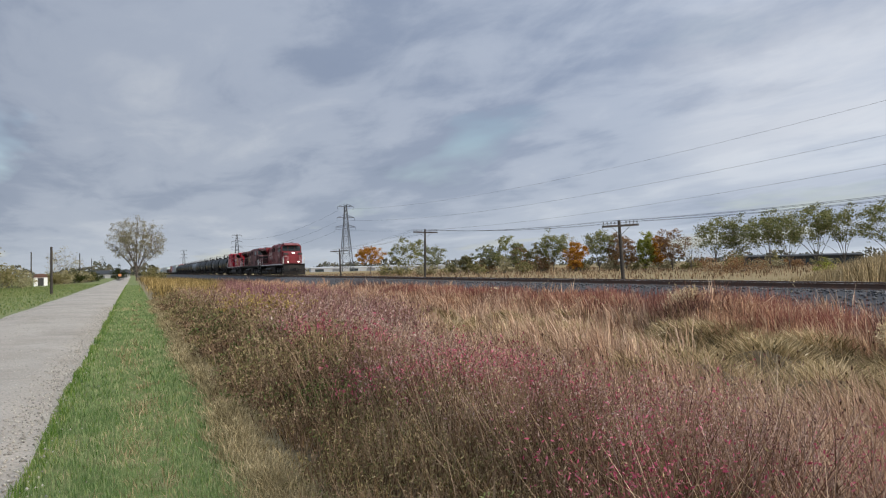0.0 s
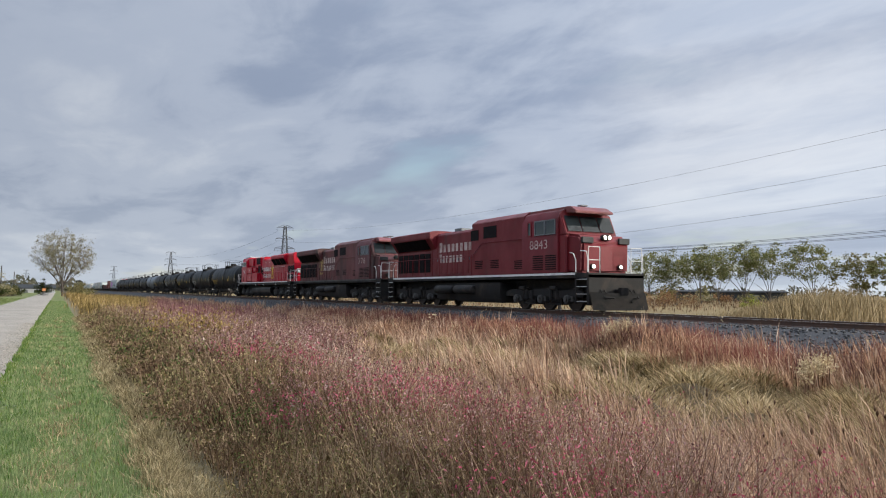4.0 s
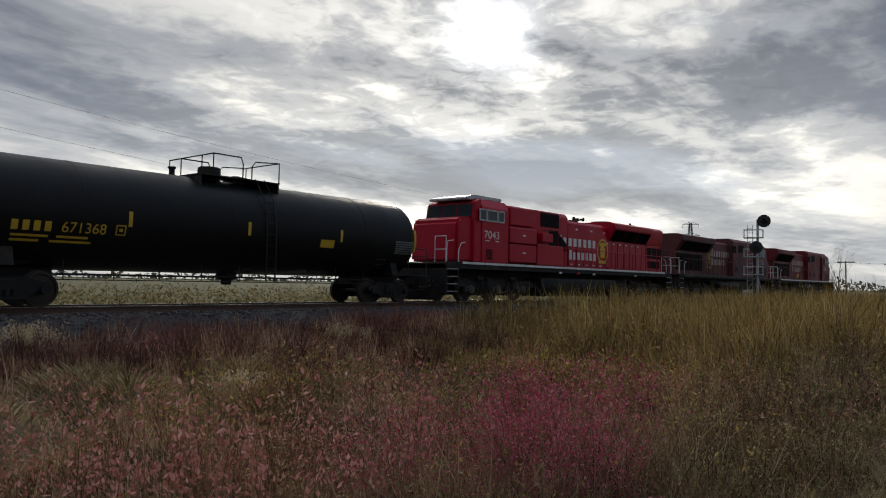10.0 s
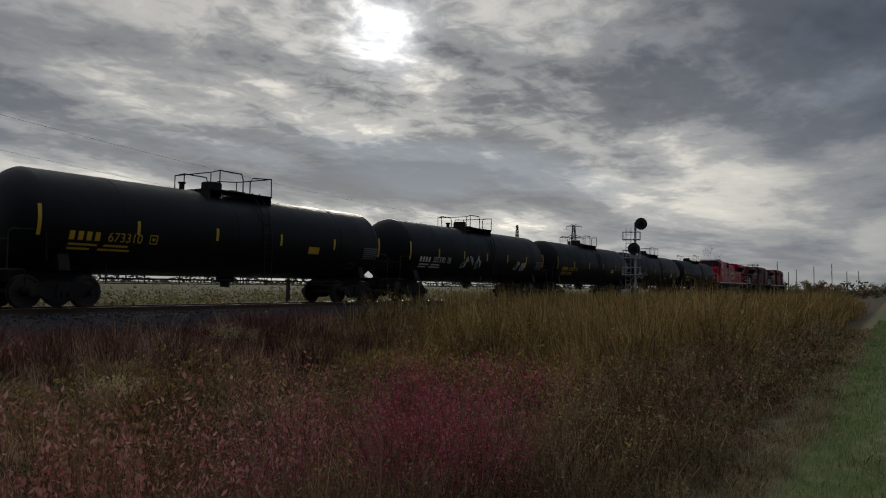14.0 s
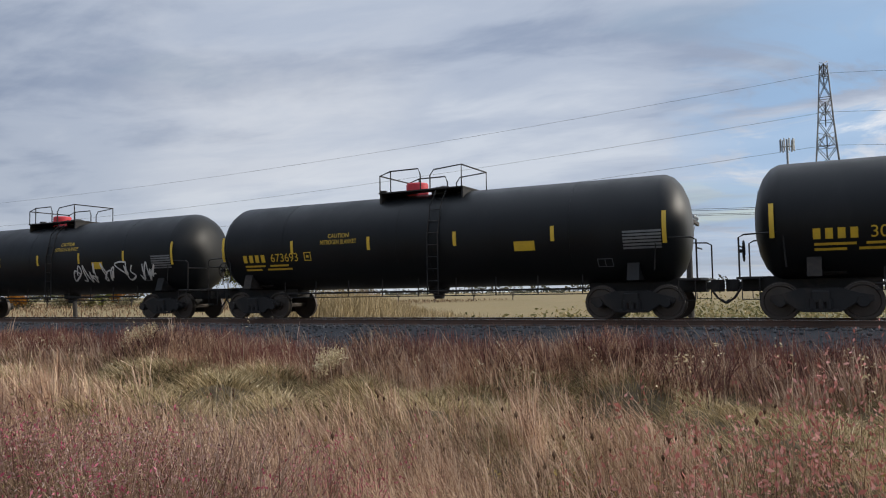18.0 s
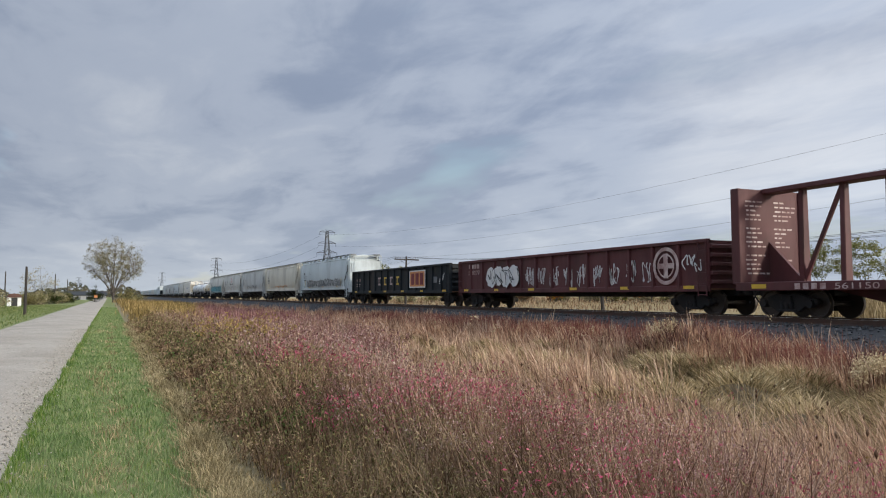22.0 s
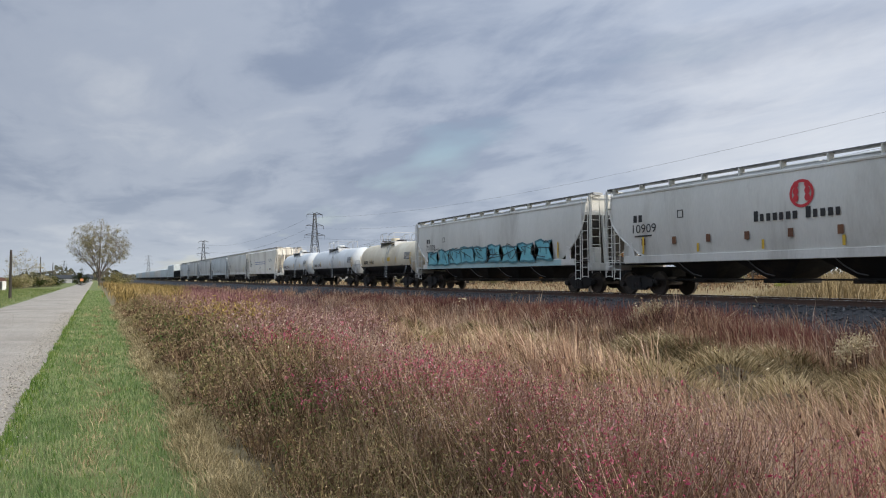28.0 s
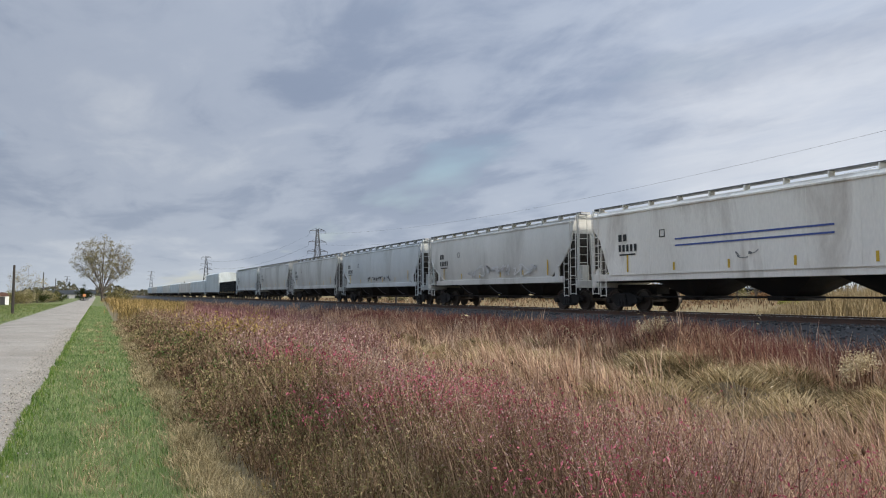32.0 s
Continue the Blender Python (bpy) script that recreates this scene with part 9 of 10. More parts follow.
def bushes(x, y, h, r, size, stems, per, low=0.3, droop=0.0, upright=0.26, loose=0.035, slim=0.19):
    """Plants of many fanning stems with leaves crowded along them: leaf arrays and stem arrays."""
    n = len(x)
    i = np.repeat(np.arange(n), stems)
    m = len(i)
    per = max(3, int(per * 0.8))
    size = size * 1.3
    far = np.clip(np.hypot(x, y) / 6, 0.8, 3.2)
    bx, by = x[i] + RNG.normal(0, r * 0.35, m), y[i] + RNG.normal(0, r * 0.35, m)
    hs = h[i] * RNG.uniform(0.55, 1.12, m)
    lean = RNG.normal(0, 0.14, (n, 2))[i] + RNG.normal(0, upright, (m, 2))
    lean[:, 0] += (bx - x[i]) * 0.6
    lean[:, 1] += (by - y[i]) * 0.6
    zb = ground_z(bx, by) - 0.02
    t = low + (1 - low) * RNG.uniform(0, 1, (m, per)) ** 0.8
    w = loose * (0.6 + 0.4 * far[i])[:, None]
    c = np.empty((m, per, 3))
    c[..., 0] = bx[:, None] + lean[:, :1] * hs[:, None] * t ** 1.4 + RNG.normal(0, 1, (m, per)) * w
    c[..., 1] = by[:, None] + lean[:, 1:] * hs[:, None] * t ** 1.4 + RNG.normal(0, 1, (m, per)) * w
    c[..., 2] = zb[:, None] + hs[:, None] * t + RNG.normal(0, 1, (m, per)) * w * 0.5
    c = c.reshape(-1, 3)
    k = len(c)
    a = RNG.normal(0, 0.75, (k, 3))
    a[:, 2] += 0.25 - droop
    a /= np.linalg.norm(a, axis=1)[:, None]
    b = RNG.normal(size=(k, 3))
    b -= a * (a * b).sum(1)[:, None]
    b /= np.linalg.norm(b, axis=1)[:, None]
    s = (size * np.repeat(far[i], per) * RNG.uniform(0.55, 1.35, k))[:, None]
    v = np.stack([c, c + a * s * 0.5 + b * s * slim, c + a * s, c + a * s * 0.5 - b * s * slim], 1).reshape(-1, 3)
    f = (np.array([(0, 1, 2), (0, 2, 3)])[None] + 4 * np.arange(k)[:, None, None]).reshape(-1, 3)
    # stems: slim triangles that bend with the lean
    q = (0.0046 * far[i])[:, None] * np.stack([np.cos(hs * 91), np.sin(hs * 91), np.zeros(m)], 1)
    base = np.stack([bx, by, zb], 1)
    mid = base + np.stack([lean[:, 0] * hs * 0.38, lean[:, 1] * hs * 0.38, hs * 0.5], 1)
    tip = base + np.stack([lean[:, 0] * hs, lean[:, 1] * hs, hs * 1.02], 1)
    sv = np.stack([base, mid - q, mid + q, tip], 1).reshape(-1, 3)
    sf = (np.array([(0, 2, 1), (1, 2, 3)])[None] + 4 * np.arange(m)[:, None, None]).reshape(-1, 3)
    return (v, f), (sv, sf)


def grow(name, label, mat, x, y, h, r, size, stems, per, stem_mat="stem", category="weeds", **kw):
    leaf, stem = bushes(x, y, h, r, size, stems, per, **kw)
    stuff(name + "_leaves", label, *leaf, GRASS[mat], category)
    stuff(name + "_stems", "thin dry stems", *stem, GRASS[stem_mat], category)


def build_grass():
    # mown verge: rank darker edge by the road, worn wheel line in the middle
    n = 110000
    u = RNG.uniform(0, 1, n)
    back = RNG.uniform(0, 1, n) < 0.22
    y = np.where(back, -4.0 * (12.0 ** u), 4.2 * (26.0 ** u))
    x = RNG.uniform(-0.86, 0.88, n) + 0.02 * np.sin(y * 0.9) + 0.015 * np.sin(y * 2.7)
    worn = np.exp(-((x - 0.05 - 0.06 * np.sin(y * 0.35)) / 0.17) ** 2)
    edge = np.clip((-0.62 - x) / 0.25, 0, 1)
    keep = (RNG.uniform(0, 1, n) < np.clip((0.92 - x) / 0.30, 0.05, 1)) & (RNG.uniform(0, 1, n) > 0.40 * worn * (0.4 + 0.6 * (wander(x * 2, y, 1.0, 2.0) > -0.3)))
    x, y, edge, worn = x[keep], y[keep], edge[keep], worn[keep]
    far = np.clip(np.abs(y) / 6, 0.8, 7)
    h = RNG.uniform(0.045, 0.12, len(x)) * (1 + 0.45 * edge) * (1 - 0.35 * worn) * (0.85 + 0.05 * far)
    dark = (RNG.uniform(0, 1, len(x)) < 0.85 * edge + 0.10)
    for name, label, mat, sel in (("verge_grass", "short mown green grass on the verge", "lawn", ~dark), ("roadside_grass", "rank dark green grass along the road edge", "rank", dark)):
        v, f, _ = blades(x[sel], y[sel], h[sel], 0.0066 * far[sel], np.abs(RNG.normal(0.35, 0.22, sel.sum())), RNG.uniform(0, math.tau, sel.sum()))
        stuff(name, label, v, f, GRASS[mat])
    n = 16000
    y, x = RNG.uniform(24, 140, n), RNG.uniform(-18, -5.0, n)
    v, f, _ = blades(x, y, RNG.uniform(0.08, 0.18, n), np.full(n, 0.05), np.abs(RNG.normal(0.3, 0.2, n)), RNG.uniform(0, math.tau, n))
    stuff("far_lawn", "dull green lawn past the road", v, f, GRASS["fresh"])
    # cut straw and dry litter at the foot of the weeds, and scattered over the worn line
    k = 3600
    u = RNG.uniform(0, 1, k)
    cy = np.where(RNG.uniform(0, 1, k) < 0.25, -4.0 * (9.0 ** u), 4.2 * (11.0 ** u))
    cx = np.where(RNG.uniform(0, 1, k) < 0.955, RNG.normal(1.0, 0.11, k), RNG.normal(0.05, 0.16, k)) + 0.08 * np.sin(cy * 0.7)
    v, f = tufts(cx, cy, 13, 0.085, 0.17, 0.0052, lean=0.95, spread=2.5, fan=1.0)
    stuff("cut_straw", "pale cut straw lying along the verge", v, f, GRASS["straw"])


def build_weeds():
    # leafy low weeds between the straw and the ditch, rising away from the verge
    n = 3300
    u = RNG.uniform(0, 1, n)
    y = np.where(RNG.uniform(0, 1, n) < 0.30, -3.0 * (10.0 ** u), 3.0 * (16.0 ** u))
    x = 1.15 + RNG.uniform(0, 1, n) ** 0.85 * 1.95 + 0.13 * np.sin(y * 1.1) + 0.06 * np.sin(y * 3.1)
    h = np.clip(0.16 + (x - 1.12) * 0.50, 0.14, 0.92) * RNG.uniform(0.65, 1.25, n)
    pat = wander(x * 1.3, y, 1.3, 4.0) + RNG.normal(0, 0.35, n)
    grow("olive_weeds", "dull olive weeds at the ditch edge", "olive", x[pat > 0.15], y[pat > 0.15], h[pat > 0.15], 0.20, 0.022, 8, 10, "drab", low=0.12)
    m = (pat <= 0.15) & (pat > -0.85)
    grow("brown_weeds", "brown dried weeds at the ditch edge", "drab", x[m], y[m], h[m], 0.20, 0.020, 8, 9, "drab", low=0.12)
    m = pat <= -0.85
    grow("green_weeds", "fresh green leafy weeds at the ditch edge", "fresh", x[m], y[m], h[m] * 0.8, 0.16, 0.026, 7, 9, "drab", low=0.12)
    k = 1300
    u = RNG.uniform(0, 1, k)
    y = np.where(RNG.uniform(0, 1, k) < 0.30, -3.0 * (12.0 ** u), 3.0 * (20.0 ** u))
    x = 1.3 + RNG.uniform(0, 1, k) * 1.9
    v, f = tufts(x, y, 12, 0.09, 0.62 * np.repeat(np.clip(0.35 + (x - 1.3) * 0.40, 0.3, 1.1), 12), 0.0048, lean=0.55, spread=1.6)
    stuff("ditch_edge_grass", "rank olive-brown grass at the ditch edge", v, f, GRASS["reed"])
    # tan tall grass in leaning clumps with gaps between
    x, y = spread(15500, 2.4, 60, 4, 100)
    zone = np.clip((x - 2.5) / 1.6, 0, 1) * np.clip((9.2 + 0.9 * np.sin(y * 0.6) - x) / 1.2, 0.0, 1) * np.clip((19 - y) / 5, 0.22, 1) * np.clip((y - 0.3) / 3.0, 0, 1)
    zone = np.maximum(zone, 0.55 * np.clip((x - 9) / 2, 0, 1) * np.clip((15.2 - x) / 1.5, 0, 1) * np.clip((y - 16) / 5, 0, 1))
    ok = (RNG.uniform(0, 1, len(x)) < zone) & (wander(x, y, 1.15, 11.0) + RNG.normal(0, 0.3, len(x)) > -0.75)
    x, y = x[ok], y[ok]
    v, f = tufts(x, y, 20, 0.085, 0.88, 0.0062, lean=0.58, spread=0.55, fan=0.40)
    stuff("tan_grass", "tall dry tan grass leaning with the wind", v, f, GRASS["tan"])
    # single pale stalks standing above the rest
    x, y = spread(15000, 3.0, 34, 6, 74)
    ok = (x > 2.5) & (x < 8.4) & (wander(x, y, 1.2, 2.5) + RNG.normal(0, 0.4, len(x)) > 0.05)
    x, y = x[ok], y[ok]
    n = len(x)
    v, f, _ = blades(x, y, RNG.uniform(0.6, 1.2, n), 0.0075 * np.clip(np.hypot(x, y) / 7, 0.8, 3), np.clip(RNG.normal(0.62, 0.28, n), 0, 0.97), WIND + RNG.normal(0, 0.9, n), curl=RNG.uniform(0.3, 0.9, n))
    stuff("pale_stalks", "pale bleached grass stalks", v, f, GRASS["pale"])
    # soft grey-olive tussocks among the tan grass
    x, y = spread(1500, 3.2, 22, 22, 130)
    ok = (x > 2.6) & (x < 8.6) & (wander(x, y, 1.0, 7.7) > 0.30)
    x, y = x[ok], y[ok]
    v, f = tufts(x, y, 46, 0.13, 0.62, 0.0046, lean=0.75, spread=0.8, fan=0.9)
    stuff("olive_tussocks", "soft grey-olive grass tussocks", v, f, GRASS["sage"])
    # soft underlayer of dry brown grass between the clumps
    x, y = spread(5200, 2.4, 60, -4, 140)
    ok = (x > 2.2) & (x < 8.6)
    v, f = tufts(x[ok], y[ok], 11, 0.12, 0.42, 0.0062, lean=0.65, spread=1.2, fan=0.7)
    stuff("dry_undergrass", "faded brown grass under the tall stalks", v, f, GRASS["drab"])
    # matted, combed mounds: blades lie along the slope of each mound
    n = 95000
    i = RNG.integers(0, len(MOUNDS), n)
    x = MOUNDS[i, 0] + RNG.normal(0, 0.8, n) * MOUNDS[i, 2]
    y = MOUNDS[i, 1] + RNG.normal(0, 0.8, n) * MOUNDS[i, 2]
    e = 0.15
    gx, gy = (ground_z(x + e, y) - ground_z(x - e, y)) / (2 * e), (ground_z(x, y + e) - ground_z(x, y - e)) / (2 * e)
    swirl = WIND + 1.3 * np.sin(MOUNDS[i, 0] * 1.7 + MOUNDS[i, 1] * 0.9)
    az = np.arctan2(np.sin(swirl) * 0.55 - gy * 1.6, np.cos(swirl) * 0.55 - gx * 1.6) + RNG.normal(0, 0.34, n)
    v, f, _ = blades(x, y, RNG.uniform(0.25, 0.58, n), 0.0095 * np.clip(np.hypot(x, y) / 8, 1, 4), RNG.uniform(0.76, 0.97, n), az, curl=0.72)
    stuff("matted_grass", "matted olive-gold grass combed into mounds", v, f, GRASS["mat"])
    # red-brown grass and twiggy brush up to the ballast
    k = 5200
    y = np.concatenate([RNG.uniform(-38, 50, k * 3 // 4), RNG.uniform(-60, 150, k - k * 3 // 4)])
    x = RNG.normal(15.2, 1.25, k)
    ok = (x < 17.2 + 0.5 * np.sin(y * 0.8) + 0.3 * np.sin(y * 2.3)) & (x > 12.9 + 0.7 * np.sin(y * 0.9))
    x, y = x[ok], y[ok]
    v, f = tufts(x, y, 18, 0.20, np.repeat(0.74 + 0.22 * wander(x, y, 0.9, 1.0).clip(-1, 1), 18), 0.0058, lean=0.45, spread=1.2)
    stuff("brown_grass", "red-brown dry grass below the ballast", v, f, GRASS["brown"])
    k = 1500
    y, x = RNG.uniform(-25, 60, k), RNG.normal(14.8, 1.3, k)
    ok = (x < 17.3) & (x > 13.2) & (wander(x, y, 0.8, 6.0) > 0.0)
    v, f = tufts(x[ok], y[ok], 20, 0.2, 0.95, 0.0058, lean=0.42, spread=0.8)
    stuff("tan_brush_grass", "faded tan grass below the ballast", v, f, GRASS["tan"])
    # dark twiggy brush, dense on the south side
    n = 1500
    y = np.where(RNG.uniform(0, 1, n) < 0.55, RNG.uniform(-36, 6, n), RNG.uniform(0, 60, n))
    x = RNG.uniform(12.6, 17.0, n)
    ok = (wander(x * 1.3, y, 0.7, 3.0) + np.where(y < 4, 0.6, -0.1) > 0.1) & (x > 14.0 - 0.10 * np.clip(-y, 0, 16))
    x, y = x[ok], y[ok]
    h = RNG.uniform(0.65, 1.15, len(x)) * np.where(x > 16.0, 0.95, 1.0)
    grow("dark_brush", "dark red-brown twiggy brush below the ballast", "wine_dark", x, y, h, 0.34, 0.016, 20, 6, "wine_dark", "brush", low=0.3, slim=0.16)
    # wine-red brush clumps near the ballast
    cx = np.concatenate([RNG.uniform(15.2, 17.3, 26), RNG.uniform(14.6, 17.0, 26)])
    cy = np.concatenate([RNG.uniform(-40, 16, 26), RNG.uniform(13, 46, 26)])
    n = 46000
    i = RNG.integers(0, len(cx), n)
    x, y = cx[i] + RNG.normal(0, 0.42, n), cy[i] + RNG.normal(0, 0.85, n)
    v, f, _ = blades(x, y, RNG.uniform(0.35, 1.05, n), 0.0052 * np.clip(np.hypot(x, y) / 9, 1, 4), np.abs(RNG.normal(0.3, 0.25, n)), RNG.uniform(0, math.tau, n))
    stuff("wine_red_brush", "wine-red twiggy brush beside the track", v, f, GRASS["wine"], "brush")
    # the rough strip past the track and the golden grass heap beyond it
    n = 32000
    y = RNG.uniform(-70, 130, n)
    x = RNG.uniform(26.0, 46.0, n)
    v1, f1, _ = blades(x, y, RNG.uniform(0.16, 0.46, n), np.full(n, 0.03), np.abs(RNG.normal(0.3, 0.2, n)), RNG.uniform(0, math.tau, n))
    n = 9000
    az, rr = np.radians(RNG.normal(55, 4.5, n)), RNG.normal(54, 6, n)
    x, y = rr * np.sin(az), rr * np.cos(az)
    hh = 2.2 * np.exp(-((np.degrees(az) - 55.0) / 6.0) ** 2) + 0.4
    v2, f2, _ = blades(x, y, hh * RNG.uniform(0.6, 1.1, n), np.full(n, 0.05), np.abs(RNG.normal(0.3, 0.2, n)), RNG.uniform(0, math.tau, n))
    stuff("field_edge_grass", "golden rough grass beyond the track", *pile((v1, f1), (v2, f2)), GRASS["field"])
    k = 2600
    y = 48 + RNG.uniform(0, 1, k) ** 1.4 * 160
    x = RNG.uniform(1.9, 14, k)
    v, f = tufts(x, y, 9, 0.5, 1.15, 0.008, lean=0.35, spread=1.2)
    gold_side = np.repeat(np.repeat(x < 0.105 * y, 9), 4)
    keep_faces = np.repeat(np.repeat(x < 0.105 * y, 9), 2)
    stuff("roadside_weeds", "golden-brown rank weeds along the road", v[gold_side], f[:int(keep_faces.sum())], GRASS["reed"], "weeds")
    stuff("far_brown_weeds", "dull brown rank weeds towards the track", v[~gold_side], f[:int((~keep_faces).sum())], GRASS["plum"], "weeds")
    n = 15000
    y, x = RNG.uniform(60, 260, n), RNG.uniform(40, 150, n)
    v, f, _ = blades(x, y, RNG.uniform(0.3, 0.8, n), np.full(n, 0.12), np.abs(RNG.normal(0.3, 0.2, n)), RNG.uniform(0, math.tau, n))
    stuff("field_stubble", "brown corn stubble in the field", v, f, GRASS["drab"])
    n = 15000
    y, x = RNG.uniform(-140, 14, n), 26 + RNG.uniform(0, 1, n) ** 1.5 * 40
    v, f = leaves_on(x, y, RNG.uniform(0.5, 1.1, n) * (1 + 0.02 * (x - 26)), 0.26, 4, 0.2, 0.15)
    stuff("far_side_weeds", "green-grey weeds beyond the track", v, f, GRASS["olive"], "weeds")


def build_shrubs():
    # dusty mauve dogwood along the ditch, spreading towards the track farther off
    n = 3000
    u = RNG.uniform(0, 1, n)
    y = 3.0 * (16.0 ** u)
    x = 2.65 + RNG.uniform(0, 1, n) ** 1.1 * (1.6 + np.clip(y - 9, 0, 30) * 0.28)
    pat = wander(x * 0.9, y * 0.8, 1.0, 5.0) + RNG.normal(0, 0.25, n)
    ok = (pat > -0.50) & ~((x > 4.3) & (y < 14)) & (RNG.uniform(0, 1, n) < np.where(y < 9, 0.62, 0.85))
    x, y, pat = x[ok], y[ok], pat[ok]
    h = RNG.uniform(0.75, 1.15, len(x)) * np.clip((x - 1.0) / 1.4, 0.5, 1.0)
    for name, label, mat, sel, per in (("mauve_dogwood", "dusty mauve-pink dogwood foliage", "mauve", pat > 0.45, 13), ("purple_dogwood", "dull purple-brown dogwood foliage", "plum", (pat <= 0.45) & (pat > -0.15), 12),
                                       ("bare_dogwood", "grey-tan bare dogwood twigs", "twig", pat <= -0.15, 5)):
        grow(name, label, mat, x[sel], y[sel], h[sel], 0.30, 0.019, 12, per, "twig" if mat == "twig" else "stem", "shrubs", low=0.28)
    # brighter rose and crimson patches
    spots = [(3.2, 7.0, 0.40, 22), (3.5, 5.9, 0.30, 14), (3.9, 8.6, 0.5, 12), (2.6, 3.1, 0.22, 7), (3.5, 4.3, 0.25, 8), (3.4, 12.8, 0.8, 6), (2.9, -4.6, 0.28, 44), (3.4, -5.3, 0.30, 14), (3.9, -4.2, 0.4, 10), (4.7, -8.2, 0.6, 12), (4.6, 3.2, 0.3, 8)]
    xs = np.concatenate([cx + RNG.normal(0, r, k) for cx, cy, r, k in spots])
    ys = np.concatenate([cy + RNG.normal(0, r, k) for cx, cy, r, k in spots])
    hs = RNG.uniform(0.8, 1.2, len(xs))
    grow("crimson_shrub", "rose and crimson shrub leaves", "crimson", xs, ys, hs, 0.24, 0.024, 15, 24, "stem", "shrubs", low=0.35)
    # tall stems with drooping coral leaves, in small groups
    cx, cy = spread(80, 4.8, 8.6, 76, 140)
    x, y = np.repeat(cx, 5) + RNG.normal(0, 0.22, 400), np.repeat(cy, 5) + RNG.normal(0, 0.22, 400)
    ok = x > 3.2
    x, y = x[ok], y[ok]
    h = RNG.uniform(0.7, 1.45, len(x))
    v, f = leaves_on(x, y, h, 0.048, 20, 1.5, 0.42)
    stuff("coral_leaves", "drooping coral-pink leaves on tall stems", v, f, GRASS["coral"], "weeds")
    v, f = stems_at(x, y, h, 0.007)
    stuff("coral_stems", "thin upright weed stems", v, f, GRASS["stem"], "weeds")
    # mixed forbs on the near and south sides
    for name, label, mat, count, size, stems, per, seed, hh in (("mauve_forbs", "dusty mauve forbs gone to seed", "plum", 520, 0.022, 9, 11, 1.0, 0.9), ("gold_forbs", "golden-yellow forbs", "gold", 420, 0.032, 7, 10, 4.0, 0.95),
                                                     ("olive_forbs", "olive-brown forbs", "olive", 900, 0.030, 8, 11, 7.0, 0.75), ("rust_forbs", "rust-brown forbs", "rust", 900, 0.026, 8, 11, 9.0, 0.9), ("drab_forbs", "faded tan forbs", "drab", 700, 0.026, 9, 9, 12.0, 0.8)):
        x, y = spread(count * 3, 2.6, 17, 55, 176)
        lim = np.where(y > -4, 7.4, 9.8)
        ok = (wander(x, y, 0.9, seed) + RNG.normal(0, 0.2, len(x)) > 0.15) & (x > 1.95) & (x < lim)
        x, y = x[ok], y[ok]
        h = RNG.uniform(0.55, 1.1, len(x)) * hh * np.clip((x - 1.1) / 1.4, 0.45, 1.0) * np.where(y > -3.5, 0.62, 1.0)
        grow(name, label, mat, x, y, h, 0.26, size, stems, per, low=0.2)
    # pale and pinkish bunch grass filling the near foreground
    x, y = spread(3400, 3.0, 12, 58, 150)
    ok = (x > 2.6) & (x < 8.2)
    v, f = tufts(x[ok], y[ok], 14, 0.09, 0.40, 0.0046, lean=0.75, spread=1.4, fan=0.8)
    stuff("bunch_grass", "faded straw-pink bunch grass", v, f, GRASS["pale"])
    # the tall stand of reed-like grass to the south
    k = 4000
    x, y = RNG.uniform(2.2, 16.2, k), -11.0 - RNG.uniform(0, 1, k) ** 1.6 * 62
    front = -10.0 - 0.55 * np.clip(x - 4.0, 0, 20) - 0.8 * np.sin(x * 1.1)
    ok = (y < front) & (x < 15.0 + 0.02 * (-y)) & (x > 2.1 + 0.3 * np.sin(y * 0.5))
    x, y, front = x[ok], y[ok], front[ok]
    rise = np.clip((front - y) / 5.0, 0.4, 1.0) * np.clip((x - 1.3) / 2.2, 0.35, 1.0)
    v, f = tufts(x, y, 19, 0.17, np.repeat(1.95 * rise, 19), 0.0062, lean=0.42, spread=1.5)
    stuff("tall_reed_grass", "tall yellow-olive reed grass", v, f, GRASS["reed"])
    for name, label, mat, count, dy, hh, size in (("reed_stand", "yellowing leaves in the reed stand", "gold", 900, 0.0, 1.9, 0.030), ("reed_undergrowth", "brown-purple undergrowth before the reeds", "rust", 900, 1.2, 1.6, 0.026)):
        i = RNG.integers(0, len(x), count)
        grow(name, label, mat, x[i] + RNG.normal(0, 0.3, count), y[i] + dy, RNG.uniform(0.5, 1.0, count) * hh * rise[i], 0.35, size, 7, 8)
    # dark seed heads on thin stalks
    n = 100
    x, y = RNG.uniform(4.2, 8.0, n), RNG.uniform(0.5, 8.0, n)
    h = RNG.uniform(0.8, 1.3, n)
    v1, f1, tip = blades(x, y, h, np.full(n, 0.006), np.abs(RNG.normal(0.16, 0.12, n)), RNG.uniform(0, math.tau, n))
    base = np.array([(1, 0, 0), (-1, 0, 0), (0, 1, 0), (0, -1, 0), (0, 0, 2.2), (0, 0, -2.2)]) * 0.013
    v2 = (tip[:, None, :] + base[None] * RNG.uniform(0.7, 1.3, (n, 1, 1))).reshape(-1, 3)
    f2 = (np.array([(0, 2, 4), (2, 1, 4), (1, 3, 4), (3, 0, 4), (2, 0, 5), (1, 2, 5), (3, 1, 5), (0, 3, 5)])[None] + 6 * np.arange(n)[:, None, None]).reshape(-1, 3)
    stuff("seed_heads", "dark dry seed heads on thin stalks", *pile((v1, f1), (v2, f2)), GRASS["head"], "weeds")
    # pale reed plumes standing out of the mounds
    n = 60
    x, y = RNG.uniform(8, 13.5, n), RNG.uniform(-2, 20, n)
    h = RNG.uniform(0.9, 1.5, n)
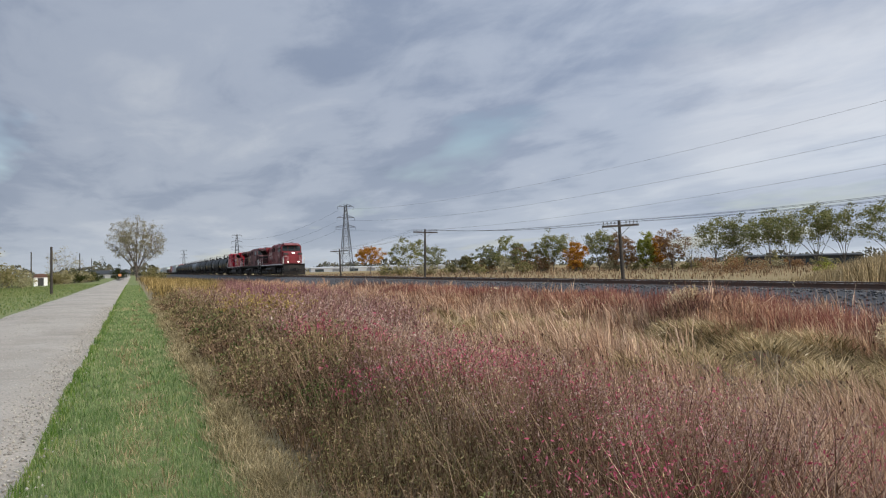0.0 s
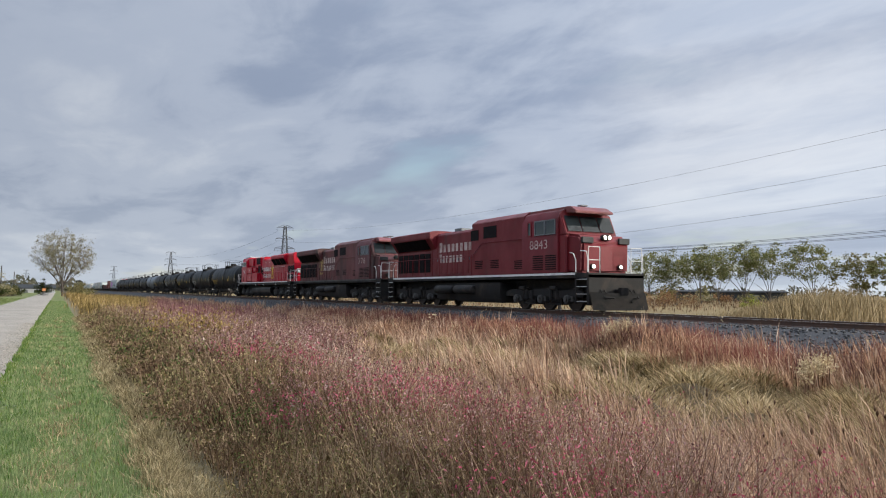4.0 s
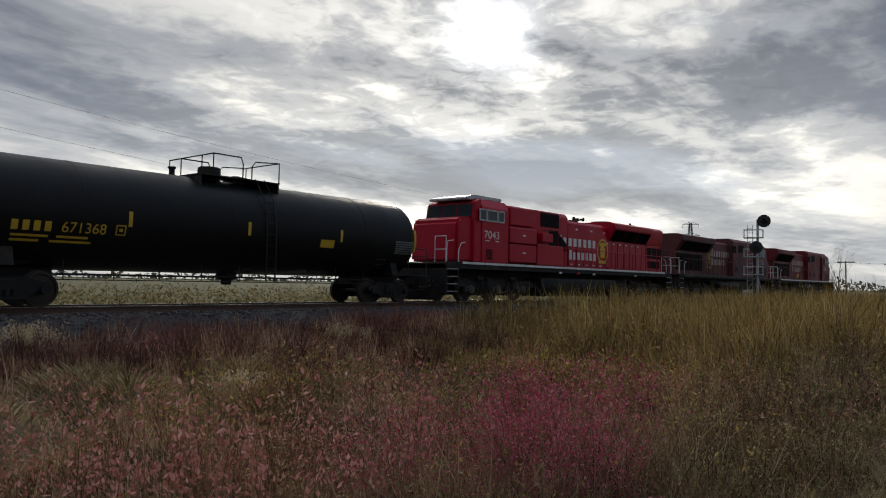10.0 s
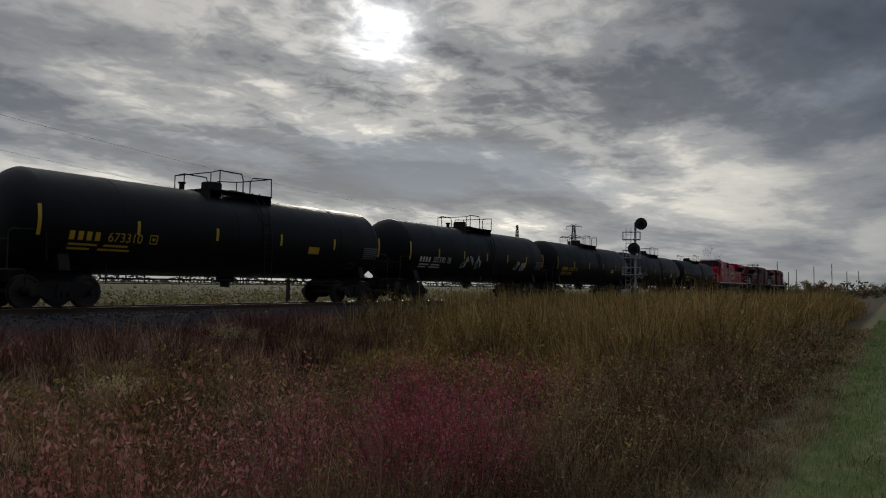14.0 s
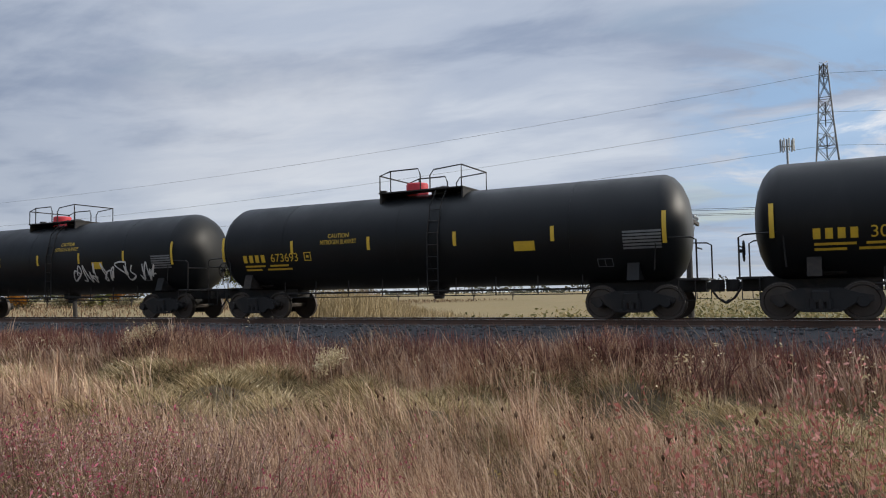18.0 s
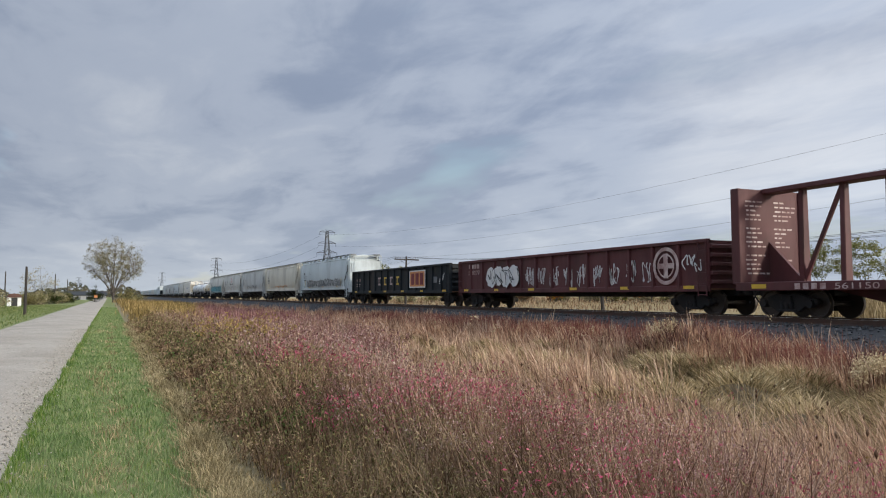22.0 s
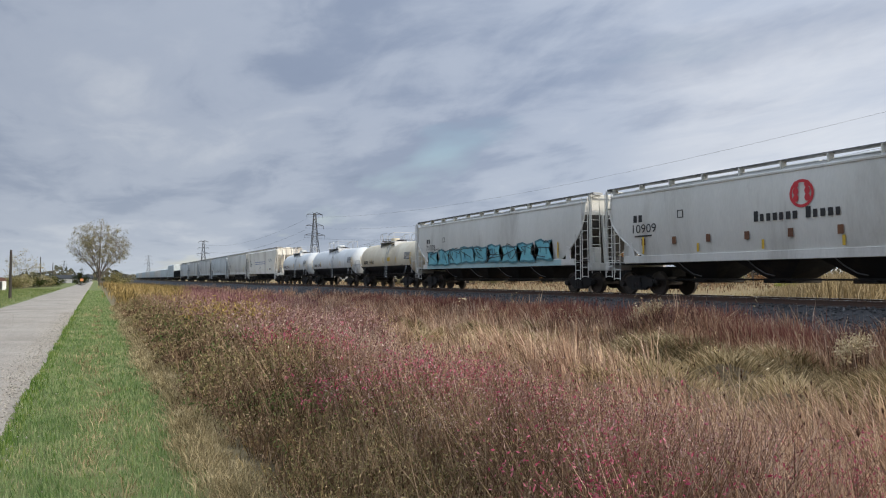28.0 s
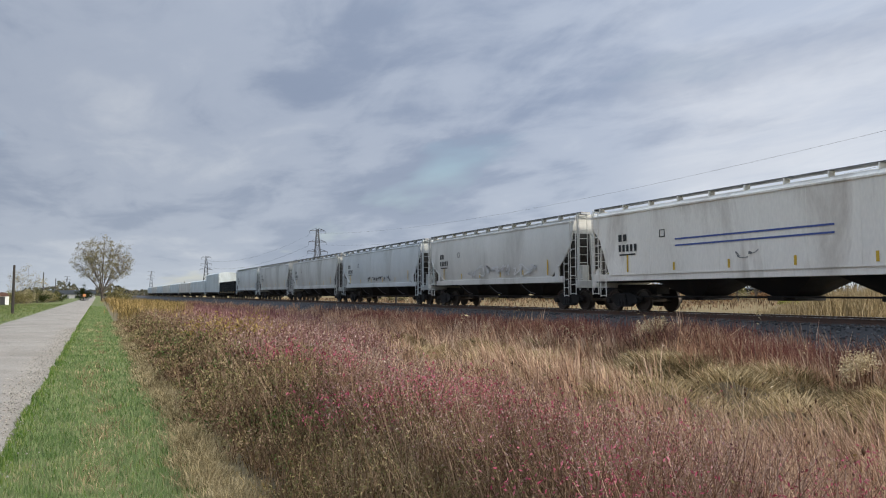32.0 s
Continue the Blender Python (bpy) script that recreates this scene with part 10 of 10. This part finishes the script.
    v1, f1 = stems_at(x, y, h, 0.008)
    v2, f2 = leaves_on(x, y, h, 0.055, 9, -0.2, 0.78)
    stuff("pale_plumes", "pale dry reed plumes", *pile((v1, f1), (v2, f2)), GRASS["fluff"], "weeds")
    # pale fluffy flower clumps, a yellow bush
    for k, (cx, cy, r, h) in enumerate(((16.2, -6.2, 0.5, 0.95), (9.9, -6.8, 0.30, 0.85), (10.4, -7.8, 0.16, 0.75), (15.2, -14.0, 0.7, 0.9), (14.6, 17.0, 0.5, 0.8), (13.0, 9.5, 0.3, 1.0))):
        n = 60
        x, y = cx + RNG.normal(0, r * 0.5, n), cy + RNG.normal(0, r * 0.5, n)
        hh = h * RNG.uniform(0.75, 1.05, n)
        top = tagged(new("dried_flower_clump"), "pale fluffy dried flower clump by the ballast", "weeds")
        v, f = stems_at(x, y, hh, 0.012)
        tagged(part("stalk_bunch", soup("stalk_bunch", v, f, GRASS["stem"]), GRASS["stem"], top), kind="stuff")
        v, f = leaves_on(x, y, hh, 0.05, 26, -0.3, 0.72)
        tagged(part("flower_fluff", soup("flower_fluff", v, f, GRASS["fluff"]), GRASS["fluff"], top), kind="stuff")
    n = 60
    x, y = 3.6 + RNG.normal(0, 0.45, n), 21.0 + RNG.normal(0, 0.7, n)
    h = RNG.uniform(0.8, 1.5, n)
    leaf, stem = bushes(x, y, h, 0.3, 0.020, 9, 14, low=0.3)
    top = tagged(new("yellow_bush"), "small yellow-leaved bush among the weeds", "bush")
    part("foliage", soup("foliage", *leaf, GRASS["gold"]), GRASS["gold"], top)
    part("trunk", soup("trunk", *stem, GRASS["stem"]), GRASS["stem"], top)


def build_gravel():
    rng = np.random.default_rng(31)

    def spot(n):
        u = rng.uniform(-1, 1, n)
        y = np.where(u < 0, u * 12, np.abs(u) ** 1.4 * 40)
        x = -2.85 + np.where(rng.uniform(0, 1, n) < 0.55, rng.normal(1.75, 0.22, n), rng.uniform(-2.0, 2.0, n))
        return np.stack([x, y, np.interp(x, [-4.8, -2.85, -0.9], [0.02, 0.07, 0.02]) + 0.004], 1)

    v, f = rocks(15000, spot, 0.015, rng)
    stuff("loose_gravel", "loose pale gravel stones on the road", v, f, STONE, "gravel")


build_grass()
build_weeds()
build_shrubs()
build_gravel()


def motions():
    """The train runs at about 19 m/s; each car keeps its place behind the first."""
    runs = [(0.0, 103.9), (1.0, 83.7), (2.0, 63.7), (4.5, 14.0), (5.0, 4.15), (6.0, -15.3), (7.0, -34.4), (8.2, -57.15), (10.0, -91.8), (13.0, -149.0), (16.0, -206.0), (17.0, -224.7), (18.0, -243.6), (19.0, -263.0), (20.0, -282.5), (23.0, -340.9),
            (25.0, -380.0), (28.0, -438.8), (32.0, -518.4)]
    for car, back in TRAIN:
        walk(car, [(t, pose(TRACK_X, s + back, RAIL_Z)) for t, s in runs])


motions()
